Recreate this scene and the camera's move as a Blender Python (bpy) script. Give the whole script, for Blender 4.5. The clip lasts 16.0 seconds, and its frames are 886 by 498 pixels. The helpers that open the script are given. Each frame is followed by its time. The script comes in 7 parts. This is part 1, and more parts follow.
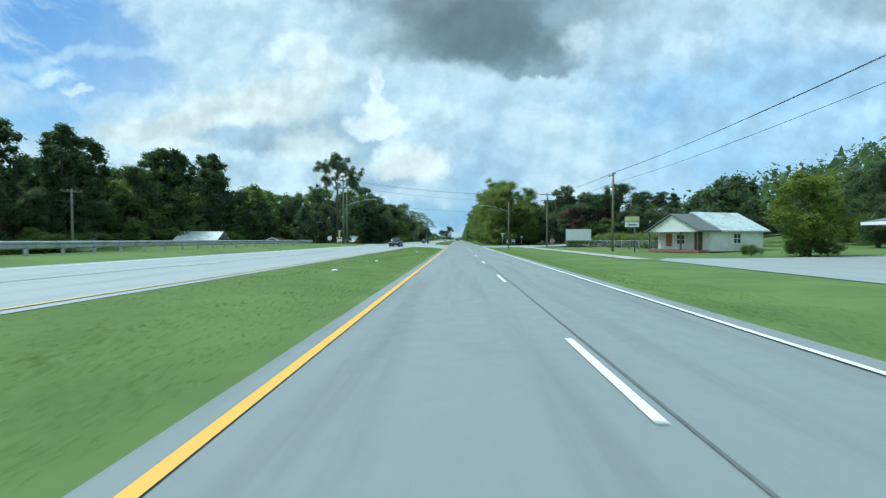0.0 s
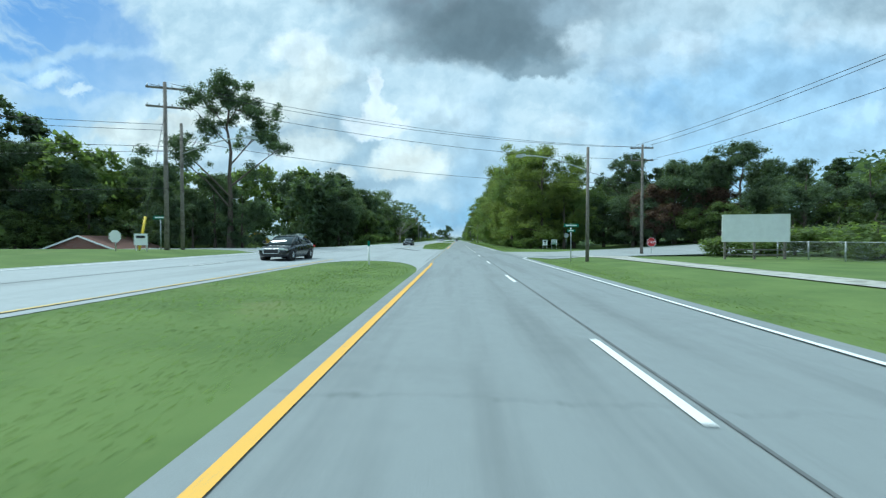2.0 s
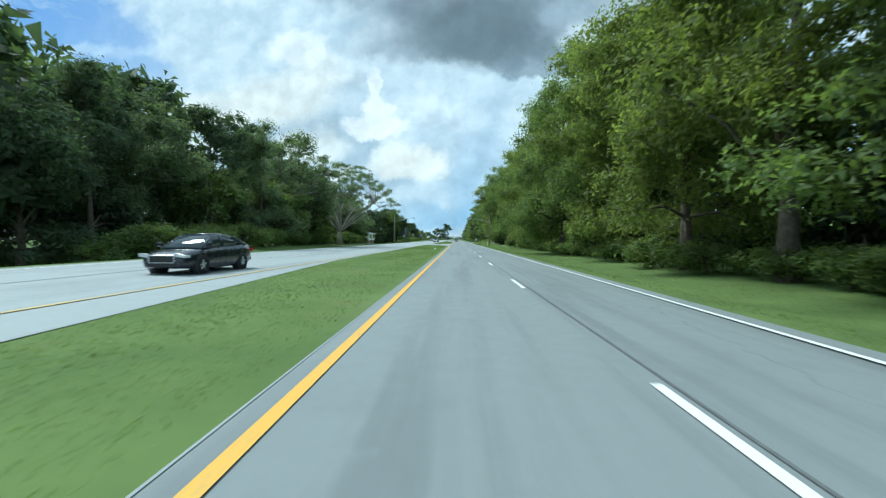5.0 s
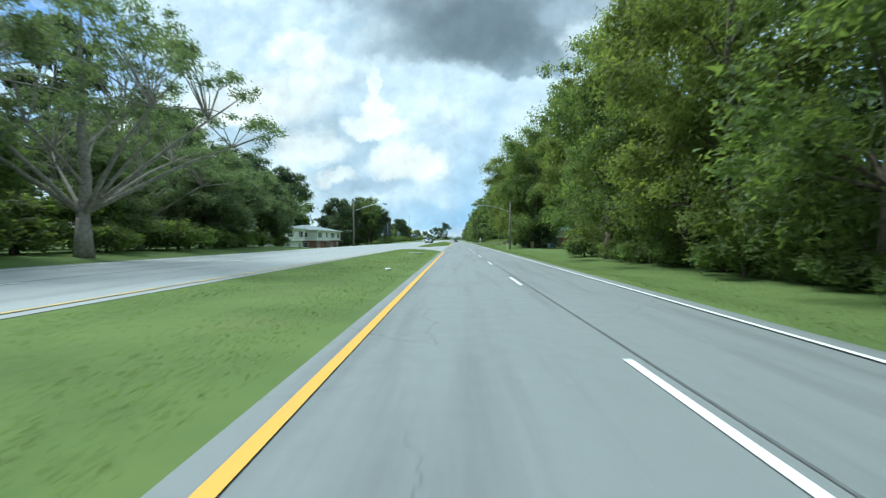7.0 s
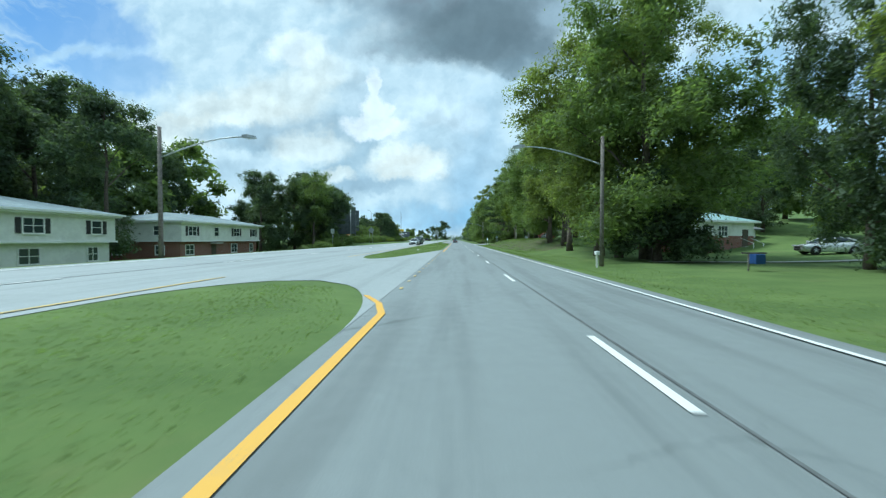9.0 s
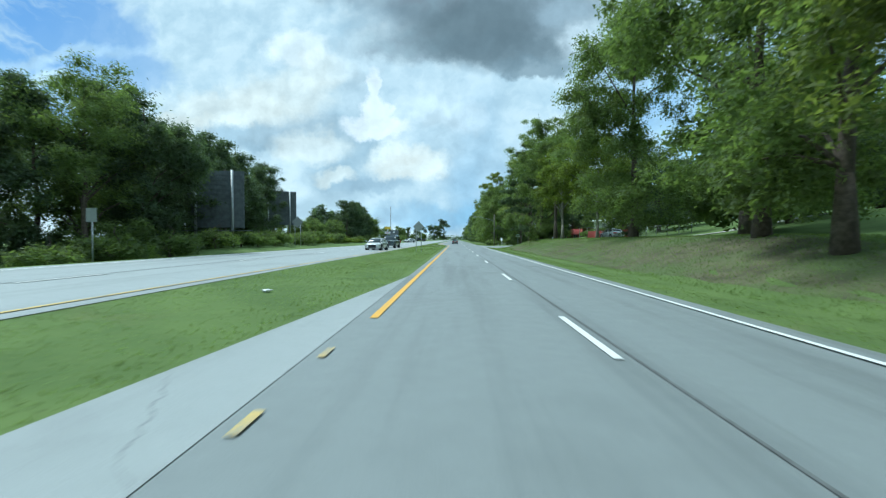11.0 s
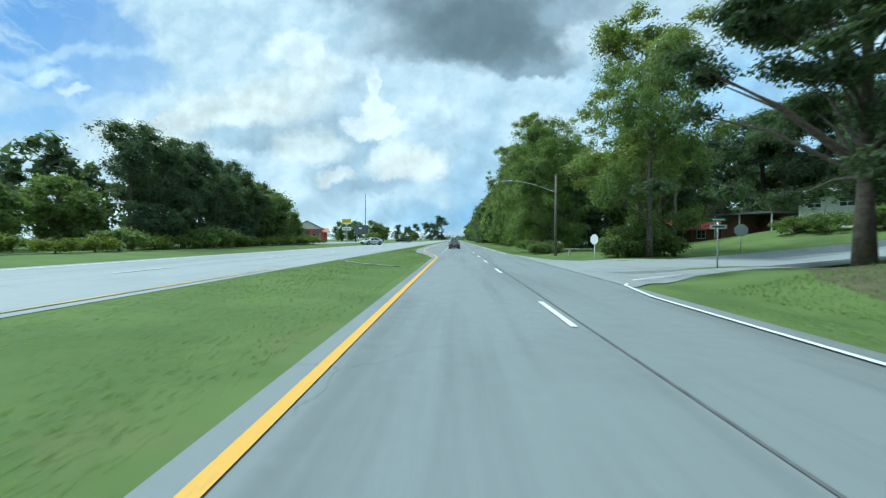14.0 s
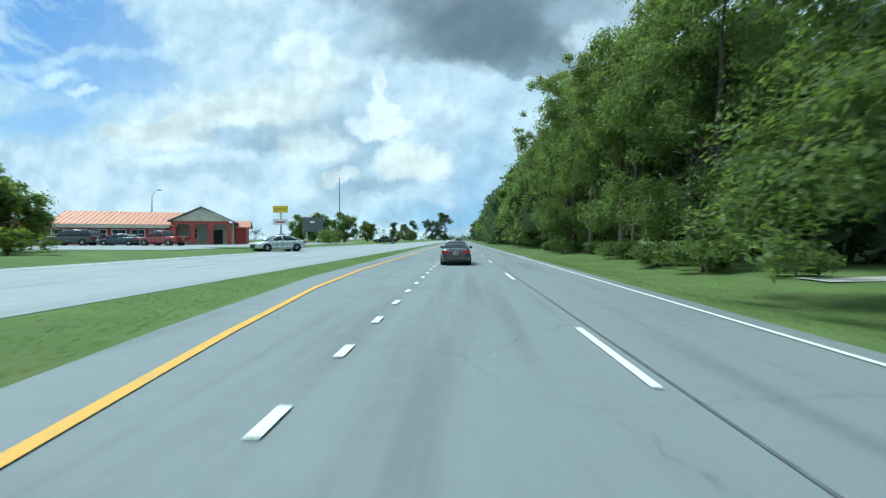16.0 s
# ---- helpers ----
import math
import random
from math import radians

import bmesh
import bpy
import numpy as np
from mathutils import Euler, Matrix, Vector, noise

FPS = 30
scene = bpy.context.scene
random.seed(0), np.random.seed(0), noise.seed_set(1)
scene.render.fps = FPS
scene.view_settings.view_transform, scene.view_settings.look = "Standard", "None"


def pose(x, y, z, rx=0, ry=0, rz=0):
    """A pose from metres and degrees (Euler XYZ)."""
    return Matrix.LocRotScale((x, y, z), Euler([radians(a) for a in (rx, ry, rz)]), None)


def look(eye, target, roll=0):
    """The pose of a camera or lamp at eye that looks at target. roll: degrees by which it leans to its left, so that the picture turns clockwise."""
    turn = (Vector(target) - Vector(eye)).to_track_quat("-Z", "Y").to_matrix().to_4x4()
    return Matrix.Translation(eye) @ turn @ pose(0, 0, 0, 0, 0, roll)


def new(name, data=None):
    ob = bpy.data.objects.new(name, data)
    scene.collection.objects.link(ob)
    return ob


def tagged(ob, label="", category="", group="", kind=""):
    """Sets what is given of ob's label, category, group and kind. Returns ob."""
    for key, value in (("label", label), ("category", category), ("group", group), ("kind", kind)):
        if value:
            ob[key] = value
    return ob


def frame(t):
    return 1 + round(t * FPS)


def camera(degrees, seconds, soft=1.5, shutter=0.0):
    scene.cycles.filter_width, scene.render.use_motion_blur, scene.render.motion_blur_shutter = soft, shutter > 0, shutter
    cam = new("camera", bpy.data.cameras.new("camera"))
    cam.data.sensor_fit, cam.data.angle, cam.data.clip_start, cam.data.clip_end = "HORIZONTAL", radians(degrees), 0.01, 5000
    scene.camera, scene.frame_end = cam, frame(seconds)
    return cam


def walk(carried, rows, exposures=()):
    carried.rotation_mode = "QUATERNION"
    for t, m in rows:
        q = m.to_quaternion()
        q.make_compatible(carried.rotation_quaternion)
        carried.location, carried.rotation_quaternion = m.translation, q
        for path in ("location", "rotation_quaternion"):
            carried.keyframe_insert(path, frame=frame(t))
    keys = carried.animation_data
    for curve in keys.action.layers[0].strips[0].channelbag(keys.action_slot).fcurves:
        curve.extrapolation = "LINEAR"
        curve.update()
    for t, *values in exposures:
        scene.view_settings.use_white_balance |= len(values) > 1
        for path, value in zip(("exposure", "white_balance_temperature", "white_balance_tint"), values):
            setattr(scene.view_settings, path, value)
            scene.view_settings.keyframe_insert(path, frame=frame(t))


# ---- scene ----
cam = camera(90.0, 16.0, soft=1.25, shutter=0.15)
# lateral place and heading along the lane: seconds, metres, degrees
DRIFT = [(0, 0.38, 1.95), (0.5, 0.28, 1.93), (1, 0.18, 1.9), (1.5, 0.06, 1.87), (2, 0, 1.85), (4, 0, 1.8), (7, -0.1, 1.7),
         (9, -0.05, 1.65), (12, 0, 1.65), (14.5, 0, 1.65), (15.2, 0, 1.9), (16, 0.05, 2.3)]
walk(cam, [(t, pose(x, 24.5 * t - 0.05 * t * t, 1.55, 88.76, 0, yaw)) for t, x, yaw in DRIFT],
     exposures=[(0, -0.03, 5210, -3.5), (4.2, -0.02, 5210, -3.5), (6.3, 0.22, 5500, 1), (7.2, 0.20, 5460, 1), (8.2, 0.09, 5290, -2), (9.2, 0.02, 5210, -3.5), (16, 0.02, 5210, -3.5)])

# ---------------------------------------------------------------- light
SUN_EL, SUN_AZ = 58.0, -66.0          # degrees; azimuth from +y towards +x
sun_data = bpy.data.lights.new("sun", "SUN")
sun_data.energy, sun_data.angle, sun_data.color = 3.5, radians(20), (1.0, 0.94, 0.83)
sun = new("sun", sun_data)
sun_way = Vector((math.sin(radians(SUN_AZ)) * math.cos(radians(SUN_EL)), math.cos(radians(SUN_AZ)) * math.cos(radians(SUN_EL)), math.sin(radians(SUN_EL))))
sun.matrix_world = look(sun_way * 100, (0, 0, 0))


class Nodes:
    """Short hand for building a node tree."""

    def __init__(self, tree):
        self.t = tree
        tree.nodes.clear()

    def n(self, kind, operation="", use_clamp=False, data_type="", blend_type="", interpolation_type="", feature="", sky_type=""):
        node = self.t.nodes.new(kind)
        if operation:
            node.operation = operation
        if use_clamp:
            node.use_clamp = True
        if data_type:
            node.data_type, node.blend_type = data_type, blend_type
        if interpolation_type:
            node.interpolation_type = interpolation_type
        if feature:
            node.feature = feature
        if sky_type:
            node.sky_type = sky_type
        return node

    def put(self, socket, value):
        if isinstance(value, bpy.types.NodeSocket):
            self.t.links.new(value, socket)
        elif isinstance(value, (tuple, list)) and len(value) == 3 and socket.type == "RGBA":
            socket.default_value = (*value, 1)
        else:
            socket.default_value = value

    def math(self, op, a, b=0.0, c=0.0, clamp=False):
        node = self.n("ShaderNodeMath", operation=op, use_clamp=clamp)
        for i, value in enumerate((a, b, c)):
            self.put(node.inputs[i], value)
        return node.outputs[0]

    def vmath(self, op, a, b=(0, 0, 0)):
        node = self.n("ShaderNodeVectorMath", operation=op)
        self.put(node.inputs[0], a), self.put(node.inputs[1], b)
        return node.outputs[1] if op in ("LENGTH", "DOT_PRODUCT") else node.outputs[0]

    def mix(self, f, a, b, mode="MIX"):
        node = self.n("ShaderNodeMix", data_type="RGBA", blend_type=mode)
        self.put(node.inputs[0], f), self.put(node.inputs[6], a), self.put(node.inputs[7], b)
        return node.outputs[2]

    def ramp(self, f, low, high, a=0.0, b=1.0, smooth=True):
        node = self.n("ShaderNodeMapRange", interpolation_type="SMOOTHSTEP" if smooth else "LINEAR")
        for i, value in enumerate((f, low, high, a, b)):
            self.put(node.inputs[i], value)
        return node.outputs[0]

    def noise(self, vector, scale, detail=3.0, rough=0.55, warp=0.0, colour=False):
        node = self.n("ShaderNodeTexNoise")
        self.put(node.inputs["Vector"], vector)
        node.inputs["Scale"].default_value, node.inputs["Detail"].default_value = scale, detail
        node.inputs["Roughness"].default_value, node.inputs["Distortion"].default_value = rough, warp
        return node.outputs[1 if colour else 0]

    def xyz(self, x, y, z=0.0):
        node = self.n("ShaderNodeCombineXYZ")
        for i, value in enumerate((x, y, z)):
            self.put(node.inputs[i], value)
        return node.outputs[0]


# ---------------------------------------------------------------- sky
world = bpy.data.worlds.new("sky")
scene.world = world
world.use_nodes = True
W = Nodes(world.node_tree)
sky = W.n("ShaderNodeTexSky", sky_type="NISHITA")
sky.sun_disc = False
sky.sun_elevation, sky.sun_rotation = radians(SUN_EL), radians(SUN_AZ)
way = W.n("ShaderNodeTexCoord").outputs["Generated"]
part_xyz = W.n("ShaderNodeSeparateXYZ")
W.put(part_xyz.inputs[0], way)
dx, dy, dz = part_xyz.outputs
ahead = W.math("MAXIMUM", W.math("ABSOLUTE", dy), 0.25)
flat = W.xyz(W.math("DIVIDE", dx, ahead), W.math("DIVIDE", dz, ahead), W.math("MULTIPLY", W.math("LESS_THAN", dy, 0.0), 7.0))
warp_a = W.vmath("SUBTRACT", W.noise(flat, 3.2, 4, 0.6, colour=True), (0.5, 0.5, 0.5))
warp_b = W.vmath("SUBTRACT", W.noise(flat, 11.0, 5, 0.62, colour=True), (0.5, 0.5, 0.5))
place = W.vmath("ADD", flat, W.vmath("MULTIPLY", warp_a, (0.22, 0.16, 0)))
place = W.vmath("ADD", place, W.vmath("MULTIPLY", warp_b, (0.10, 0.08, 0)))


def cloud(u, v, ru, rv, hard=0.45, where=place):
    """How much of a cloud stands round (u, v): tangents right of and above the road's far end."""
    off = W.vmath("MULTIPLY", W.vmath("SUBTRACT", where, (u, v, 0)), (1 / ru, 1 / rv, 3.0))
    return W.ramp(W.vmath("LENGTH", off), 1.0 + hard, 1.0 - hard)


warp_c = W.vmath("SUBTRACT", W.noise(flat, 26.0, 5, 0.6, colour=True), (0.5, 0.5, 0.5))
curl = W.vmath("ADD", flat, W.vmath("MULTIPLY", warp_b, (0.085, 0.075, 0)))
curl = W.vmath("ADD", curl, W.vmath("MULTIPLY", warp_c, (0.045, 0.045, 0)))
flat_u, flat_v = W.math("DIVIDE", dx, ahead), W.math("DIVIDE", dz, ahead)
along = W.math("SUBTRACT", W.math("MULTIPLY", flat_u, 0.80), W.math("MULTIPLY", flat_v, 0.60))
across = W.math("ADD", W.math("MULTIPLY", flat_u, 0.60), W.math("MULTIPLY", flat_v, 0.80))
fibre = W.noise(W.vmath("ADD", W.xyz(W.math("MULTIPLY", along, 1.3), W.math("MULTIPLY", across, 9.0)), W.vmath("MULTIPLY", warp_a, (0.6, 1.6, 0))), 1.6, 6, 0.62)
fine = W.noise(curl, 9.0, 7, 0.62)
broad = W.noise(W.vmath("MULTIPLY", flat, (1.0, 1.7, 1.0)), 2.6, 5, 0.58, 0.4)
blue = W.mix(0.5, W.vmath("MULTIPLY", sky.outputs[0], (0.10, 0.10, 0.10)), (0.12, 0.36, 0.74))
haze = W.mix(W.ramp(dz, 0.36, 0.0), blue, (0.50, 0.70, 0.82))
cover = W.ramp(W.math("ADD", broad, W.math("MULTIPLY", fine, 0.25)), 0.36, 0.62)
for u, v, ru, rv, amount in ((-1.02, 0.50, 0.26, 0.10, -1.5), (-0.86, 0.43, 0.16, 0.07, -1.2), (-0.74, 0.36, 0.14, 0.035, -1.0), (-0.90, 0.30, 0.16, 0.05, -0.7), (-0.68, 0.255, 0.09, 0.02, -0.9),
                             (0.80, 0.26, 0.34, 0.20, -0.75), (0.5, 0.13, 0.3, 0.08, -0.5), (-0.08, 0.06, 0.20, 0.03, -0.8),
                             (0.07, 0.22, 0.34, 0.34, 0.55), (-0.35, 0.28, 0.42, 0.30, 0.7), (-0.95, 0.17, 0.40, 0.07, 0.5), (0.95, 0.48, 0.3, 0.10, 0.5)):
    cover = W.math("ADD", cover, W.math("MULTIPLY", cloud(u, v, ru, rv, 0.8), amount), clamp=True)
cover = W.math("MAXIMUM", cover, W.math("MULTIPLY", W.ramp(fibre, 0.45, 0.72), 0.75))
puff = W.vmath("ADD", flat, W.vmath("MULTIPLY", warp_b, (0.05, 0.045, 0)))
billow = W.noise(puff, 8.0, 7, 0.55)
lee = W.noise(W.vmath("ADD", puff, (0.016, -0.026, 0)), 8.0, 7, 0.55)
relief = W.math("MULTIPLY_ADD", W.math("SUBTRACT", billow, lee), 3.8, 0.5, clamp=True)
body = W.mix(W.math("ADD", W.math("MULTIPLY", W.ramp(broad, 0.30, 0.68), 0.6), W.math("MULTIPLY", relief, 0.5)), (0.50, 0.62, 0.68), (0.81, 0.875, 0.865))
tone = W.mix(cover, haze, body)
tone = W.mix(W.math("MULTIPLY", W.ramp(relief, 0.5, 0.85), W.math("MULTIPLY", cover, 0.16)), tone, (0.96, 0.97, 0.92))
tone = W.mix(W.math("MULTIPLY", W.ramp(relief, 0.5, 0.15), W.math("MULTIPLY", cover, 0.12)), tone, (0.40, 0.50, 0.56))
CREAM, BRIGHT, GREY, DIM = (0.90, 0.89, 0.80), (1.02, 1.02, 0.98), (0.44, 0.55, 0.61), (0.155, 0.190, 0.205)
for u, v, ru, rv, colour, amount, hard, crisp in (
        (0.06, 0.15, 0.07, 0.16, (0.42, 0.57, 0.68), 0.6, 0.7, 0), (0.0, 0.10, 0.05, 0.10, (0.40, 0.57, 0.70), 0.55, 0.7, 0),
        (-0.25, 0.19, 0.085, 0.085, (0.40, 0.51, 0.57), 0.75, 0.5, 0), (-0.20, 0.12, 0.07, 0.018, (0.42, 0.53, 0.60), 0.7, 0.5, 1),
        (-0.06, 0.06, 0.15, 0.022, (0.30, 0.50, 0.66), 0.7, 0.6, 0), (-0.30, 0.065, 0.20, 0.03, (0.62, 0.74, 0.78), 0.6, 0.7, 0),
        # the cream ridge and its grey underside
        (-0.64, 0.245, 0.20, 0.038, CREAM, 0.85, 0.22, 1), (-0.50, 0.29, 0.15, 0.055, CREAM, 0.8, 0.3, 1), (-0.40, 0.32, 0.12, 0.06, CREAM, 0.75, 0.35, 1),
        (-0.72, 0.175, 0.10, 0.016, (0.84, 0.88, 0.84), 0.7, 0.4, 1), (-0.47, 0.235, 0.13, 0.030, GREY, 0.9, 0.45, 1), (-0.62, 0.155, 0.18, 0.022, (0.54, 0.65, 0.71), 0.65, 0.6, 1), (-0.22, 0.33, 0.05, 0.05, (0.60, 0.68, 0.71), 0.6, 0.6, 1), (-0.03, 0.21, 0.06, 0.06, (0.60, 0.70, 0.74), 0.6, 0.6, 1), (-0.36, 0.25, 0.10, 0.03, (0.56, 0.64, 0.67), 0.6, 0.6, 1),
        (-0.33, 0.21, 0.09, 0.035, CREAM, 0.7, 0.4, 1), (-0.27, 0.145, 0.05, 0.018, CREAM, 0.7, 0.4, 1),
        # loose puffs in the blue
        (-0.94, 0.375, 0.045, 0.018, (0.78, 0.87, 0.90), 0.75, 0.6, 1), (-0.88, 0.345, 0.03, 0.011, (0.84, 0.90, 0.91), 0.8, 0.5, 1), (-0.92, 0.42, 0.20, 0.014, (0.70, 0.82, 0.88), 0.6, 0.8, 0),
        (-0.36, 0.43, 0.07, 0.035, (0.95, 0.97, 0.92), 0.85, 0.3, 1), (-0.30, 0.38, 0.07, 0.04, CREAM, 0.75, 0.35, 1), (-0.22, 0.40, 0.06, 0.05, (0.70, 0.77, 0.78), 0.6, 0.5, 1),
        # the two bright heads
        (-0.175, 0.255, 0.075, 0.030, BRIGHT, 0.95, 0.24, 1), (-0.180, 0.295, 0.042, 0.032, BRIGHT, 0.95, 0.24, 1), (-0.182, 0.345, 0.016, 0.036, BRIGHT, 0.9, 0.3, 1),
        (-0.13, 0.195, 0.060, 0.030, (1.0, 0.97, 0.86), 0.85, 0.36, 1), (-0.105, 0.165, 0.085, 0.034, (1.0, 0.97, 0.86), 0.9, 0.3, 1),
        (-0.06, 0.29, 0.05, 0.03, (0.82, 0.88, 0.88), 0.6, 0.5, 1), (0.02, 0.27, 0.04, 0.035, (0.80, 0.86, 0.87), 0.5, 0.5, 1),
        (0.25, 0.255, 0.06, 0.030, (0.90, 0.94, 0.92), 0.75, 0.4, 1), (0.66, 0.255, 0.07, 0.020, (0.88, 0.93, 0.93), 0.7, 0.5, 1), (0.88, 0.275, 0.06, 0.022, (0.86, 0.92, 0.93), 0.7, 0.5, 1),
        (0.77, 0.455, 0.06, 0.028, (0.90, 0.94, 0.94), 0.75, 0.4, 1), (0.90, 0.44, 0.05, 0.022, (0.86, 0.91, 0.92), 0.7, 0.5, 1), (0.97, 0.365, 0.04, 0.014, (0.90, 0.94, 0.93), 0.7, 0.5, 1),
        (0.62, 0.31, 0.30, 0.15, (0.48, 0.68, 0.83), 0.7, 0.7, 0), (0.80, 0.22, 0.30, 0.10, (0.57, 0.73, 0.84), 0.6, 0.7, 0),
        # the grey wing beside the dark base
        (0.45, 0.51, 0.20, 0.045, (0.50, 0.58, 0.62), 0.65, 0.6, 0), (0.40, 0.40, 0.17, 0.045, (0.62, 0.70, 0.73), 0.65, 0.6, 1), (0.50, 0.435, 0.07, 0.03, (0.82, 0.87, 0.88), 0.6, 0.5, 1),
        # the dark base overhead
        (0.05, 0.54, 0.27, 0.13, (0.27, 0.32, 0.35), 0.9, 0.45, 0), (-0.10, 0.435, 0.12, 0.035, (0.34, 0.41, 0.44), 0.7, 0.5, 1), (0.04, 0.49, 0.15, 0.09, (0.165, 0.205, 0.22), 0.8, 0.6, 0),
        (0.10, 0.425, 0.17, 0.036, (0.185, 0.23, 0.25), 0.8, 0.4, 1), (0.17, 0.385, 0.10, 0.022, (0.23, 0.29, 0.32), 0.75, 0.4, 1),
        (0.285, 0.44, 0.04, 0.03, (0.88, 0.93, 0.93), 0.6, 0.7, 1), (0.23, 0.51, 0.05, 0.03, (0.44, 0.52, 0.56), 0.6, 0.5, 1),
        (-0.10, 0.57, 0.28, 0.04, (0.30, 0.36, 0.38), 0.6, 0.6, 0), (0.95, 0.52, 0.20, 0.07, (0.36, 0.43, 0.47), 0.7, 0.6, 0),
        (-0.06, 0.012, 0.08, 0.018, (0.92, 0.96, 0.94), 0.7, 0.8, 0)):
    shaded = W.mix(relief, tuple(c * (0.82 if c > 0.35 else 0.92) for c in colour), tuple(min(1.08, c * (1.14 if c > 0.35 else 1.08)) for c in colour))
    tone = W.mix(W.math("MULTIPLY", cloud(u, v, ru, rv, hard, curl if crisp else place), amount), tone, shaded)
under = W.mix(W.ramp(dz, -0.02, -0.06), tone, (0.12, 0.15, 0.11))
back = W.n("ShaderNodeBackground")
W.put(back.inputs[0], under)
back.inputs[1].default_value = 1.0
W.put(W.n("ShaderNodeOutputWorld").inputs[0], back.outputs[0])


# ---------------------------------------------------------------- materials
def material(name, colour, rough=0.8, metal=0.0, vary=0.12, scale=3.0, bump=0.0, bump_scale=40.0, second=None, second_scale=0.7, second_low=0.5,
             second_high=0.62, spec=0.5, island=0.0, coat=0.0, through_light=0.0, piece=0.0):
    m = bpy.data.materials.new(name)
    m.use_nodes = True
    N = Nodes(m.node_tree)
    where = N.n("ShaderNodeTexCoord").outputs["Object"] if piece >= 0 else N.n("ShaderNodeNewGeometry").outputs["Position"]
    tint = N.mix(N.ramp(N.noise(where, scale, 4, 0.6), 0.25, 0.75), tuple(c * (1 - vary) for c in colour), tuple(min(1, c * (1 + vary)) for c in colour))
    if second:
        tint = N.mix(N.ramp(N.noise(where, second_scale, 4, 0.65), second_low, second_high), tint, second)
    if island:
        roll = N.n("ShaderNodeNewGeometry").outputs["Random Per Island"]
        tint = N.mix(1.0, tint, N.mix(roll, (1 - island,) * 3, (1 + island,) * 3), "MULTIPLY")
    if piece > 0:
        roll = N.n("ShaderNodeObjectInfo").outputs["Random"]
        tint = N.mix(1.0, tint, N.mix(roll, (1 - piece,) * 3, (1 + piece,) * 3), "MULTIPLY")
    p = N.n("ShaderNodeBsdfPrincipled")
    N.put(p.inputs["Base Color"], tint)
    N.put(p.inputs["Roughness"], N.ramp(N.noise(where, scale * 2.3, 3), 0.2, 0.8, max(0, rough - 0.08), min(1, rough + 0.08)))
    p.inputs["Metallic"].default_value = metal
    p.inputs["Specular IOR Level"].default_value = spec
    if coat:
        p.inputs["Coat Weight"].default_value, p.inputs["Coat Roughness"].default_value = coat, 0.05
    if bump:
        b = N.n("ShaderNodeBump")
        b.inputs["Strength"].default_value, b.inputs["Distance"].default_value = min(1, bump), 0.02
        N.put(b.inputs["Height"], N.noise(where, bump_scale, 4, 0.65))
        N.put(p.inputs["Normal"], b.outputs[0])
    out = p.outputs[0]
    if through_light:
        tr = N.n("ShaderNodeBsdfTranslucent")
        N.put(tr.inputs[0], N.mix(1.0, tint, (1.5, 1.6, 0.7), "MULTIPLY"))
        m2 = N.n("ShaderNodeMixShader")
        m2.inputs[0].default_value = through_light
        N.put(m2.inputs[1], out), N.put(m2.inputs[2], tr.outputs[0])
        out = m2.outputs[0]
    N.put(N.n("ShaderNodeOutputMaterial").inputs[0], out)
    return m


def ground_material():
    """Mown grass: two greens, dry patches, tufts of relief."""
    m = bpy.data.materials.new("grass_ground")
    m.use_nodes = True
    N = Nodes(m.node_tree)
    where = N.n("ShaderNodeNewGeometry").outputs["Position"]
    tint = N.mix(N.ramp(N.noise(where, 0.35, 4, 0.6), 0.3, 0.7), (0.098, 0.150, 0.048), (0.145, 0.208, 0.066))
    tint = N.mix(N.math("MULTIPLY", N.ramp(N.noise(where, 6.0, 5, 0.7), 0.42, 0.72), 0.5), tint, (0.150, 0.200, 0.064))
    tint = N.mix(N.math("MULTIPLY", N.ramp(N.noise(where, 0.16, 5, 0.7), 0.56, 0.72), 0.5), tint, (0.190, 0.190, 0.085))
    tint = N.mix(N.math("MULTIPLY", N.ramp(N.noise(where, 38.0, 3, 0.7), 0.5, 0.75), 0.35), tint, (0.085, 0.140, 0.040))
    p = N.n("ShaderNodeBsdfPrincipled")
    N.put(p.inputs["Base Color"], tint)
    p.inputs["Roughness"].default_value, p.inputs["Specular IOR Level"].default_value = 0.95, 0.15
    b = N.n("ShaderNodeBump")
    b.inputs["Strength"].default_value, b.inputs["Distance"].default_value = 0.35, 0.02
    N.put(b.inputs["Height"], N.noise(where, 14.0, 5, 0.75))
    N.put(p.inputs["Normal"], b.outputs[0])
    N.put(N.n("ShaderNodeOutputMaterial").inputs[0], p.outputs[0])
    return m


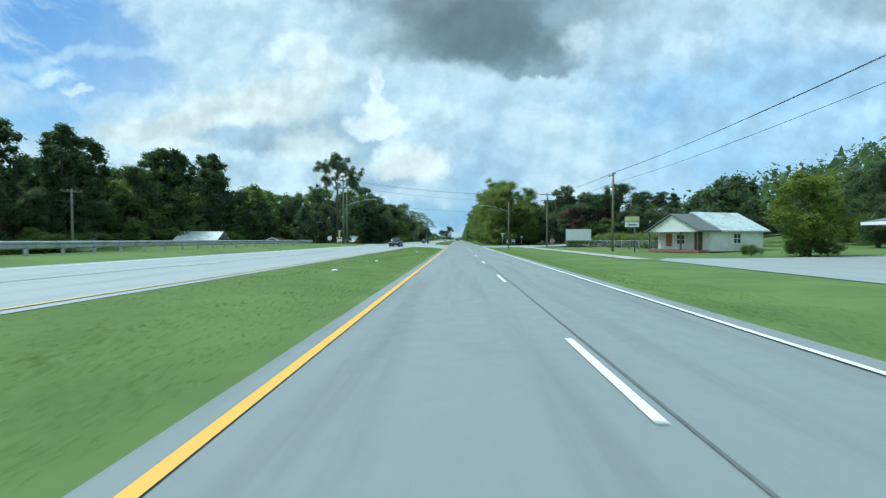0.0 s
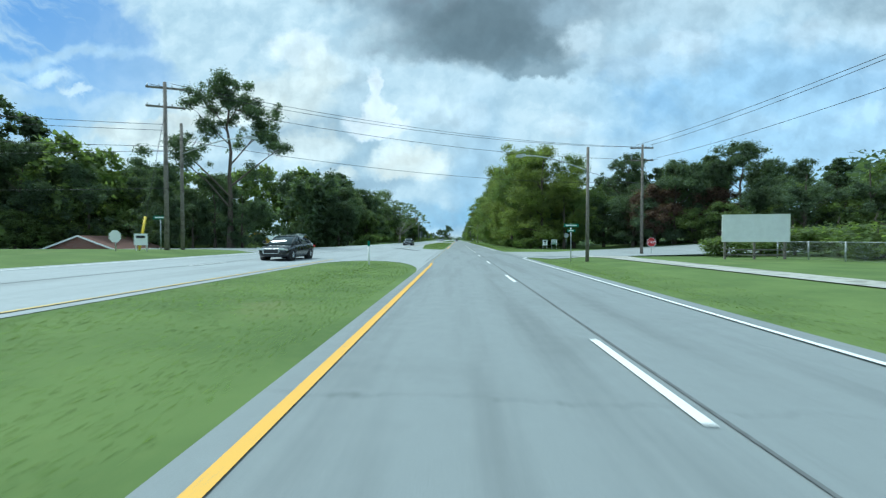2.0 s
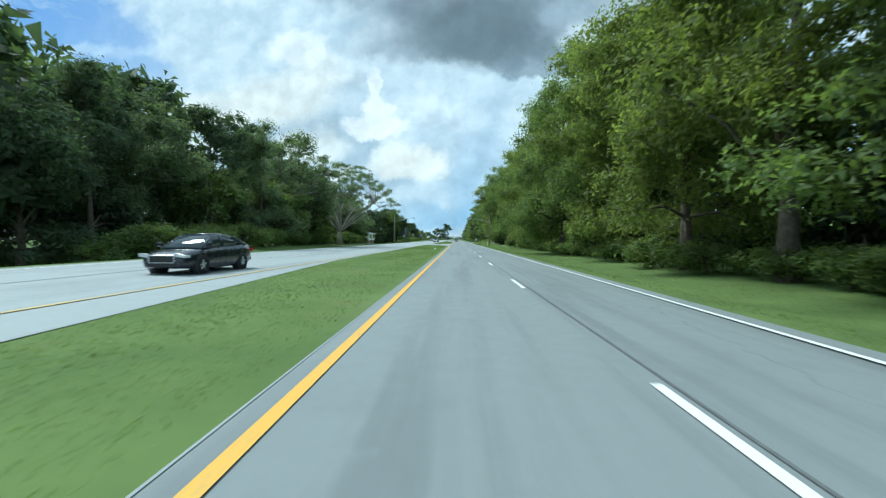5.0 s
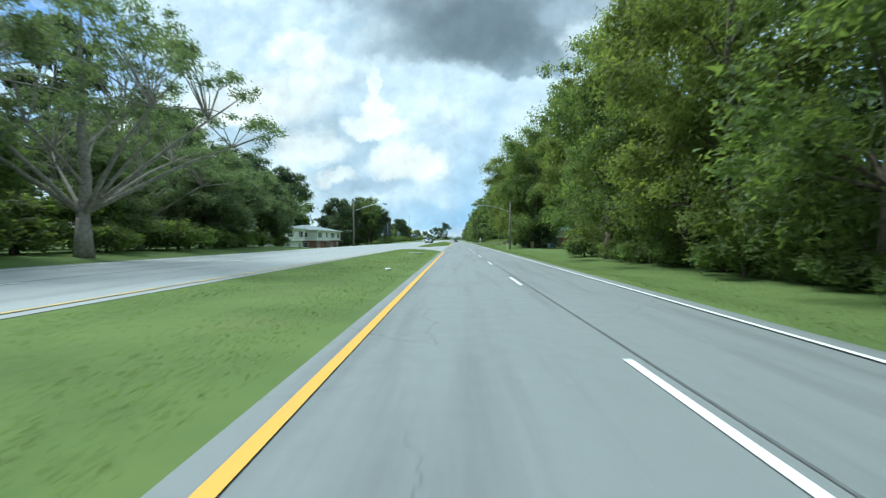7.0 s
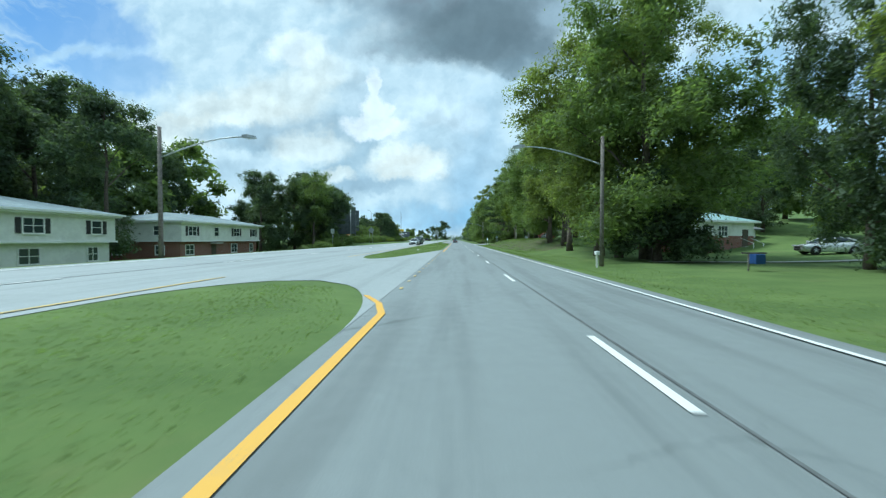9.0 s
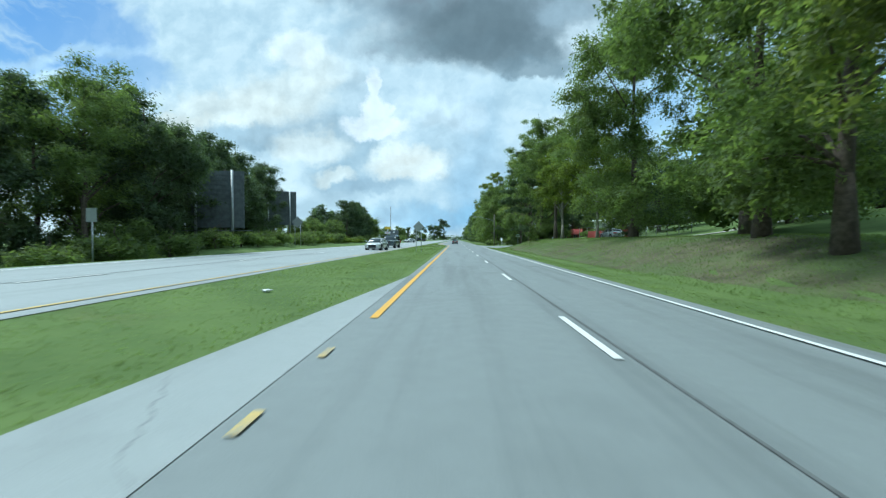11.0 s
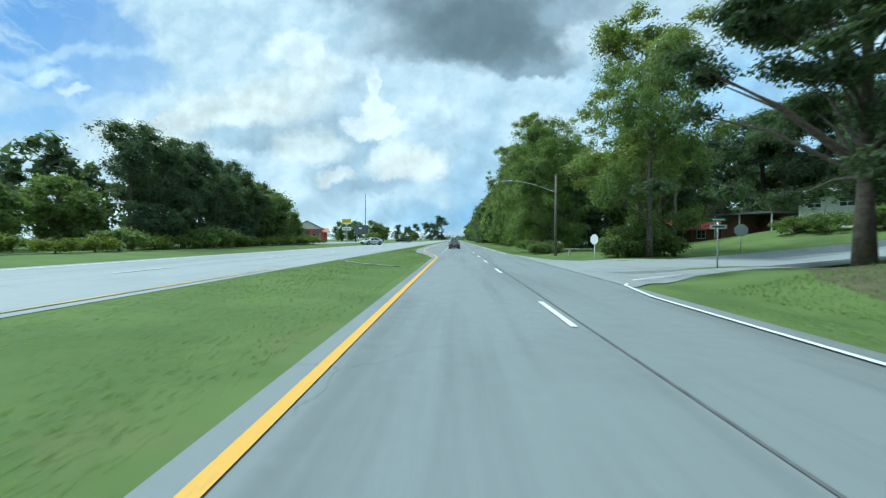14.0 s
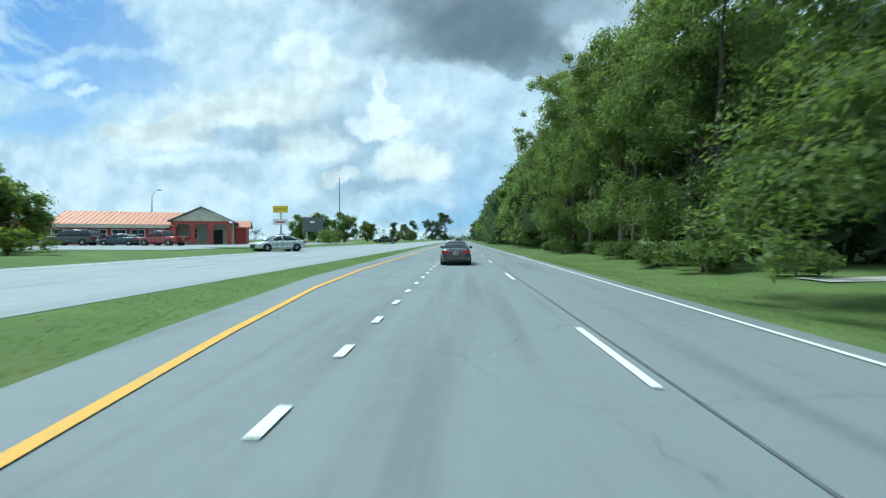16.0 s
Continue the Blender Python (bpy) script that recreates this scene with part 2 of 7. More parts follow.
def asphalt_material(name, base, tracks):
    """Worn grey asphalt: aggregate grain, stains, long wheel tracks and fine cracks."""
    m = bpy.data.materials.new(name)
    m.use_nodes = True
    N = Nodes(m.node_tree)
    where = N.n("ShaderNodeNewGeometry").outputs["Position"]
    long = N.vmath("MULTIPLY", where, (1.0, 0.05, 1.0))
    tint = N.mix(N.ramp(N.noise(where, 90.0, 3, 0.7), 0.3, 0.7), tuple(c * 0.86 for c in base), tuple(c * 1.14 for c in base))
    tint = N.mix(N.math("MULTIPLY", N.ramp(N.noise(long, 1.1, 4, 0.6), 0.45, 0.7), tracks), tint, tuple(c * 0.62 for c in base))
    tint = N.mix(N.math("MULTIPLY", N.ramp(N.noise(where, 0.23, 5, 0.68), 0.52, 0.68), 0.35), tint, tuple(c * 0.72 for c in base))
    tint = N.mix(N.math("MULTIPLY", N.ramp(N.noise(where, 1.9, 5, 0.7), 0.60, 0.72), 0.25), tint, tuple(min(1, c * 1.3) for c in base))
    crack = N.n("ShaderNodeTexVoronoi", feature="DISTANCE_TO_EDGE")
    N.put(crack.inputs["Vector"], N.vmath("ADD", where, N.vmath("MULTIPLY", N.noise(where, 1.2, 4, colour=True), (0.8, 0.8, 0))))
    crack.inputs["Scale"].default_value = 0.16
    line = N.math("MULTIPLY", N.ramp(crack.outputs[0], 0.0035, 0.0005), N.ramp(N.noise(where, 0.12, 2), 0.5, 0.6))
    tint = N.mix(N.math("MULTIPLY", line, 0.35), tint, (0.04, 0.045, 0.045))
    p = N.n("ShaderNodeBsdfPrincipled")
    N.put(p.inputs["Base Color"], tint)
    N.put(p.inputs["Roughness"], N.ramp(N.noise(where, 3.0, 3), 0.2, 0.8, 0.62, 0.80))
    p.inputs["Specular IOR Level"].default_value = 0.45
    b = N.n("ShaderNodeBump")
    b.inputs["Strength"].default_value, b.inputs["Distance"].default_value = 0.5, 0.008
    N.put(b.inputs["Height"], N.noise(where, 110.0, 3, 0.7))
    N.put(p.inputs["Normal"], b.outputs[0])
    N.put(N.n("ShaderNodeOutputMaterial").inputs[0], p.outputs[0])
    return m


def worn_paint(name, colour, under, wear):
    """Road paint, chipped through to the asphalt."""
    m = bpy.data.materials.new(name)
    m.use_nodes = True
    N = Nodes(m.node_tree)
    where = N.n("ShaderNodeNewGeometry").outputs["Position"]
    chips = N.ramp(N.math("ADD", N.math("MULTIPLY", N.noise(where, 26.0, 4, 0.75), 0.6), N.math("MULTIPLY", N.noise(where, 0.9, 3), 0.4)), 0.62 - wear, 0.70 - wear)
    tint = N.mix(N.math("MULTIPLY", chips, 0.75), colour, under)
    p = N.n("ShaderNodeBsdfPrincipled")
    N.put(p.inputs["Base Color"], tint)
    p.inputs["Roughness"].default_value = 0.7
    N.put(N.n("ShaderNodeOutputMaterial").inputs[0], p.outputs[0])
    return m


def smear_material():
    """A dark ragged stain that thins out towards its rim."""
    m = bpy.data.materials.new("oil_smear")
    m.use_nodes = True
    N = Nodes(m.node_tree)
    where = N.n("ShaderNodeNewGeometry").outputs["Position"]
    uv = N.n("ShaderNodeSeparateXYZ")
    N.put(uv.inputs[0], N.n("ShaderNodeTexCoord").outputs["UV"])
    rim = [N.math("SUBTRACT", 1.0, N.math("ABSOLUTE", N.math("MULTIPLY_ADD", uv.outputs[i], 2.0, -1.0))) for i in (0, 1)]
    body_ = N.math("MULTIPLY", N.ramp(rim[0], 0.0, 0.9), N.ramp(rim[1], 0.0, 0.5))
    ragged = N.math("MULTIPLY", body_, N.ramp(N.noise(where, 1.1, 5, 0.65), 0.30, 0.62))
    p = N.n("ShaderNodeBsdfPrincipled")
    N.put(p.inputs["Base Color"], N.mix(N.noise(where, 7.0, 4), (0.075, 0.085, 0.085), (0.13, 0.14, 0.14)))
    p.inputs["Roughness"].default_value = 0.7
    clear, both = N.n("ShaderNodeBsdfTransparent"), N.n("ShaderNodeMixShader")
    N.put(both.inputs[0], N.math("MULTIPLY", ragged, 1.5, clamp=True)), N.put(both.inputs[1], clear.outputs[0]), N.put(both.inputs[2], p.outputs[0])
    N.put(N.n("ShaderNodeOutputMaterial").inputs[0], both.outputs[0])
    return m


def brick_material(name, colour, mortar):
    m = bpy.data.materials.new(name)
    m.use_nodes = True
    N = Nodes(m.node_tree)
    where = N.n("ShaderNodeTexCoord").outputs["Object"]
    apart = N.n("ShaderNodeSeparateXYZ")
    N.put(apart.inputs[0], where)
    t = N.n("ShaderNodeTexBrick")
    N.put(t.inputs["Vector"], N.xyz(N.math("ADD", apart.outputs[0], apart.outputs[1]), apart.outputs[2]))
    N.put(t.inputs["Color1"], colour), N.put(t.inputs["Color2"], tuple(c * 0.7 for c in colour)), N.put(t.inputs["Mortar"], mortar)
    t.inputs["Scale"].default_value, t.inputs["Mortar Size"].default_value = 1.0, 0.010
    t.inputs["Brick Width"].default_value, t.inputs["Row Height"].default_value = 0.215, 0.075
    p = N.n("ShaderNodeBsdfPrincipled")
    N.put(p.inputs["Base Color"], N.mix(N.math("MULTIPLY", N.noise(where, 2.0, 4), 0.4), t.outputs[0], tuple(c * 0.55 for c in colour)))
    p.inputs["Roughness"].default_value = 0.9
    N.put(N.n("ShaderNodeOutputMaterial").inputs[0], p.outputs[0])
    return m


def glass_material(name, colour):
    m = bpy.data.materials.new(name)
    m.use_nodes = True
    N = Nodes(m.node_tree)
    p = N.n("ShaderNodeBsdfPrincipled")
    N.put(p.inputs["Base Color"], colour)
    p.inputs["Roughness"].default_value, p.inputs["Specular IOR Level"].default_value = 0.05, 0.55
    N.put(N.n("ShaderNodeOutputMaterial").inputs[0], p.outputs[0])
    return m


GRASS = ground_material()
ASPHALT_GREY = (0.235, 0.262, 0.262)
ASPHALT = asphalt_material("asphalt", ASPHALT_GREY, 0.6)
# dusty pale asphalt, its base raised further to hold painted sky glare
ASPHALT_SIDE = asphalt_material("asphalt_side", (0.31, 0.335, 0.33), 0.35)
# lighter copy for the far lanes: sky and sun glare put into the base
ASPHALT_GLARE = asphalt_material("asphalt_glare", (0.34, 0.37, 0.37), 0.45)
STAIN = smear_material()
# brown straw and thin grass, darkened in colour for the shade of trees
SHADED_LITTER = material("shaded_pine_straw", (0.105, 0.100, 0.052), 0.95, vary=0.45, scale=1.2, bump=0.9, bump_scale=18, second=(0.095, 0.132, 0.042), second_scale=0.22, second_low=0.38, second_high=0.62, piece=-1)
TAR = material("tar", (0.125, 0.135, 0.135), 0.75, vary=0.3, scale=8, bump=0.4, piece=-1)
WHITE_PAINT = worn_paint("white_line", (0.78, 0.80, 0.78), ASPHALT_GREY, 0.02)
YELLOW_PAINT = worn_paint("yellow_line", (0.74, 0.42, 0.06), ASPHALT_GREY, 0.04)
FADED_YELLOW = worn_paint("faded_yellow_line", (0.62, 0.46, 0.15), ASPHALT_GREY, 0.13)
CONCRETE = material("concrete", (0.42, 0.42, 0.37), 0.9, vary=0.2, scale=4, bump=0.4, second=(0.25, 0.25, 0.21))
WOOD_POLE = material("weathered_pole", (0.20, 0.18, 0.155), 0.9, vary=0.3, scale=9, bump=0.5, bump_scale=30, second=(0.12, 0.105, 0.09), second_scale=2)
METAL = material("galvanised_steel", (0.46, 0.49, 0.49), 0.45, metal=0.7, vary=0.15, scale=5, second=(0.33, 0.34, 0.33), second_scale=2)
SIGN_BACK = material("sign_back", (0.40, 0.43, 0.42), 0.5, metal=0.5, vary=0.1, scale=2)
WIRE = material("wire", (0.03, 0.03, 0.035), 0.6)
BARK = material("bark", (0.105, 0.085, 0.066), 0.95, vary=0.4, scale=6, bump=0.8, bump_scale=18)
BARK_PALE = material("pale_bark", (0.27, 0.25, 0.21), 0.9, vary=0.35, scale=5, bump=0.6, bump_scale=14)
LEAF = {
    "oak": material("oak_leaves", (0.152, 0.200, 0.082), 0.6, vary=0.35, scale=0.5, island=0.22, through_light=0.55, spec=0.3),
    "maple": material("maple_leaves", (0.180, 0.214, 0.076), 0.6, vary=0.35, scale=0.5, island=0.22, through_light=0.55, spec=0.3),
    "dark": material("dark_leaves", (0.098, 0.134, 0.085), 0.65, vary=0.35, scale=0.5, island=0.22, through_light=0.45, spec=0.25),
    "pine": material("pine_needles", (0.080, 0.112, 0.066), 0.7, vary=0.3, scale=0.5, island=0.4, through_light=0.40, spec=0.2),
    # windscreen haze put into the leaf colour as a paler, bluer green
    "mid": material("haze_pale_leaves", (0.150, 0.192, 0.122), 0.65, vary=0.35, scale=0.5, island=0.22, through_light=0.50, spec=0.25),
    "red": material("plum_leaves", (0.125, 0.082, 0.066), 0.6, vary=0.4, scale=0.5, island=0.5, through_light=0.40, spec=0.3),
    "light": material("young_leaves", (0.15, 0.19, 0.04), 0.6, vary=0.3, scale=0.7, island=0.4, through_light=0.52, spec=0.3),
}
BLADES = material("grass_blades", (0.185, 0.250, 0.088), 0.7, vary=0.3, scale=0.8, island=0.35, through_light=0.40, spec=0.2)
WHITE_WALL = material("white_siding", (0.74, 0.76, 0.70), 0.75, vary=0.06, scale=1.5, second=(0.60, 0.61, 0.55), second_scale=0.5)
CREAM_WALL = material("cream_siding", (0.60, 0.57, 0.46), 0.75, vary=0.06, scale=1.5, second=(0.50, 0.47, 0.38), second_scale=0.5)
BEIGE_WALL = material("beige_siding", (0.76, 0.77, 0.72), 0.8, vary=0.08, scale=1.5, second=(0.69, 0.70, 0.65), second_scale=0.6)
YELLOW_WALL = material("yellow_siding", (0.75, 0.42, 0.06), 0.7, vary=0.08, scale=2)
TEAL_WALL = material("pale_blue_siding", (0.48, 0.62, 0.64), 0.7, vary=0.06, scale=2)
# dark timber of doors and posts; on some walls it paints porch shade
DARK_WALL = material("dark_timber_and_shade", (0.10, 0.085, 0.065), 0.85, vary=0.25, scale=4)
BRICK = brick_material("red_brick", (0.27, 0.085, 0.055), (0.36, 0.33, 0.29))
TRIM = material("white_trim", (0.80, 0.81, 0.78), 0.6, vary=0.04)
ROOF_GREY = material("grey_shingles", (0.145, 0.155, 0.155), 0.9, vary=0.2, scale=5, bump=0.5, bump_scale=20)
ROOF_SLATE = material("blue_grey_shingles", (0.24, 0.30, 0.315), 0.85, vary=0.2, scale=4, bump=0.5, bump_scale=20, second=(0.19, 0.235, 0.25), second_scale=0.6)
ROOF_METAL = material("pale_metal_roof", (0.58, 0.66, 0.65), 0.45, metal=0.15, vary=0.12, scale=2, second=(0.48, 0.50, 0.48), second_scale=0.8)
ROOF_TEAL = material("teal_metal_roof", (0.36, 0.52, 0.50), 0.5, metal=0.2, vary=0.08, scale=2)
ROOF_RED = material("red_metal_roof", (0.42, 0.10, 0.09), 0.5, metal=0.15, vary=0.12, scale=2)
ROOF_ORANGE = material("orange_metal_roof", (0.50, 0.21, 0.11), 0.5, metal=0.15, vary=0.12, scale=2)
RED_WALL = material("red_painted_wall", (0.40, 0.075, 0.06), 0.7, vary=0.12, scale=2)
BLACK = material("black_paint", (0.02, 0.02, 0.022), 0.5)
RUBBER = material("tyre_rubber", (0.018, 0.018, 0.019), 0.85, vary=0.2, scale=10)
WINDOW = glass_material("window_glass", (0.045, 0.06, 0.065))
CAR_GLASS = glass_material("car_glass", (0.03, 0.045, 0.05))
RIM = material("alloy_rim", (0.55, 0.57, 0.58), 0.3, metal=0.9)
TAIL = material("tail_light_red", (0.45, 0.012, 0.014), 0.2, coat=0.6)
LAMP_GLASS = material("headlight_glass", (0.72, 0.76, 0.78), 0.12, metal=0.3)
PLATE = material("number_plate", (0.62, 0.62, 0.42), 0.5)
GREEN_SIGN = material("green_sign", (0.01, 0.17, 0.10), 0.45, vary=0.06)
RED_SIGN = material("red_sign", (0.46, 0.02, 0.025), 0.45, vary=0.06)
WHITE_SIGN = material("white_sign", (0.80, 0.82, 0.82), 0.5, vary=0.05, scale=2)
YELLOW_SIGN = material("yellow_sign", (0.78, 0.58, 0.03), 0.5, vary=0.06)
BLUE_BOX = material("blue_plastic", (0.03, 0.08, 0.26), 0.5)
DARK_PANEL = material("weathered_board_back", (0.12, 0.14, 0.145), 0.8, vary=0.25, scale=3)
INK = material("dark_ink", (0.03, 0.03, 0.035), 0.6)


def paint(name, colour):
    return material(name, colour, 0.28, metal=0.35, vary=0.04, scale=1.0, coat=0.8)


# ---------------------------------------------------------------- building blocks
def sstep(a, b, x):
    t = np.clip((np.asarray(x, float) - a) / (b - a), 0, 1)
    return t * t * (3 - 2 * t)


RISE_Y = [-60, 60, 88, 105, 130, 220, 262, 285, 345, 360, 385, 400, 420, 900]
RISE_Z = [0.3, 0.5, 0.8, 1.0, 1.6, 0.7, 0.9, 3.0, 3.0, 2.8, 3.3, 1.3, 0.8, 0.8]
BANK_Y = [-60, 262, 284, 342, 352, 366, 380, 900]
BANK_Z = [0, 0, 1.75, 1.6, 0.25, 0.1, 0.2, 0.3]


def land(x, y):
    """Height of the ground."""
    x, y = np.asarray(x, float), np.asarray(y, float)
    z = 0.27 * np.clip((-2.3 - x) / 5.1, 0, 1) + 0.23 * np.clip((-7.4 - x) / 8.8, 0, 1)
    z = z + 0.3 * sstep(16.4, 20, -x) * (1 - sstep(216, 226, y) * (1 - sstep(290, 300, y))) * (1 - sstep(82, 90, y) * (1 - sstep(145, 155, y)))
    z = z - 2.6 * sstep(21, 31, -x) * (1 - sstep(58, 78, y))
    z = z - 1.3 * sstep(16.6, 24, -x) * sstep(222, 232, y) * (1 - sstep(288, 300, y))
    z = z - 2.2 * sstep(17, 26, -x) * sstep(102, 118, y) * (1 - sstep(142, 155, y))
    z = z - 0.14 * sstep(6.2, 8, x) * (1 - sstep(8.5, 12, x))
    z = z + np.interp(y, BANK_Y, BANK_Z) * sstep(7.8, 15.0, x) + np.interp(y, RISE_Y, RISE_Z) * sstep(21, 44, x)
    z = z + 27 * sstep(48, 170, x) * (1 - sstep(140, 260, y)) + 9 * sstep(45, 120, x) * sstep(270, 330, y) * (1 - sstep(390, 460, y))
    return z


def lz(x, y):
    return float(land(x, y))


def B():
    return bmesh.new()


def box(bm, x0, x1, y0, y1, z0, z1, bevel=0.0):
    v = [bm.verts.new(p) for p in ((x0, y0, z0), (x1, y0, z0), (x1, y1, z0), (x0, y1, z0), (x0, y0, z1), (x1, y0, z1), (x1, y1, z1), (x0, y1, z1))]
    fs = [bm.faces.new([v[i] for i in q]) for q in ((3, 2, 1, 0), (4, 5, 6, 7), (0, 1, 5, 4), (1, 2, 6, 5), (2, 3, 7, 6), (3, 0, 4, 7))]
    if bevel:
        es = list({e for f in fs for e in f.edges})
        bmesh.ops.bevel(bm, geom=es, offset=bevel, segments=2, affect="EDGES", profile=0.6)
    return bm


def tube(bm, p, q, r0, r1=None, n=10, caps=True):
    p, q = Vector(p), Vector(q)
    r1 = r0 if r1 is None else r1
    axis = (q - p).normalized()
    side = axis.orthogonal().normalized()
    up = axis.cross(side)
    rings = []
    for c, r in ((p, r0), (q, r1)):
        rings.append([bm.verts.new(c + (side * math.cos(a) + up * math.sin(a)) * r) for a in (2 * math.pi * i / n for i in range(n))])
    for i in range(n):
        f = bm.faces.new((rings[0][i], rings[0][(i + 1) % n], rings[1][(i + 1) % n], rings[1][i]))
        f.smooth = True
    if caps:
        bm.faces.new(rings[0][::-1]), bm.faces.new(rings[1])
    return bm


def prism(bm, outline, along, a, b):
    """A flat outline pushed from a to b along x, y or z."""
    def at(p, s):
        return {"x": (s, p[0], p[1]), "y": (p[0], s, p[1]), "z": (p[0], p[1], s)}[along]
    one = [bm.verts.new(at(p, a)) for p in outline]
    two = [bm.verts.new(at(p, b)) for p in outline]
    k = len(outline)
    for i in range(k):
        bm.faces.new((one[i], one[(i + 1) % k], two[(i + 1) % k], two[i]))
    bm.faces.new(one[::-1]), bm.faces.new(two)
    bmesh.ops.recalc_face_normals(bm, faces=bm.faces)
    return bm


def mesh_of(name, bm, mat):
    bmesh.ops.recalc_face_normals(bm, faces=bm.faces)
    me = bpy.data.meshes.new(name)
    bm.to_mesh(me)
    bm.free()
    me.materials.append(mat)
    return me


def part(name, bm, mat, parent, label=""):
    me = bm if isinstance(bm, bpy.types.Mesh) else mesh_of(name, bm, mat)
    ob = new(name, me)
    ob.parent = parent
    return tagged(ob, label) if label else ob


def thing(name, x, y, label, category, group="", z=None, turn=0.0, kind=""):
    ob = new(name)
    ob.empty_display_size = 0.3
    ob.matrix_world = pose(x, y, lz(x, y) if z is None else z, 0, 0, turn)
    return tagged(ob, label, category, group, kind)


def sheet(name, rows, mat, lift, label="", parent=None, step=4.0):
    """A strip on the ground: rows of (y, x0, x1), made fine enough to follow the land."""
    verts, faces, cols = [], [], 8
    fine_rows = []
    for (ya, a0, a1), (yb, b0, b1) in zip(rows, rows[1:]):
        k = max(1, int(math.ceil((yb - ya) / step)))
        fine_rows += [(ya + (yb - ya) * i / k, a0 + (b0 - a0) * i / k, a1 + (b1 - a1) * i / k) for i in range(k)]
    fine_rows.append(rows[-1])
    for y, x0, x1 in fine_rows:
        for j in range(cols + 1):
            x = x0 + (x1 - x0) * j / cols
            verts.append((x, y, lz(x, y) + lift))
    for i in range(len(fine_rows) - 1):
        for j in range(cols):
            a = i * (cols + 1) + j
            faces.append((a, a + 1, a + cols + 2, a + cols + 1))
    me = bpy.data.meshes.new(name)
    me.from_pydata(verts, [], faces)
    me.materials.append(mat)
    ob = new(name, me)
    if parent:
        ob.parent = parent
    return tagged(ob, label) if label else ob


# ---------------------------------------------------------------- ground, roads
def ground_sheet():
    xs = sorted({round(v, 2) for v in [*np.arange(-34, -16.2, 1.4), -16.2, -15, -13.3, -11.6, -9.5, -7.4, -6.1, -4.8, -3.5, -2.3, 0, 3, 5.6, 6.2, 7, 7.8, 8.6, 9.6, 10.6, 11.6, 12.6,
                                       13.8, 15, *np.arange(16.5, 60, 2.5), *np.arange(60, 200, 8), -36, -40, -46, -54, -64, -80, -110, -160, -260, -450, -800, -1400, -2400, 240, 320, 450, 800, 1400, 2400]})
    ys = sorted({*np.arange(-60, 500, 3.5).round(2), *np.arange(500, 900, 20.0), *np.arange(900, 2000, 100.0), -90.0, -160.0, -400.0, -1000.0, 2400.0, 3200.0, 4200.0})
    gx, gy = np.meshgrid(xs, ys)
    gz = land(gx, gy) + 0.015 * np.sin(gx * 2.1 + gy * 0.7) * np.sin(gy * 0.9 - gx) * (np.abs(gx + 4.8) < 2.0)
    road = ((gx > -1.9) & (gx < 5.5)) | ((gx > -16.1) & (gx < -7.45))
    gz = gz - 0.02 * road
    verts = np.stack([gx.ravel(), gy.ravel(), gz.ravel()], 1)
    n, k = len(xs), len(ys)
    i, j = np.meshgrid(np.arange(n - 1), np.arange(k - 1))
    a = (j * n + i).ravel()
    me = bpy.data.meshes.new("ground")
    me.from_pydata(verts.tolist(), [], np.stack([a, a + 1, a + n + 1, a + n], 1).tolist())
    me.polygons.foreach_set("use_smooth", [True] * len(me.polygons))
    me.materials.append(GRASS)
    return tagged(new("ground", me), "mown green grass verge and median with drier patches", "grass", kind="structure")


ground = ground_sheet()
road = tagged(new("road"), "worn grey asphalt highway carriageway with faded lane lines", "road", kind="structure")
road_far = tagged(new("road"), "worn grey asphalt oncoming carriageway with yellow edge line", "road", kind="structure")
sheet("asphalt_surface", [(-60, -1.98, 5.75), (84, -1.98, 5.75), (370, -1.98, 5.75), (372, -2.1, 5.75), (375, -2.5, 5.75), (378, -3.2, 5.75), (382, -4.2, 5.75), (386, -4.7, 5.75), (395, -5.45, 5.75), (455, -6.2, 5.75), (520, -6.0, 5.75), (1400, -2.6, 5.75)], ASPHALT, 0.012, parent=road)
sheet("asphalt_surface", [(-60, -16.2, -7.35), (1400, -16.2, -7.35)], ASPHALT_GLARE, 0.012, parent=road_far)


def nose(y_from, y_tip, centre, half_from, power=0.5, steps=10):
    """How wide a median is as it comes to its tip."""
    out = []
    for i in range(steps + 1):
        s = i / steps
        out.append((y_from + (y_tip - y_from) * s, centre, half_from * (1 - s ** (1 / power)) ** power if s < 1 else 0.0))
    return out


def opening(parts):
    """Asphalt across the median, round the ends of the grass: (y, left edge of grass, right edge of grass)."""
    left = [(y, -7.36, max(-7.355, min(g0, -2.2))) for y, g0, g1 in parts]
    right = [(y, max(g1, -7.3), -1.96) for y, g0, g1 in parts]
    sheet("crossover", left, ASPHALT_GLARE, 0.016, parent=road)
    sheet("crossover", right, ASPHALT_GLARE, 0.020, parent=road)


tip_one = [(y, c - h * 1.0, c + h * 1.0) for y, c, h in nose(69, 77.5, -4.75, 2.79)]
tip_two = [(113 + 3.2 * s, -4.6 - 0.7 * math.sqrt(s), -4.6 + 2.6 * math.sqrt(s)) for s in (0, 0.1, 0.3, 0.6, 1)]
opening([*tip_one, (77.6, -4.7, -4.7), (112.9, -4.6, -4.6), *tip_two, (148, -7.3, -1.965)])
tip_three = [(y, c - h * 1.0, c + h * 1.0) for y, c, h in nose(223, 231.5, -4.75, 2.79)]
opening([*tip_three, (231.6, -4.7, -4.7), (246.9, -6.0, -6.0), (248, -6.7, -5.5), (251, -7.1, -4.9), (282, -7.3, -1.965)])
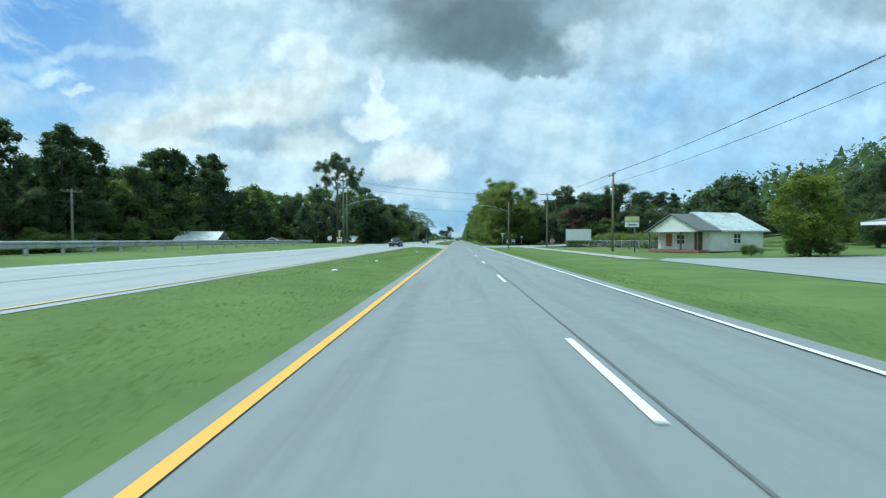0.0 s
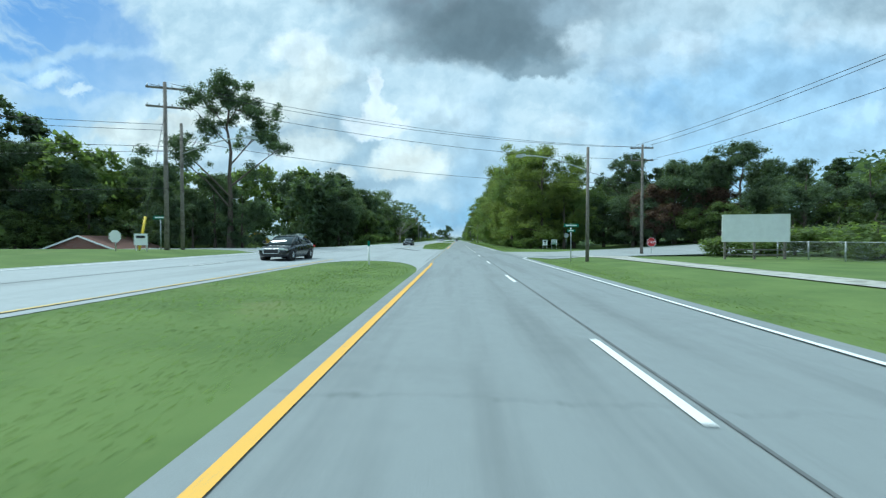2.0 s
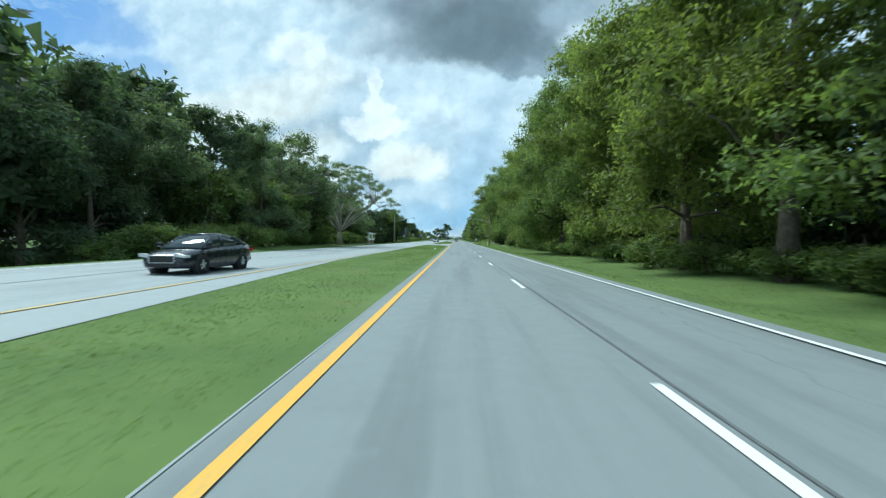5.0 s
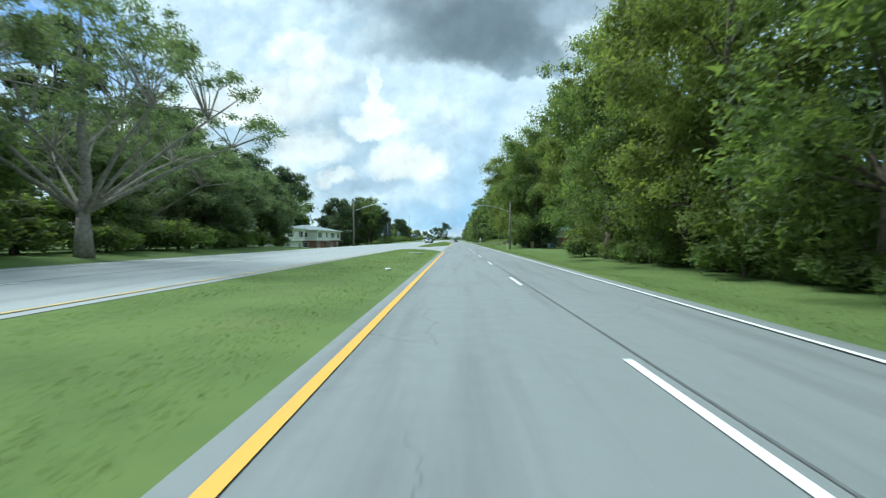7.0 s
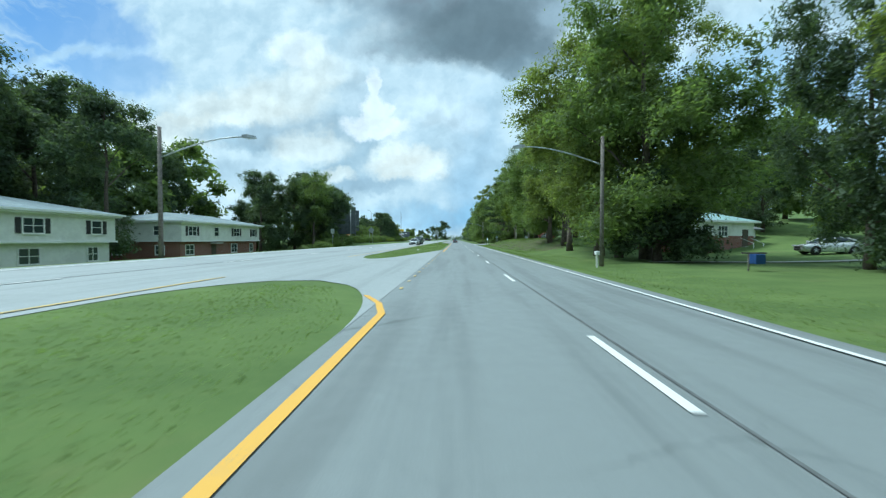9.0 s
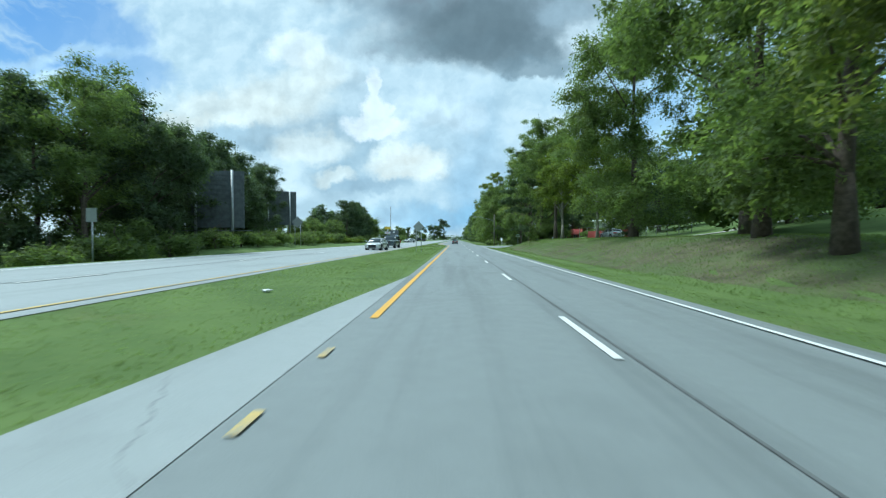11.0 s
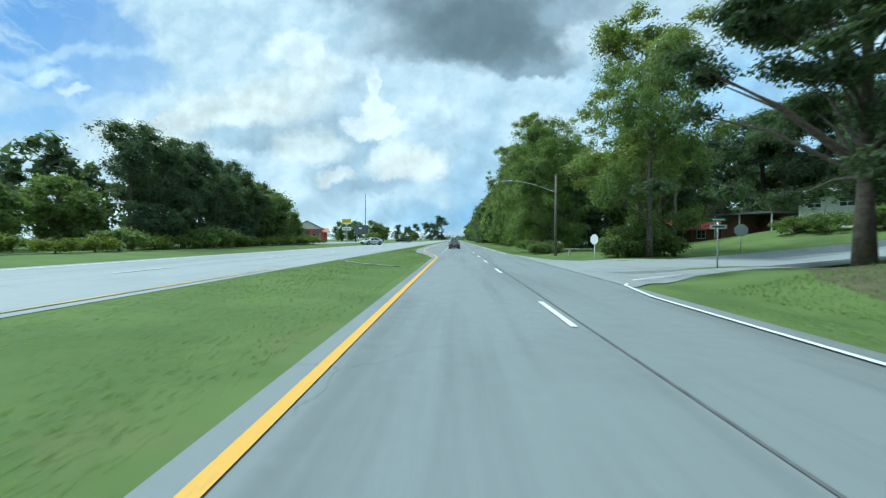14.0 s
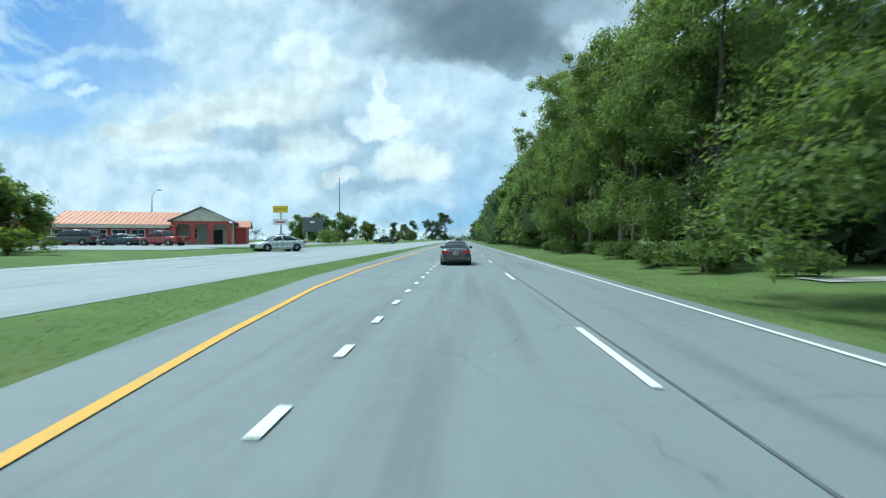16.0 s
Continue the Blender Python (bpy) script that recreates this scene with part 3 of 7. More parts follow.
smear = sheet("tar_patch", [(101.5 + 0.9 * i, -4.3 - 0.42 * i - 0.95, -4.3 - 0.42 * i + 0.95) for i in range(13)], STAIN, 0.030, parent=road_far, step=1)
reach = smear.data.uv_layers.new(name="reach")
for corner in smear.data.loops:
    k = corner.vertex_index
    reach.data[corner.index].uv = (k % 9 / 8, k // 9 / (len(smear.data.vertices) // 9 - 1))
sheet("tar_patch", [(106, -3.34, -3.26), (110, -3.04, -2.94), (113.2, -2.78, -2.72)], TAR, 0.034, parent=road, step=1)

# side roads, drives and the frontage path
side = tagged(new("road"), "pale dusty asphalt side road meeting the highway", "road", kind="structure")
sheet("asphalt_surface", [(86, 5.6, 6.2), (87.5, 5.6, 9.5), (89.5, 5.6, 15), (91.5, 5.6, 70), (101, 5.6, 62), (103.0, 5.6, 58), (103.2, 8.0, 57.6), (103.6, 10.6, 57), (104.4, 12.6, 55), (107, 15, 48), (111, 18, 42), (116, 21.5, 33), (118, 24, 29)], ASPHALT_SIDE, 0.035, parent=side, step=0.8)
sheet("asphalt_surface", [(347.5, 5.6, 5.8), (349.5, 5.6, 7.2), (352, 5.6, 10), (354.5, 5.6, 17), (356, 5.6, 70), (363, 5.6, 70), (365, 5.6, 18), (367, 5.6, 9.5), (372, 5.6, 6.4), (378, 5.6, 5.8)], ASPHALT_SIDE, 0.03, parent=side, step=0.8)
path = tagged(new("pavement"), "pale concrete frontage path through the grass", "path", kind="structure")
sheet("path_surface", [(34, 13.4, 15.4), (60, 13.4, 15.4), (86, 12.2, 14.8), (90, 10.5, 15.5)], CONCRETE, 0.045, parent=path)
lot = tagged(new("pavement"), "grey asphalt parking area beside a house", "parking lot", kind="structure")
sheet("lot_surface", [(8, 15, 60), (33, 15, 60), (36, 17, 55)], ASPHALT_SIDE, 0.03, parent=lot)
drive = tagged(new("pavement"), "thin pale gravel drive across the lawn", "driveway", kind="structure")
sheet("drive_surface", [(246, 13, 46), (247.2, 13, 46)], CONCRETE, 0.05, parent=drive, step=0.6)
sheet("drive_surface", [(394, 12, 48), (395.6, 12, 48)], CONCRETE, 0.05, parent=drive, step=0.6)
sheet("drive_surface", [(309.5, 17.5, 45), (311, 17.5, 45)], CONCRETE, 0.05, parent=drive, step=0.6)
restaurant_lot = tagged(new("pavement"), "pale asphalt car park before a restaurant", "parking lot", kind="structure")
sheet("lot_surface", [(409, -25, -19.5), (412, -70, -20), (421, -70, -18.5), (424, -70, -16.1), (470, -70, -16.1), (476, -60, -18)], ASPHALT_SIDE, 0.03, parent=restaurant_lot)
sheet("asphalt_surface", [(84, -17, -16.1), (87, -21, -16.1), (90, -60, -16.1), (112, -60, -16.1), (116, -19, -16.1), (122, -17, -16.1)], ASPHALT_SIDE, 0.03, parent=road_far)


# painted lines
def line(name, rows, half, mat, lift, parent):
    return sheet(name, [(y, x - half, x + half) for y, x in rows], mat, lift, parent=parent, step=6)


line("yellow_line", [(-60, -1.58), (75, -1.58), (77.5, -1.65)], 0.075, YELLOW_PAINT, 0.028, road)
line("yellow_line", [(114, -2.0), (118, -1.62), (225.5, -1.58), (227, -1.9), (228.4, -2.5)], 0.08, YELLOW_PAINT, 0.028, road)
line("yellow_line", [(272, -1.6), (371, -1.58), (375, -1.95), (380, -2.75), (386, -3.6), (392, -4.25), (400, -4.6), (520, -4.6)], 0.08, YELLOW_PAINT, 0.028, road)
line("yellow_line", [(520, -2.0), (1400, -2.0)], 0.08, YELLOW_PAINT, 0.028, road)
line("white_line", [(-60, 5.2), (84, 5.2), (86.5, 5.9), (88, 8.4)], 0.06, WHITE_PAINT, 0.040, road)
line("white_line", [(108, 5.2), (345, 5.2), (348, 5.6), (350.5, 6.9), (353, 10.2), (354.6, 15.5)], 0.06, WHITE_PAINT, 0.042, road)
line("white_line", [(380, 5.2), (1400, 5.2)], 0.06, WHITE_PAINT, 0.028, road)
line("yellow_line", [(-60, -7.75), (76, -7.75)], 0.06, FADED_YELLOW, 0.028, road_far)
line("yellow_line", [(114, -7.75), (231, -7.75)], 0.06, FADED_YELLOW, 0.028, road_far)
line("yellow_line", [(248, -7.75), (352, -7.75)], 0.06, FADED_YELLOW, 0.028, road_far)
line("white_line", [(-60, -15.4), (84, -15.4)], 0.06, WHITE_PAINT, 0.028, road_far)
line("white_line", [(122, -15.4), (410, -15.4)], 0.06, WHITE_PAINT, 0.028, road_far)
line("tar_seam", [(-60, 2.28), (140, 2.24), (160, 2.3), (1000, 2.28)], 0.022, TAR, 0.024, road)
line("tar_seam", [(79, -2.2), (113, -2.25)], 0.02, TAR, 0.030, road)
line("tar_seam", [(84, -11.9), (96, -10.6), (104, -8.3), (109, -4.2)], 0.04, TAR, 0.030, road_far)
line("tar_seam", [(-60, -11.8), (300, -11.8)], 0.03, TAR, 0.022, road_far)

dash_bm = B()
box(dash_bm, -0.06, 0.06, 0, 3.1, 0, 0.004)
DASH = mesh_of("lane_dash", dash_bm, WHITE_PAINT)


def lane_dashes():
    far_ends = [19 + 12.19 * k for k in range(-4, 8)] + [174.7 + 12.19 * k for k in range(-5, 9)] + [283.1 + 12.19 * k for k in range(0, 6)] + [356.4, 365.6, 374.8] + [386.9 + 12.19 * k for k in range(12)]
    for y in (e - 3.1 for e in far_ends):
        ob = new("lane_dash", DASH)
        ob.matrix_world = pose(2.07, y, 0.030)
        ob.parent = road
    for k in range(40):
        y = -30 + k * 12.19
        ob = new("lane_dash", DASH)
        ob.matrix_world = pose(-11.6, y, lz(-11.6, y) + 0.028)
        ob.parent = road_far
    dot = B()
    box(dot, -0.07, 0.07, 0, 0.65, 0, 0.004)
    me = mesh_of("lane_dash", dot, WHITE_PAINT)
    for k in range(16):
        ob = new("lane_dash", me)
        ob.matrix_world = pose(-1.55 + 0.012 * k, 382.5 + 2.35 * k, 0.030)
        ob.parent = road
    dot = B()
    box(dot, -0.05, 0.05, 0, 0.5, 0, 0.004)
    me = mesh_of("lane_dash", dot, FADED_YELLOW)
    for y0, k_max in ((79.5, 15), (230, 18)):
        for k in range(k_max):
            ob = new("lane_dash", me)
            ob.matrix_world = pose(-1.75, y0 + 2.3 * k, 0.030)
            ob.parent = road


lane_dashes()


def median_kerb():
    """A worn concrete kerb that stands proud round the start of the widening."""
    run = [(370.5, -2.02), (373, -2.22), (375, -2.56), (377, -3.0), (379, -3.55), (381, -4.02), (383, -4.32)]
    for (ya, xa), (yb, xb) in zip(run, run[1:]):
        g = lz((xa + xb) / 2, ya)
        bm = prism(B(), [(xa - 0.15, ya), (xa, ya), (xb, yb - 0.03), (xb - 0.15, yb - 0.03)], "z", g - 0.1, g + 0.075)
        part("kerb_stone", bm, CONCRETE, road)


median_kerb()

# real litter on the bank, with tree shade painted into its tone
litter = tagged(new("shaded_leaf_litter"), "patchy brown pine straw and thin grass, tree shade in its colour", "ground", kind="structure")
sheet("litter_surface", [(270, 10.5, 13), (278, 9.0, 15), (290, 8.6, 17), (306, 8.4, 18), (318, 8.7, 20), (326, 8.4, 22), (334, 8.8, 23), (342, 9.2, 22), (347, 11.0, 20), (350, 13.0, 16)], SHADED_LITTER, 0.012, parent=litter, step=1.0)


# ---------------------------------------------------------------- trees
def leaf_mesh(name, clusters, count, size, mat, rng, shell=0.5, core=0.2, squash=0.75):
    """Many small pointed leaves on the shells of clusters (x, y, z, r), and larger ones inside them."""
    cl = np.array(clusters, float)
    weight = cl[:, 3] ** 2
    pick = rng.choice(len(cl), count, p=weight / weight.sum())
    d = rng.normal(size=(count, 3))
    d[:, 2] += 0.25
    d /= np.linalg.norm(d, axis=1)[:, None]
    inner = rng.random(count) < core
    ragged = 1.0 + 0.28 * rng.normal(size=count) * (rng.random(count) < 0.35)
    r = np.where(inner, rng.uniform(0.05, 0.6, count), shell + (1.05 - shell) * rng.random(count) ** 0.7) * cl[pick, 3] * ragged
    centre = cl[pick, :3] + d * r[:, None] * np.array([1, 1, squash])
    centre += rng.normal(size=(count, 3)) * size * 0.5
    facing = d * 0.7 + rng.normal(size=(count, 3)) * 0.6 + np.array([0, 0, 0.5])
    facing /= np.linalg.norm(facing, axis=1)[:, None]
    u = np.cross(facing, rng.normal(size=(count, 3)))
    u /= np.linalg.norm(u, axis=1)[:, None]
    v = np.cross(facing, u)
    s = size * np.where(inner, 1.7, 1.0) * rng.uniform(0.55, 1.35, count)
    u, v = u * s[:, None], v * (s * rng.uniform(0.36, 0.58, count))[:, None]
    verts = np.stack([centre - u * 0.5 - v * 0.5, centre + u * 0.6, centre - u * 0.4 + v * 0.6], 1).reshape(-1, 3)
    verts[:, 2] = np.maximum(verts[:, 2], 0.02)
    me = bpy.data.meshes.new(name)
    me.vertices.add(3 * count), me.loops.add(3 * count), me.polygons.add(count)
    me.vertices.foreach_set("co", verts.ravel())
    me.loops.foreach_set("vertex_index", np.arange(3 * count))
    me.polygons.foreach_set("loop_start", np.arange(count) * 3)
    me.update(calc_edges=True)
    me.materials.append(mat)
    return me


def trunk_mesh(name, height, radius, limbs, rng, mat, lean=0.03, twigs=()):
    """A tapered, slightly bent trunk with limbs that run out to the given points."""
    bm = B()
    p = Vector((0, 0, -0.3))
    knots = [p]
    for i in range(1, 7):
        p = Vector((rng.normal() * lean * i, rng.normal() * lean * i, height * i / 6))
        knots.append(p)
    for i in range(6):
        f0, f1 = 1 - i / 6 * 0.8, 1 - (i + 1) / 6 * 0.8
        tube(bm, knots[i], knots[i + 1], radius * f0 * (1.5 if i == 0 else 1.0), radius * f1, 9, caps=i == 0)
    mids = []
    for x, y, z, r in limbs:
        base = min(max(z - math.hypot(x, y) * 0.9, height * 0.18), height * 0.95)
        k = base / height * 6
        start = knots[int(k)].lerp(knots[min(6, int(k) + 1)], k % 1)
        mid = start.lerp(Vector((x, y, z)), 0.5) + Vector((rng.normal() * 0.25, rng.normal() * 0.25, 0.35))
        thick = radius * 0.42 * (1 - 0.6 * base / height)
        mids += [mid, mid.lerp(Vector((x, y, z)), 0.5)]
        tube(bm, start, mid, thick, thick * 0.65, 6, caps=False)
        tube(bm, mid, Vector((x, y, z)), thick * 0.65, thick * 0.2, 5, caps=False)
    for x, y, z, r in twigs:
        end = Vector((x, y, z))
        near = min(mids, key=lambda m: (m - end).length + max(0, m.z - z) * 2)
        bend = near.lerp(end, 0.55) + Vector((rng.normal() * 0.2, rng.normal() * 0.2, 0.25))
        tube(bm, near, bend, radius * 0.12, radius * 0.08, 5, caps=False)
        tube(bm, bend, end, radius * 0.08, radius * 0.03, 4, caps=False)
    return mesh_of(name, bm, mat)


def crown_clusters(rng, low, high, wide, count, shape="round", r0=1.3, r1=2.3, boughs=0):
    if boughs:
        lobes = crown_clusters(rng, low, high, wide, boughs, shape, r0, r1)
        out = []
        for i in range(count):
            x, y, z, r = lobes[i % boughs]
            d = rng.normal(size=3) * (wide * 0.21, wide * 0.21, wide * 0.17)
            out.append((x + d[0], y + d[1], min(high + 0.6, max(low, z + d[2])), rng.uniform(r0, r1) * (0.55 + 0.45 * rng.random())))
        return out
    out = []
    for _ in range(count):
        s = rng.random() ** 0.85
        z = low + (high - low) * s
        if shape == "round":
            reach = wide * math.sqrt(max(0.05, 1 - (2 * s - 0.85) ** 2 * 0.72))
        elif shape == "cone":
            reach = wide * (1.02 - s) + 0.3
        elif shape == "flat":
            reach = wide * (0.35 + 0.75 * s)
        elif shape == "dome":
            reach = wide * math.sqrt(max(0.02, 1.0 - s * s))
        elif shape == "tiers":
            z = low + (high - low) * (round(s * 9) / 9) + rng.uniform(-0.25, 0.25)
            reach = wide * (1.08 - s) ** 0.7
        else:
            reach = wide
        a = rng.uniform(0, 2 * math.pi)
        d = reach * rng.random() ** 0.45
        out.append((math.cos(a) * d, math.sin(a) * d, z, rng.uniform(r0, r1) * (1 - 0.35 * s)))
    return out


FAR_TREES = []


class Kind:
    """A kind of tree: a few shapes that share their meshes, set out again and again."""

    def __init__(self, label, category, leaf, bark, low, high, wide, clumps, leaves, size, shape="round", shapes=2, seed=1, trunk=0.26, core=0.28, r0=1.3, r1=2.3, limbs=12, distant=False, boughs=0, squash=0.75, twigs=0):
        self.label, self.category, self.high, self.made, self.leaf = label, category, high, [], leaf
        self.far = FAR_TREES if distant else None
        for k in range(shapes):
            rng = np.random.default_rng(seed * 17 + k)
            cl = crown_clusters(rng, low, high - 1.0, wide, clumps, shape, r0, r1, boughs)
            crown = leaf_mesh("crown", cl, leaves, size, LEAF[leaf], rng, core=core, squash=squash)
            wood = trunk_mesh("trunk", high * 0.86, trunk, sorted(cl, key=lambda c: -c[3])[:limbs], rng, bark, twigs=sorted(cl, key=lambda c: -c[3])[limbs:limbs + twigs])
            self.made.append((wood, crown))

    def plant(self, x, y, scale=1.0, turn=0.0, which=0, name="tree", group="roadside trees", label="", z=None, fat=1.0):
        if self.far is not None:
            wood, crown = self.made[which % len(self.made)]
            m = pose(x, y, lz(x, y), 0, 0, turn) @ Matrix.Diagonal((scale * fat, scale * fat, scale, 1))
            for me in (crown,):
                co = np.empty(3 * len(me.vertices))
                me.vertices.foreach_get("co", co)
                a = np.array(m)
                FAR_TREES.append((co.reshape(-1, 3) @ a[:3, :3].T + a[:3, 3], self.leaf))
            return None
        ob = thing(name, x, y, label or self.label, self.category, group, z=z)
        ob.matrix_world = pose(x, y, lz(x, y) if z is None else z, 0, 0, turn) @ Matrix.Diagonal((scale * fat, scale * fat, scale, 1))
        wood, crown = self.made[which % len(self.made)]
        part("trunk", wood, None, ob), part("crown", crown, None, ob)
        return ob


OAK = Kind("tall broad-crowned oak with dense green leaves to the verge", "tree", "oak", BARK, 1.6, 16.5, 4.4, 200, 40000, 0.19, core=0.18, seed=1, shapes=3, r0=0.7, r1=1.5, boughs=24)
MAPLE = Kind("tall sunlit yellow-green maple over the verge", "tree", "maple", BARK, 2.0, 16.5, 4.3, 190, 40000, 0.19, core=0.18, seed=2, shapes=3, r0=0.7, r1=1.5, boughs=22)
DARK = Kind("dark dense leafy tree in the roadside wood", "tree", "dark", BARK, 1.2, 15, 4.3, 140, 24000, 0.25, seed=3, shapes=3, r0=0.8, r1=1.7, boughs=18)
# built like DARK; its paler leaves carry a painted veil of haze
HAZED = Kind("leafy tree beside the oncoming lanes, haze in its pale leaves", "tree", "mid", BARK, 1.2, 15, 4.3, 140, 24000, 0.25, seed=44, shapes=2, r0=0.8, r1=1.7, boughs=18)
PINE = Kind("tall dark loblolly pine with a tufted crown", "tree", "pine", BARK, 6.5, 20, 3.4, 54, 9000, 0.44, seed=4, shapes=2, r0=0.7, r1=1.5, trunk=0.24)
CEDAR = Kind("low dark spreading evergreen beside the lawn", "tree", "pine", BARK, 0.6, 8, 3.0, 50, 15000, 0.25, "cone", seed=5, shapes=2, r0=0.7, r1=1.4)
PLUM = Kind("reddish purple-leaved tree at the wood's edge", "tree", "red", BARK, 2.0, 11, 3.8, 60, 16000, 0.27, seed=6, shapes=1, r0=0.8, r1=1.7)
OPEN = Kind("lone tall tree with a thin open crown", "tree", "dark", BARK, 7.5, 20, 5.9, 110, 26000, 0.24, "round", seed=7, shapes=1, core=0.1, r0=0.5, r1=1.25, trunk=0.36, limbs=11, boughs=17, twigs=60)
# the leaf colour with haze painted in serves here too
SPREAD = Kind("old spreading tree with pale limbs and thin leaves", "tree", "mid", BARK_PALE, 5.8, 13.6, 9.6, 260, 34000, 0.15, "dome", seed=8, shapes=1, core=0.06, r0=0.35, r1=0.85, trunk=0.32, limbs=11, squash=0.42, twigs=120)
YOUNG = Kind("slender pale-barked tree with light green leaves", "tree", "light", BARK_PALE, 4.0, 12, 3.2, 52, 22000, 0.21, seed=9, shapes=2, core=0.12, r0=0.6, r1=1.3, trunk=0.15, limbs=18)
LOW = Kind("small roadside tree with rounded dense crown", "tree", "oak", BARK, 0.8, 8, 3.3, 52, 8500, 0.33, seed=10, shapes=2, r0=0.7, r1=1.5)
BROAD = Kind("broad roadside oak with leaves down to the bank", "tree", "oak", BARK, 1.2, 17.5, 4.9, 280, 68000, 0.19, core=0.18, seed=41, shapes=1, r0=0.7, r1=1.5, boughs=38)
CANOPY = Kind("tall dark tree with a bare trunk and layered boughs", "tree", "oak", BARK, 5.2, 19, 5.8, 260, 80000, 0.19, core=0.12, seed=43, shapes=1, r0=0.6, r1=1.3, boughs=30, trunk=0.24, limbs=16, squash=0.55, twigs=30)
BUSH = Kind("dense green roadside shrub", "shrub", "oak", BARK, 0.3, 2.4, 1.3, 22, 3000, 0.145, seed=11, shapes=2, r0=0.4, r1=0.75, limbs=5, trunk=0.06)
WEED = Kind("light green weedy shrub at the wood's edge", "shrub", "light", BARK, 0.3, 2.0, 1.1, 18, 2400, 0.14, seed=12, shapes=2, r0=0.35, r1=0.65, limbs=5, trunk=0.05)
GAUNT = Kind("very tall tree with pale limbs and sparse sunlit leaves", "tree", "maple", BARK, 5.0, 21, 3.9, 130, 34000, 0.19, seed=31, shapes=2, core=0.1, r0=0.5, r1=1.15, trunk=0.19, limbs=14, boughs=17, twigs=50)
WHITE_PINE = Kind("large dark pine with level layered boughs", "tree", "pine", BARK, 2.8, 19, 6.4, 210, 72000, 0.19, "tiers", seed=32, shapes=1, core=0.2, r0=0.6, r1=1.3, trunk=0.25, limbs=50, squash=0.32)
SHADE = Kind("dark dense broad tree with leaves to the ground", "tree", "dark", BARK, 0.8, 14.5, 4.3, 150, 34000, 0.19, seed=33, shapes=2, core=0.22, r0=0.7, r1=1.5, boughs=22)
SLIM = Kind("small bright green rounded tree beside a house", "tree", "light", BARK, 1.2, 8, 2.6, 46, 16000, 0.22, seed=13, shapes=1, r0=0.6, r1=1.3)
FAR = Kind("leafy tree in the distant roadside wood", "tree", "oak", BARK, 1.6, 16, 4.5, 44, 3200, 0.74, seed=14, shapes=2, r0=1.1, r1=2.2, limbs=6, distant=True)
FAR_DARK = Kind("dark leafy tree deep in the wood", "tree", "dark", BARK, 1.2, 15.5, 4.5, 40, 2600, 0.82, seed=15, shapes=2, r0=1.2, r1=2.3, limbs=6, distant=True)


def belt(kinds, x0, x1, y0, y1, gap, seed, low=0.85, high=1.15, name="tree", group="roadside trees", jitter=0.35, fat=1.0):
    """A row of trees from (x0, y0) to (x1, y1)."""
    rng = random.Random(seed)
    n = max(1, int(math.hypot(x1 - x0, y1 - y0) / gap))
    for i in range(n + 1):
        s = i / n
        k = rng.choice(kinds)
        k.plant(x0 + (x1 - x0) * s + rng.uniform(-jitter, jitter) * gap, y0 + (y1 - y0) * s + rng.uniform(-jitter, jitter) * gap,
                rng.uniform(low, high), rng.uniform(0, 360), rng.randrange(3), name, group, fat=fat)


# wood along the near lane's side
MAPLE.plant(14.4, 125, 1.13, 40, 0, fat=1.2, label="large yellow-green tree at the corner of the wood")
MAPLE.plant(17.8, 123.5, 0.72, 150, 1, fat=1.15)
OAK.plant(13.4, 130, 0.98, 200, 1)
OAK.plant(20.5, 127.5, 1.0, 20, 2)
belt([OAK, MAPLE, MAPLE], 13.0, 13.2, 132, 212, 5.4, 21, 0.98, 1.3, jitter=0.28)
GAUNT.plant(13.0, 218.3, 0.9, 0, 0, fat=1.2, label="tall roadside tree with a bare lower trunk")
belt([FAR_DARK, FAR], 20, 20, 137, 232, 6.0, 22, 0.7, 0.95)
belt([FAR_DARK], 28, 30, 142, 226, 7, 23, 0.75, 1.0)
belt([BUSH], 11.6, 12.4, 124, 210, 3.0, 24, 0.7, 1.15, "shrub", "roadside shrubs", fat=1.3)
# behind the side road's corner
belt([PLUM, DARK, PLUM], 27.5, 42, 120, 116, 3.6, 25, 0.72, 1.0, group="reddish trees", fat=1.1)
belt([DARK, LOW], 26.5, 38, 127, 124, 3.6, 125, 0.72, 0.95, fat=1.1)
belt([DARK, FAR, DARK], 30, 54, 134, 122, 4.2, 225, 0.72, 0.9)
belt([LOW, DARK], 36, 64, 116, 100, 4.0, 325, 0.6, 0.8, group="hillside trees", fat=1.2)
belt([DARK, FAR, PINE], 34, 70, 128, 110, 5, 26, 0.6, 0.76)
OPEN.plant(31, 131, 0.82, 80, 0, label="tall thin-crowned tree above the wood")
belt([FAR_DARK, FAR, DARK], 50, 68, 50, 104, 6.0, 27, 0.5, 0.72, group="hillside trees")
belt([FAR_DARK, FAR], 62, 76, 40, 108, 6.0, 127, 0.5, 0.7, group="hillside trees")
belt([FAR_DARK, FAR, DARK], 40, 60, 68, 108, 5.5, 28, 0.5, 0.8, group="hillside trees")
belt([BUSH], 24, 40, 88, 86, 2.6, 29, 1.0, 1.5, "shrub", "overgrown shrubs", fat=1.4)
belt([BUSH], 29.5, 31, 84, 56, 2.4, 30, 1.0, 1.6, "shrub", "overgrown shrubs", fat=1.4)
SLIM.plant(29.5, 38, 0.95, 0, 0)
belt([BUSH], 26.5, 31, 40, 37, 1.9, 31, 0.6, 0.9, "shrub", "shrubs before a house")
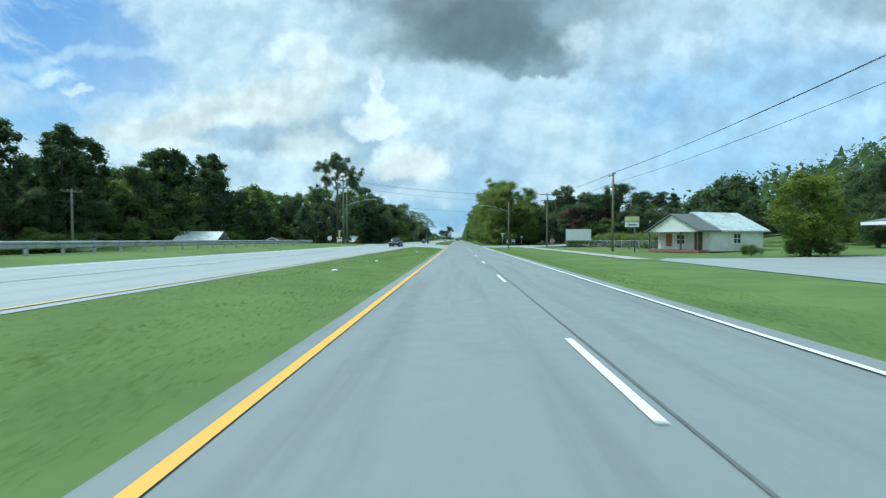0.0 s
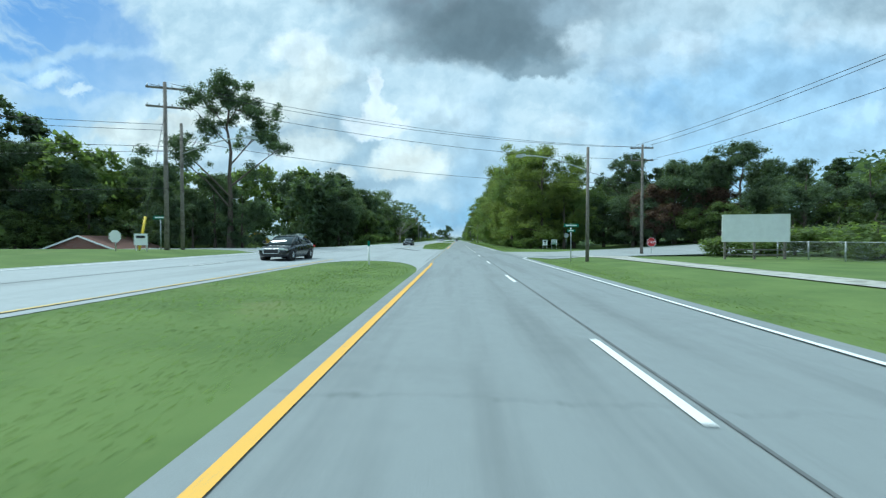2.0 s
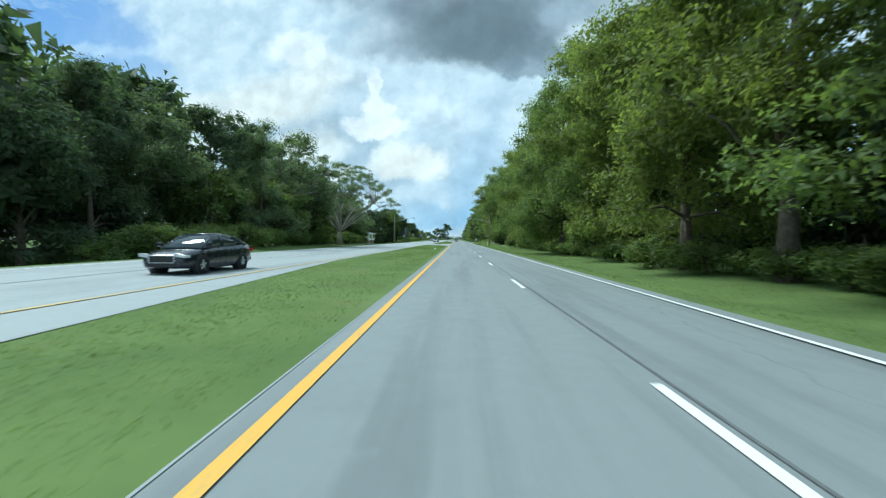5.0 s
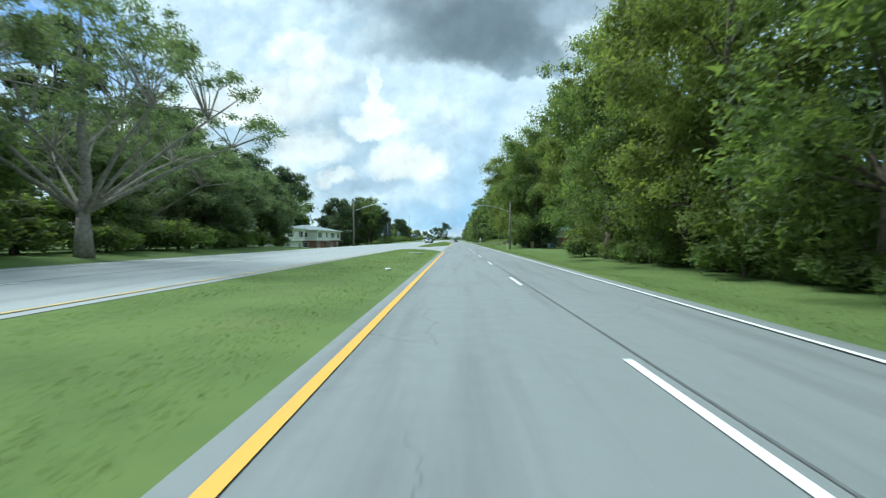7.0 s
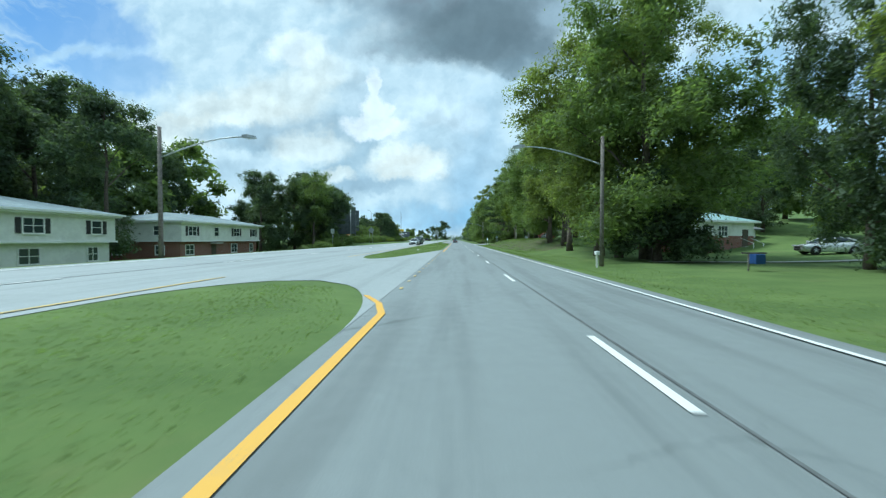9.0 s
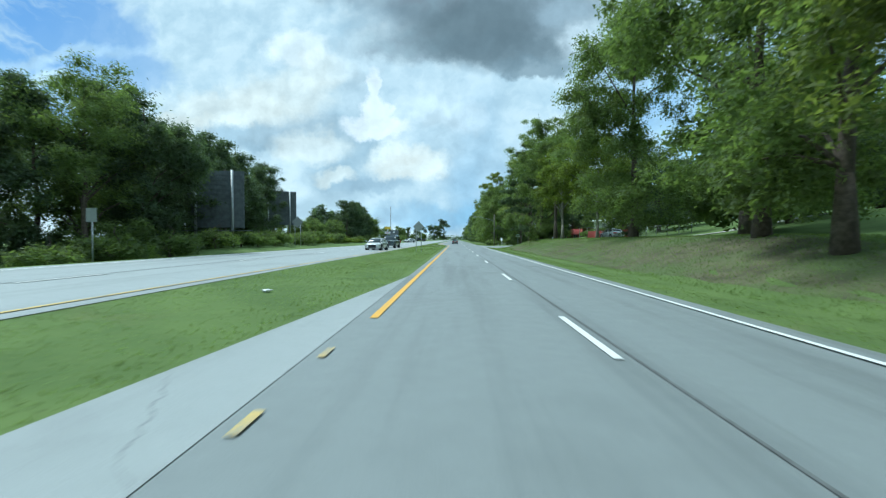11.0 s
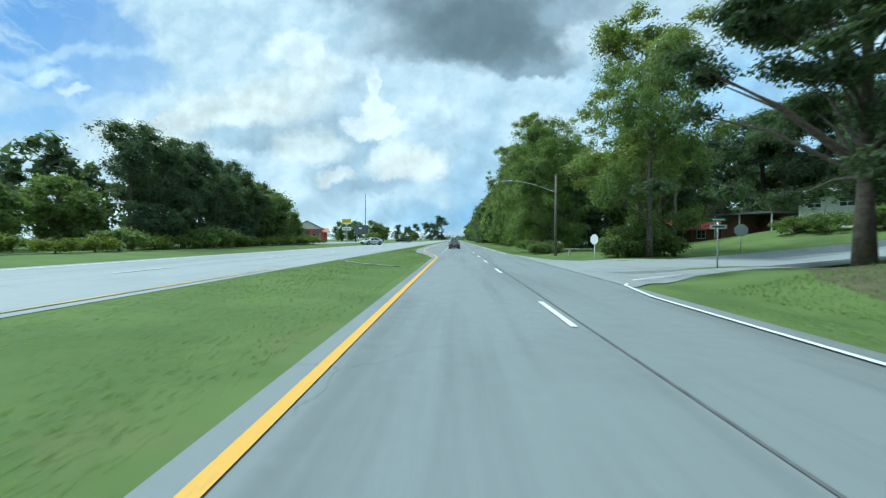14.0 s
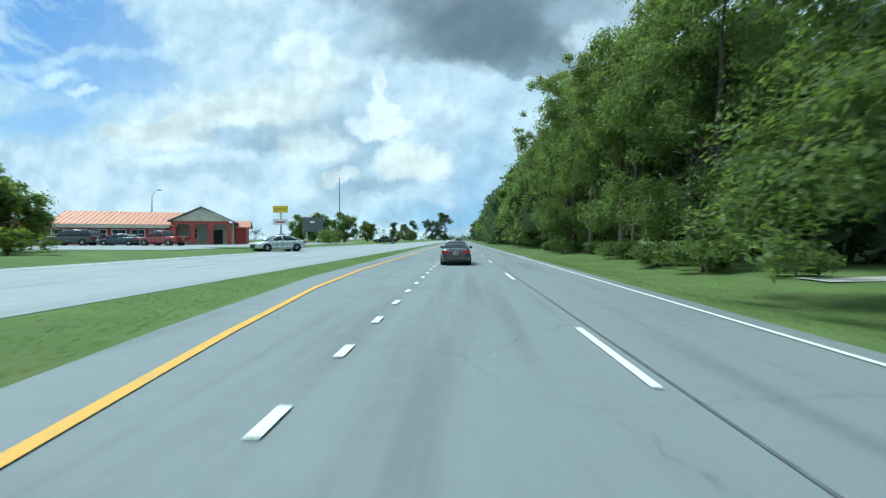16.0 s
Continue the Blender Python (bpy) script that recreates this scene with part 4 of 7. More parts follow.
# round the brick house's lawn
OAK.plant(14.8, 251.5, 1.36, 10, 2, fat=1.12)
MAPLE.plant(13.6, 259, 1.36, 110, 0, fat=1.1)
MAPLE.plant(16.2, 254.5, 1.3, 20, 1)
OAK.plant(13.8, 254.5, 1.1, 220, 0)
SHADE.plant(21.2, 239.8, 1.05, 0, 0, fat=0.74)
SHADE.plant(21.0, 236.5, 1.35, 80, 1, fat=0.85)
GAUNT.plant(18.4, 225.5, 1.05, 200, 1, fat=1.4)
CEDAR.plant(14.2, 248.2, 0.9, 0, 0, fat=1.15)
GAUNT.plant(19.0, 228.5, 0.85, 90, 1, fat=1.2, label="dark tree that shades the verge")
belt([DARK, FAR], 38, 46, 280, 252, 6, 32, 0.62, 0.8)
belt([MAPLE, OAK], 12.5, 13.5, 266, 284, 5.5, 33, 1.0, 1.2, jitter=0.15)
# the bank
BROAD.plant(15.3, 302, 1.1, 0, 0)
OAK.plant(21.5, 297, 1.25, 90, 2, fat=1.1)
YOUNG.plant(15.8, 313.4, 1.05, 0, 0)
YOUNG.plant(14.7, 325.1, 1.15, 60, 1)
CANOPY.plant(15.4, 332.5, 1.0, 30, 0)
OAK.plant(14.4, 338.5, 1.08, 200, 0)
WHITE_PINE.plant(14.2, 349.0, 1.05, 30, 0)
for bx, by, bs in ((13.4, 337.4, 1.0), (15.0, 339.2, 1.1), (14.0, 340.6, 0.9), (16.2, 337.6, 1.2), (36.5, 372, 1.3), (34.8, 375.5, 1.2), (33.8, 378.5, 1.1), (37.8, 368, 1.3)):
    BUSH.plant(bx, by, bs, bx * 50, 0, "shrub", "bank shrubs", fat=1.25)
belt([DARK, FAR], 50, 52, 280, 352, 6, 34, 1.0, 1.25)
belt([DARK, FAR], 24, 52, 302, 318, 7, 35, 0.8, 1.0)
SHADE.plant(22, 320, 0.9, 40, 0)
DARK.plant(30, 330, 1.0, 40, 1)
belt([DARK, FAR], 56, 60, 330, 390, 6, 135, 1.1, 1.3)
BUSH.plant(17, 334, 1.0, 0, 0, "shrub", "bank shrubs")
# beyond the second side road
for bx, by, bs in ((13.2, 369.6, 1.15), (14.9, 370.6, 1.3), (16.6, 371.4, 1.3), (18.2, 372.4, 1.15), (15.6, 373.4, 1.4)):
    BUSH.plant(bx, by, bs, bx * 70, 1, "shrub", "shrubs at the side road", "dark dense shrub under the tall roadside tree", fat=1.2)
BROAD.plant(11.8, 389.5, 0.93, 70, 0, fat=1.06, label="huge rounded oak with leaves down to the verge")
for bx, by, bs in ((9.2, 383, 0.75), (10.4, 384.6, 0.9), (10.8, 382.2, 0.7), (9.8, 386.4, 0.8)):
    BUSH.plant(bx, by, bs, bx * 60, 1, "shrub", "roadside shrubs", fat=1.2)
OAK.plant(15.4, 369.0, 1.05, 0, 0, fat=0.9, label="tall dark tree above the side road's corner")
GAUNT.plant(17.4, 375.5, 1.1, 20, 1, fat=1.4)
DARK.plant(30, 399, 1.2, 0, 1)
OAK.plant(27.5, 394, 1.08, 120, 1)
belt([DARK, DARK], 49, 40, 386, 412, 5.0, 236, 1.1, 1.3)
DARK.plant(46, 401, 1.25, 10, 2)
DARK.plant(44, 377, 1.0, 10, 1)
belt([DARK, FAR], 24, 56, 418, 434, 5.5, 37, 1.0, 1.2)
belt([OAK, SHADE, GAUNT, OAK], 13.6, 13.8, 402, 446, 5.0, 38, 0.98, 1.25, jitter=0.28)
belt([FAR, FAR_DARK], 13.8, 14, 450, 560, 5.8, 138, 0.95, 1.2, jitter=0.28)
belt([FAR_DARK, FAR], 21, 21, 408, 560, 7, 39, 1.0, 1.2)
belt([BUSH], 12.2, 12.2, 396, 440, 4.4, 40, 0.55, 0.95, "shrub", "roadside shrubs", fat=1.3)
belt([FAR_DARK], 62, 62, 385, 430, 7, 41, 1.0, 1.2)
belt([FAR, FAR_DARK], 16, 16, 566, 760, 10, 42, 0.9, 1.1, fat=1.3)

# far side, from the guard rail on
belt([PINE, DARK, PINE], -84, -52, 44, 92, 5.0, 51, 0.85, 1.08)
belt([PINE, FAR_DARK], -92, -58, 58, 108, 5.0, 52, 0.95, 1.12)
belt([DARK, FAR], -80, -44, 56, 104, 4.6, 152, 0.72, 0.98)
belt([DARK, LOW], -70, -36, 62, 112, 5.0, 53, 0.55, 0.8)
belt([FAR_DARK], -90, -42, 60, 116, 3.8, 253, 0.55, 0.8)
belt([BUSH], -70, -34, 58, 116, 3.2, 353, 1.2, 1.9, "shrub", "shrubs below the wood", fat=1.4)
belt([FAR_DARK], -104, -62, 60, 118, 4.0, 453, 0.85, 1.05)
belt([FAR_DARK], -64, -34, 92, 124, 3.6, 454, 0.6, 0.78)
OPEN.plant(-27.6, 102, 1.02, 0, 0)
belt([DARK], -34, -27.2, 100, 104, 2.4, 455, 0.46, 0.6, fat=1.1)
belt([DARK], -40, -52, 108, 122, 4, 54, 0.62, 0.8)
belt([DARK, FAR], -66, -38, 140, 158, 4.2, 55, 1.08, 1.3)
belt([HAZED, LOW, DARK], -25, -22.5, 147, 186, 4.8, 56, 0.85, 1.2)
belt([FAR_DARK], -33, -31, 142, 172, 6, 57, 1.0, 1.2)
belt([FAR_DARK], -33, -33, 176, 216, 6, 157, 0.5, 0.62)
SPREAD.plant(-18.4, 190.3, 1.0, 25, 0)
belt([HAZED, LOW], -22.5, -23, 183, 208, 3.6, 58, 0.46, 0.56, fat=1.4)
SPREAD.plant(-24.5, 183, 1.1, 250, 0)
SPREAD.plant(-24.5, 202.5, 0.86, 140, 0)
belt([HAZED], -23, -24, 211, 226, 3.6, 158, 0.52, 0.64, fat=1.2)
belt([BUSH], -20.5, -21, 148, 222, 3.4, 59, 0.8, 1.4, "shrub", "far roadside shrubs", fat=1.3)
belt([DARK, PINE, DARK], -45, -46, 220, 262, 5.0, 60, 1.3, 1.6)
belt([DARK, FAR], -47, -46, 262, 292, 5.0, 160, 1.0, 1.22)
DARK.plant(-34.0, 258.6, 1.14, 0, 0, fat=0.85, label="tall dark tree between two apartment blocks")
belt([DARK], -31, -24.5, 289, 296, 4.5, 61, 0.75, 0.9)
belt([DARK], -26.5, -30.5, 297, 327, 4.0, 62, 0.74, 0.88, fat=1.1, jitter=0.2)
belt([DARK], -35, -36, 292, 330, 6, 63, 0.75, 0.9)
belt([LOW, DARK], -31.5, -33, 331, 342, 4, 163, 0.7, 0.85)
OAK.plant(-24.5, 292, 0.85, 0, 0)
belt([BUSH], -20.8, -21, 286, 326, 2.8, 64, 0.8, 1.3, "shrub", "far roadside shrubs", fat=1.3)
belt([LOW], -27, -28, 340, 362, 4.5, 65, 0.55, 0.75)
belt([DARK], -25.5, -27, 367, 394, 3.3, 66, 0.55, 0.68, fat=1.1, jitter=0.2)
belt([FAR_DARK], -31, -32, 360, 398, 5, 166, 0.48, 0.58)
belt([WEED, WEED, BUSH], -21.5, -22, 330, 400, 2.4, 67, 0.7, 1.15, "shrub", "weedy shrubs", fat=1.3)
LOW.plant(-26.2, 390.5, 1.12, 30, 1)
LOW.plant(-27.5, 395.5, 1.1, 130, 0)
LOW.plant(-26.5, 401, 0.78, 0, 0)
LOW.plant(-26.6, 404.2, 0.6, 80, 1)
BUSH.plant(-23.5, 458, 1.6, 0, 0, "shrub", "car park shrubs")
BUSH.plant(-24.5, 462, 1.5, 70, 1, "shrub", "car park shrubs")
belt([LOW], -30, -40, 486, 492, 5, 68, 0.8, 1.0)
LOW.plant(-34, 540, 1.0, 0, 0)
belt([LOW, DARK], -22, -40, 600, 660, 10, 69, 0.6, 0.8)
DARK.plant(-13, 735, 1.5, 0, 0, label="dark round far tree beyond the road's bend")
DARK.plant(-22, 725, 1.4, 80, 1, label="dark round far tree beyond the road's bend")


def wood_behind():
    """The trees behind the first rows, which nobody could count, in one mass for each leaf."""
    for leaf, label in (("oak", "green treetops deep in the roadside wood"), ("dark", "dark treetops deep in the roadside wood")):
        co = np.concatenate([c for c, kind in FAR_TREES if kind == leaf])
        n = len(co) // 3
        me = bpy.data.meshes.new("woods")
        me.vertices.add(3 * n), me.loops.add(3 * n), me.polygons.add(n)
        me.vertices.foreach_set("co", co.ravel())
        me.loops.foreach_set("vertex_index", np.arange(3 * n))
        me.polygons.foreach_set("loop_start", np.arange(n) * 3)
        me.update(calc_edges=True)
        me.materials.append(LEAF[leaf])
        tagged(new("woods", me), label, "woods", kind="stuff")


wood_behind()


def far_woods():
    """The wooded skyline all round, too far off to count."""
    rng = np.random.default_rng(91)
    cl = []
    for _ in range(1500):
        a = rng.uniform(0, 2 * math.pi)
        d = rng.uniform(420, 900)
        x, y = math.sin(a) * d, 300 + math.cos(a) * d * 1.3
        if abs(x) < 40 and y > 0:
            continue
        cl.append((x, y, lz(x, y) + rng.uniform(2, 11), rng.uniform(5, 9)))
    for _ in range(900):
        x, y = rng.uniform(62, 200), rng.uniform(0, 190)
        cl.append((x, y, lz(x, y) + rng.uniform(2, 10), rng.uniform(3.2, 5.5)))
    for _ in range(260):
        x, y = rng.uniform(-190, -88), rng.uniform(20, 330)
        cl.append((x, y, lz(x, y) + rng.uniform(2, 13), rng.uniform(3.5, 6)))
    for _ in range(120):
        x, y = rng.uniform(-45, 45), rng.uniform(900, 980)
        cl.append((x, y, rng.uniform(1, 5), rng.uniform(4, 6)))
    me = leaf_mesh("woods", cl, 90000, 1.5, LEAF["dark"], rng, core=0.3)
    tagged(new("woods", me), "distant dark green wooded hills and skyline", "woods", kind="stuff")


far_woods()


MEDIAN_Y = [0, 71, 76.5, 76.6, 113.5, 113.6, 116.5, 148, 225, 230.5, 230.6, 248, 248.1, 251, 282, 370, 374, 378, 382, 386, 395, 455]
MEDIAN_L = [-7.3, -7.3, -5.5, 0, 0, -4.8, -5.3, -7.3, -7.3, -5.5, 0, 0, -6.7, -7.1, -7.3, -7.3, -7.3, -7.3, -7.3, -7.3, -7.3, -7.3]
MEDIAN_R = [-2.2, -2.2, -4.0, -9, -9, -4.4, -2.4, -2.2, -2.2, -4.0, -9, -9, -5.5, -4.9, -2.1, -2.1, -2.5, -3.4, -4.4, -4.9, -5.6, -6.3]


def grass_tufts(spans, count, seed, tall=1.0):
    rng = np.random.default_rng(seed)
    area = np.array([(b - a) * (d - c) for a, b, c, d in spans])
    pick = rng.choice(len(spans), count, p=area / area.sum())
    s = np.array(spans)[pick]
    x, y = rng.uniform(s[:, 0], s[:, 1]), rng.uniform(s[:, 2], s[:, 3])
    left = np.interp(y, MEDIAN_Y, MEDIAN_L)
    right = np.interp(y, MEDIAN_Y, MEDIAN_R)
    keep = (x > 0) | ((x > left) & (x < right))
    x, y = x[keep], y[keep]
    count = len(x)
    z = land(x, y) - 0.01
    a, h = rng.uniform(0, 2 * math.pi, count), rng.uniform(0.02, 0.055, count) * tall
    w = rng.uniform(0.008, 0.02, count)
    lean = rng.normal(size=(count, 2)) * 0.035
    verts = np.stack([np.stack([x - np.cos(a) * w, y - np.sin(a) * w, z], 1), np.stack([x + np.cos(a) * w, y + np.sin(a) * w, z], 1),
                      np.stack([x + lean[:, 0], y + lean[:, 1], z + h], 1)], 1).reshape(-1, 3)
    me = bpy.data.meshes.new("grass")
    me.vertices.add(3 * count), me.loops.add(3 * count), me.polygons.add(count)
    me.vertices.foreach_set("co", verts.ravel())
    me.loops.foreach_set("vertex_index", np.arange(3 * count))
    me.polygons.foreach_set("loop_start", np.arange(count) * 3)
    me.update(calc_edges=True)
    me.materials.append(BLADES)
    tagged(new("grass", me), "short mown grass blades on verge and median", "grass", kind="stuff")


grass_tufts([(-7.2, -2.3, 2, 230), (-7.2, -2.3, 248, 420)], 240000, 5)
grass_tufts([(5.9, 9.5, 2, 84), (5.9, 10.5, 108, 344), (5.9, 10.5, 380, 420)], 130000, 6)
grass_tufts([(8.2, 20, 270, 348)], 70000, 7, 2.6)


# ---------------------------------------------------------------- houses
def window_part(parent, face, u, z, w, h, at, shutters=False, bars=2, frame_mat=None):
    """A window with frame, pane and bars on a wall plane. face: '-y', '+x' or '-x'; at: the plane; u: along the wall."""
    def put(bm, u0, u1, d0, d1, z0, z1):
        if face == "-y":
            box(bm, u0, u1, at - d1, at - d0, z0, z1)
        elif face == "+x":
            box(bm, at + d0, at + d1, u0, u1, z0, z1)
        else:
            box(bm, at - d1, at - d0, u0, u1, z0, z1)
        return bm
    def at_wall(p, d):
        if face == "-y":
            return (u + p[0], at - d, z + p[1])
        return (at + d if face == "+x" else at - d, u + p[0], z + p[1])
    f = B()
    inner = [(-w / 2, 0), (w / 2, 0), (w / 2, h), (-w / 2, h)]
    outer = [(-w / 2 - 0.09, -0.1), (w / 2 + 0.09, -0.1), (w / 2 + 0.09, h + 0.1), (-w / 2 - 0.09, h + 0.1)]
    rings = [[f.verts.new(at_wall(p, d)) for p in ring] for ring, d in ((outer, 0.0), (outer, 0.06), (inner, 0.06), (inner, 0.0))]
    for a, b in zip(rings, rings[1:] + rings[:1]):
        for k in range(4):
            f.faces.new((a[k], a[(k + 1) % 4], b[(k + 1) % 4], b[k]))
    win = part("window", f, frame_mat or TRIM, parent)
    part("glazing_bar", put(B(), u - w / 2, u + w / 2, 0.012, 0.045, z + h / 2 - 0.03, z + h / 2 + 0.03), frame_mat or TRIM, win)
    for i in range(1, bars):
        x = u - w / 2 + w * i / bars
        part("glazing_bar", put(B(), x - 0.025, x + 0.025, 0.012, 0.043, z, z + h), frame_mat or TRIM, win)
    for i in range(bars):
        x0, x1 = u - w / 2 + w * i / bars, u - w / 2 + w * (i + 1) / bars
        for z0, z1 in ((z, z + h / 2), (z + h / 2, z + h)):
            part("pane", put(B(), x0 + 0.001, x1 - 0.001, 0.004, 0.012, z0 + 0.001, z1 - 0.001), WINDOW, win)
    part("window_sill", put(B(), u - w / 2 - 0.12, u + w / 2 + 0.12, 0.0, 0.10, z - 0.15, z - 0.101), frame_mat or TRIM, win)
    if shutters:
        for s in (-1, 1):
            c = u + s * (w / 2 + 0.33)
            part("shutter", put(B(), c - 0.2, c + 0.2, 0.004, 0.045, z - 0.05, z + h + 0.05), BLACK, parent, "black louvred shutter")


def door_part(parent, face, u, z, w, h, at, mat):
    b = B()
    if face == "-y":
        box(b, u - w / 2, u + w / 2, at - 0.05, at - 0.004, z, z + h)
    elif face == "+x":
        box(b, at + 0.004, at + 0.05, u - w / 2, u + w / 2, z, z + h)
    else:
        box(b, at - 0.05, at - 0.004, u - w / 2, u + w / 2, z, z + h)
    return part("door", b, mat, parent)


def siding(bm, x0, x1, y0, y1, z0, z1, step=0.2):
    """Lapped boards round a block."""
    n = max(1, int((z1 - z0) / step))
    rings = []
    for i in range(n):
        for grow, z in ((0.02, z0 + (z1 - z0) * i / n), (0.0, z0 + (z1 - z0) * (i + 1) / n)):
            rings.append([bm.verts.new(p) for p in ((x0 - grow, y0 - grow, z), (x1 + grow, y0 - grow, z), (x1 + grow, y1 + grow, z), (x0 - grow, y1 + grow, z))])
    for a, b in zip(rings, rings[1:]):
        for k in range(4):
            bm.faces.new((a[k], a[(k + 1) % 4], b[(k + 1) % 4], b[k]))
    bm.faces.new(rings[0][::-1]), bm.faces.new(rings[-1])
    return bm


def gable_roof(parent, x0, x1, y0, y1, eave, ridge, along, mat, over=0.45, thick=0.14, label="", ribs=0):
    """Two slopes with thickness; the ridge runs along x or y."""
    if along == "x":
        mid, half = (y0 + y1) / 2, (y1 - y0) / 2 + over
        a, b, key = x0 - over, x1 + over, "x"
    else:
        mid, half = (x0 + x1) / 2, (x1 - x0) / 2 + over
        a, b, key = y0 - over, y1 + over, "y"
    drop = (ridge - eave) * over / (half - over)
    bm = B()
    prism(bm, [(mid - half, eave - drop), (mid, ridge), (mid + half, eave - drop), (mid + half, eave - drop + thick), (mid, ridge + thick), (mid - half, eave - drop + thick)], key, a, b)
    roof = part("roof", bm, mat, parent, label)
    if ribs:
        rb = B()
        for i in range(ribs + 1):
            s = a + (b - a) * i / ribs
            s0, s1 = max(a, s - 0.03), min(b, s + 0.03)
            prism(rb, [(mid - half, eave - drop + thick), (mid, ridge + thick), (mid + half, eave - drop + thick), (mid + half, eave - drop + thick + 0.045), (mid, ridge + thick + 0.05), (mid - half, eave - drop + thick + 0.045)], key, s0, s1)
        part("roof_ribs", rb, mat, roof)
    return roof


def hip_roof(parent, x0, x1, y0, y1, eave, ridge, mat, over=0.6, inset=None, label="", fascia=TRIM):
    bm = B()
    a, b, c, d = x0 - over, x1 + over, y0 - over, y1 + over
    inset = min(b - a, d - c) / 2 if inset is None else inset
    if b - a > d - c:
        r0, r1 = (a + inset, (c + d) / 2), (b - inset, (c + d) / 2)
    else:
        r0, r1 = ((a + b) / 2, c + inset), ((a + b) / 2, d - inset)
    q = [bm.verts.new(p) for p in ((a, c, eave), (b, c, eave), (b, d, eave), (a, d, eave))]
    t = [bm.verts.new((*r0, ridge)), bm.verts.new((*r1, ridge))]
    if b - a > d - c:
        faces = ((q[0], q[1], t[1], t[0]), (q[1], q[2], t[1]), (q[2], q[3], t[0], t[1]), (q[3], q[0], t[0]))
    else:
        faces = ((q[0], q[1], t[0]), (q[1], q[2], t[1], t[0]), (q[2], q[3], t[1]), (q[3], q[0], t[0], t[1]))
    for f in faces:
        bm.faces.new(f)
    bm.faces.new(q[::-1])
    roof = part("roof", bm, mat, parent, label)
    f = B()
    box(f, a - 0.02, b + 0.02, c - 0.02, d + 0.02, eave - 0.2, eave - 0.003)
    part("fascia", f, fascia, roof)
    return roof


def gable_wall(parent, name, outline, along, a, b, mat, label=""):
    return part(name, prism(B(), outline, along, a, b), mat, parent, label)


def white_workshop():
    """White house with a gabled porch towards the road and a metal roof."""
    ob = thing("house", 24.8, 51.6, "small white house with pale metal roof and gabled porch", "house", turn=20, z=0.25)
    part("wall", siding(B(), 1.6, 9.5, -3.6, 3.6, 0, 2.25), WHITE_WALL, ob)
    gable_wall(ob, "gable", [(-3.75, 2.15), (3.75, 2.15), (0, 4.05)], "x", 0.0, 0.12, WHITE_WALL)
    gable_roof(ob, 0, 3.0, -3.7, 3.7, 2.25, 4.12, "x", ROOF_GREY, 0.25)
    gable_roof(ob, 3.2, 9.7, -3.7, 3.7, 2.3, 4.35, "x", ROOF_METAL, 0.3, ribs=16)
    for y in (-3.45, -1.2, 3.45):
        b = B()
        box(b, 0.02, 0.16, y - 0.07, y + 0.07, -0.1, 2.2)
        part("porch_post", b, DARK_WALL, ob)
    b = B()
    box(b, 0, 1.6, -3.6, 3.6, -0.15, 0.12)
    part("porch_floor", b, BRICK, ob)
    door_part(ob, "-x", -2.2, 0.12, 1.0, 2.0, 1.58, DARK_WALL)
    door_part(ob, "-x", 1.9, 0.5, 0.9, 1.5, 1.58, material("brown_shutter", (0.30, 0.13, 0.06), 0.7))
    window_part(ob, "-x", 0.2, 0.8, 1.1, 1.0, 1.58)
    window_part(ob, "-y", 5.5, 0.9, 1.0, 1.0, -3.62)
    box_sign = thing("shop_sign", 20.85, 52.9, "two small stacked pale yellow signs on a post", "sign")
    part("post", tube(B(), (0.35, 0.1, -0.2), (0.35, 0.1, 4.0), 0.07), WOOD_POLE, box_sign)
    for z, m in ((3.65, material("pale_yellow_board", (0.66, 0.64, 0.30), 0.6)), (3.0, WHITE_SIGN)):
        b = B()
        box(b, -0.8, 0.8, -0.07, 0.07, z, z + 0.58, 0.02)
        board = part("board", b, m, box_sign)
        b = B()
        box(b, -0.5, 0.5, -0.078, -0.071, z + 0.2, z + 0.32)
        part("lettering", b, INK if z < 3.2 else m, board)


def neighbour_house():
    ob = thing("house", 27.5, 24.5, "low dark-sided house with shingle roof and white posts", "house", turn=0)
    part("wall", siding(B(), 1.5, 12, -5, 5, 0, 2.5), CREAM_WALL, ob)
    hip_roof(ob, 0, 12, -5, 5, 2.6, 4.4, ROOF_GREY)
    for y in (-4.5, -1.5, 1.5, 4.5):
        part("porch_post", box(B(), 0.1, 0.25, y - 0.08, y + 0.08, -0.2, 2.42), TRIM, ob)
    door_part(ob, "-x", 0, 0, 1.0, 2.0, 1.48, DARK_WALL)
    for y in (-3, 3):
        window_part(ob, "-x", y, 0.8, 1.2, 1.2, 1.48)


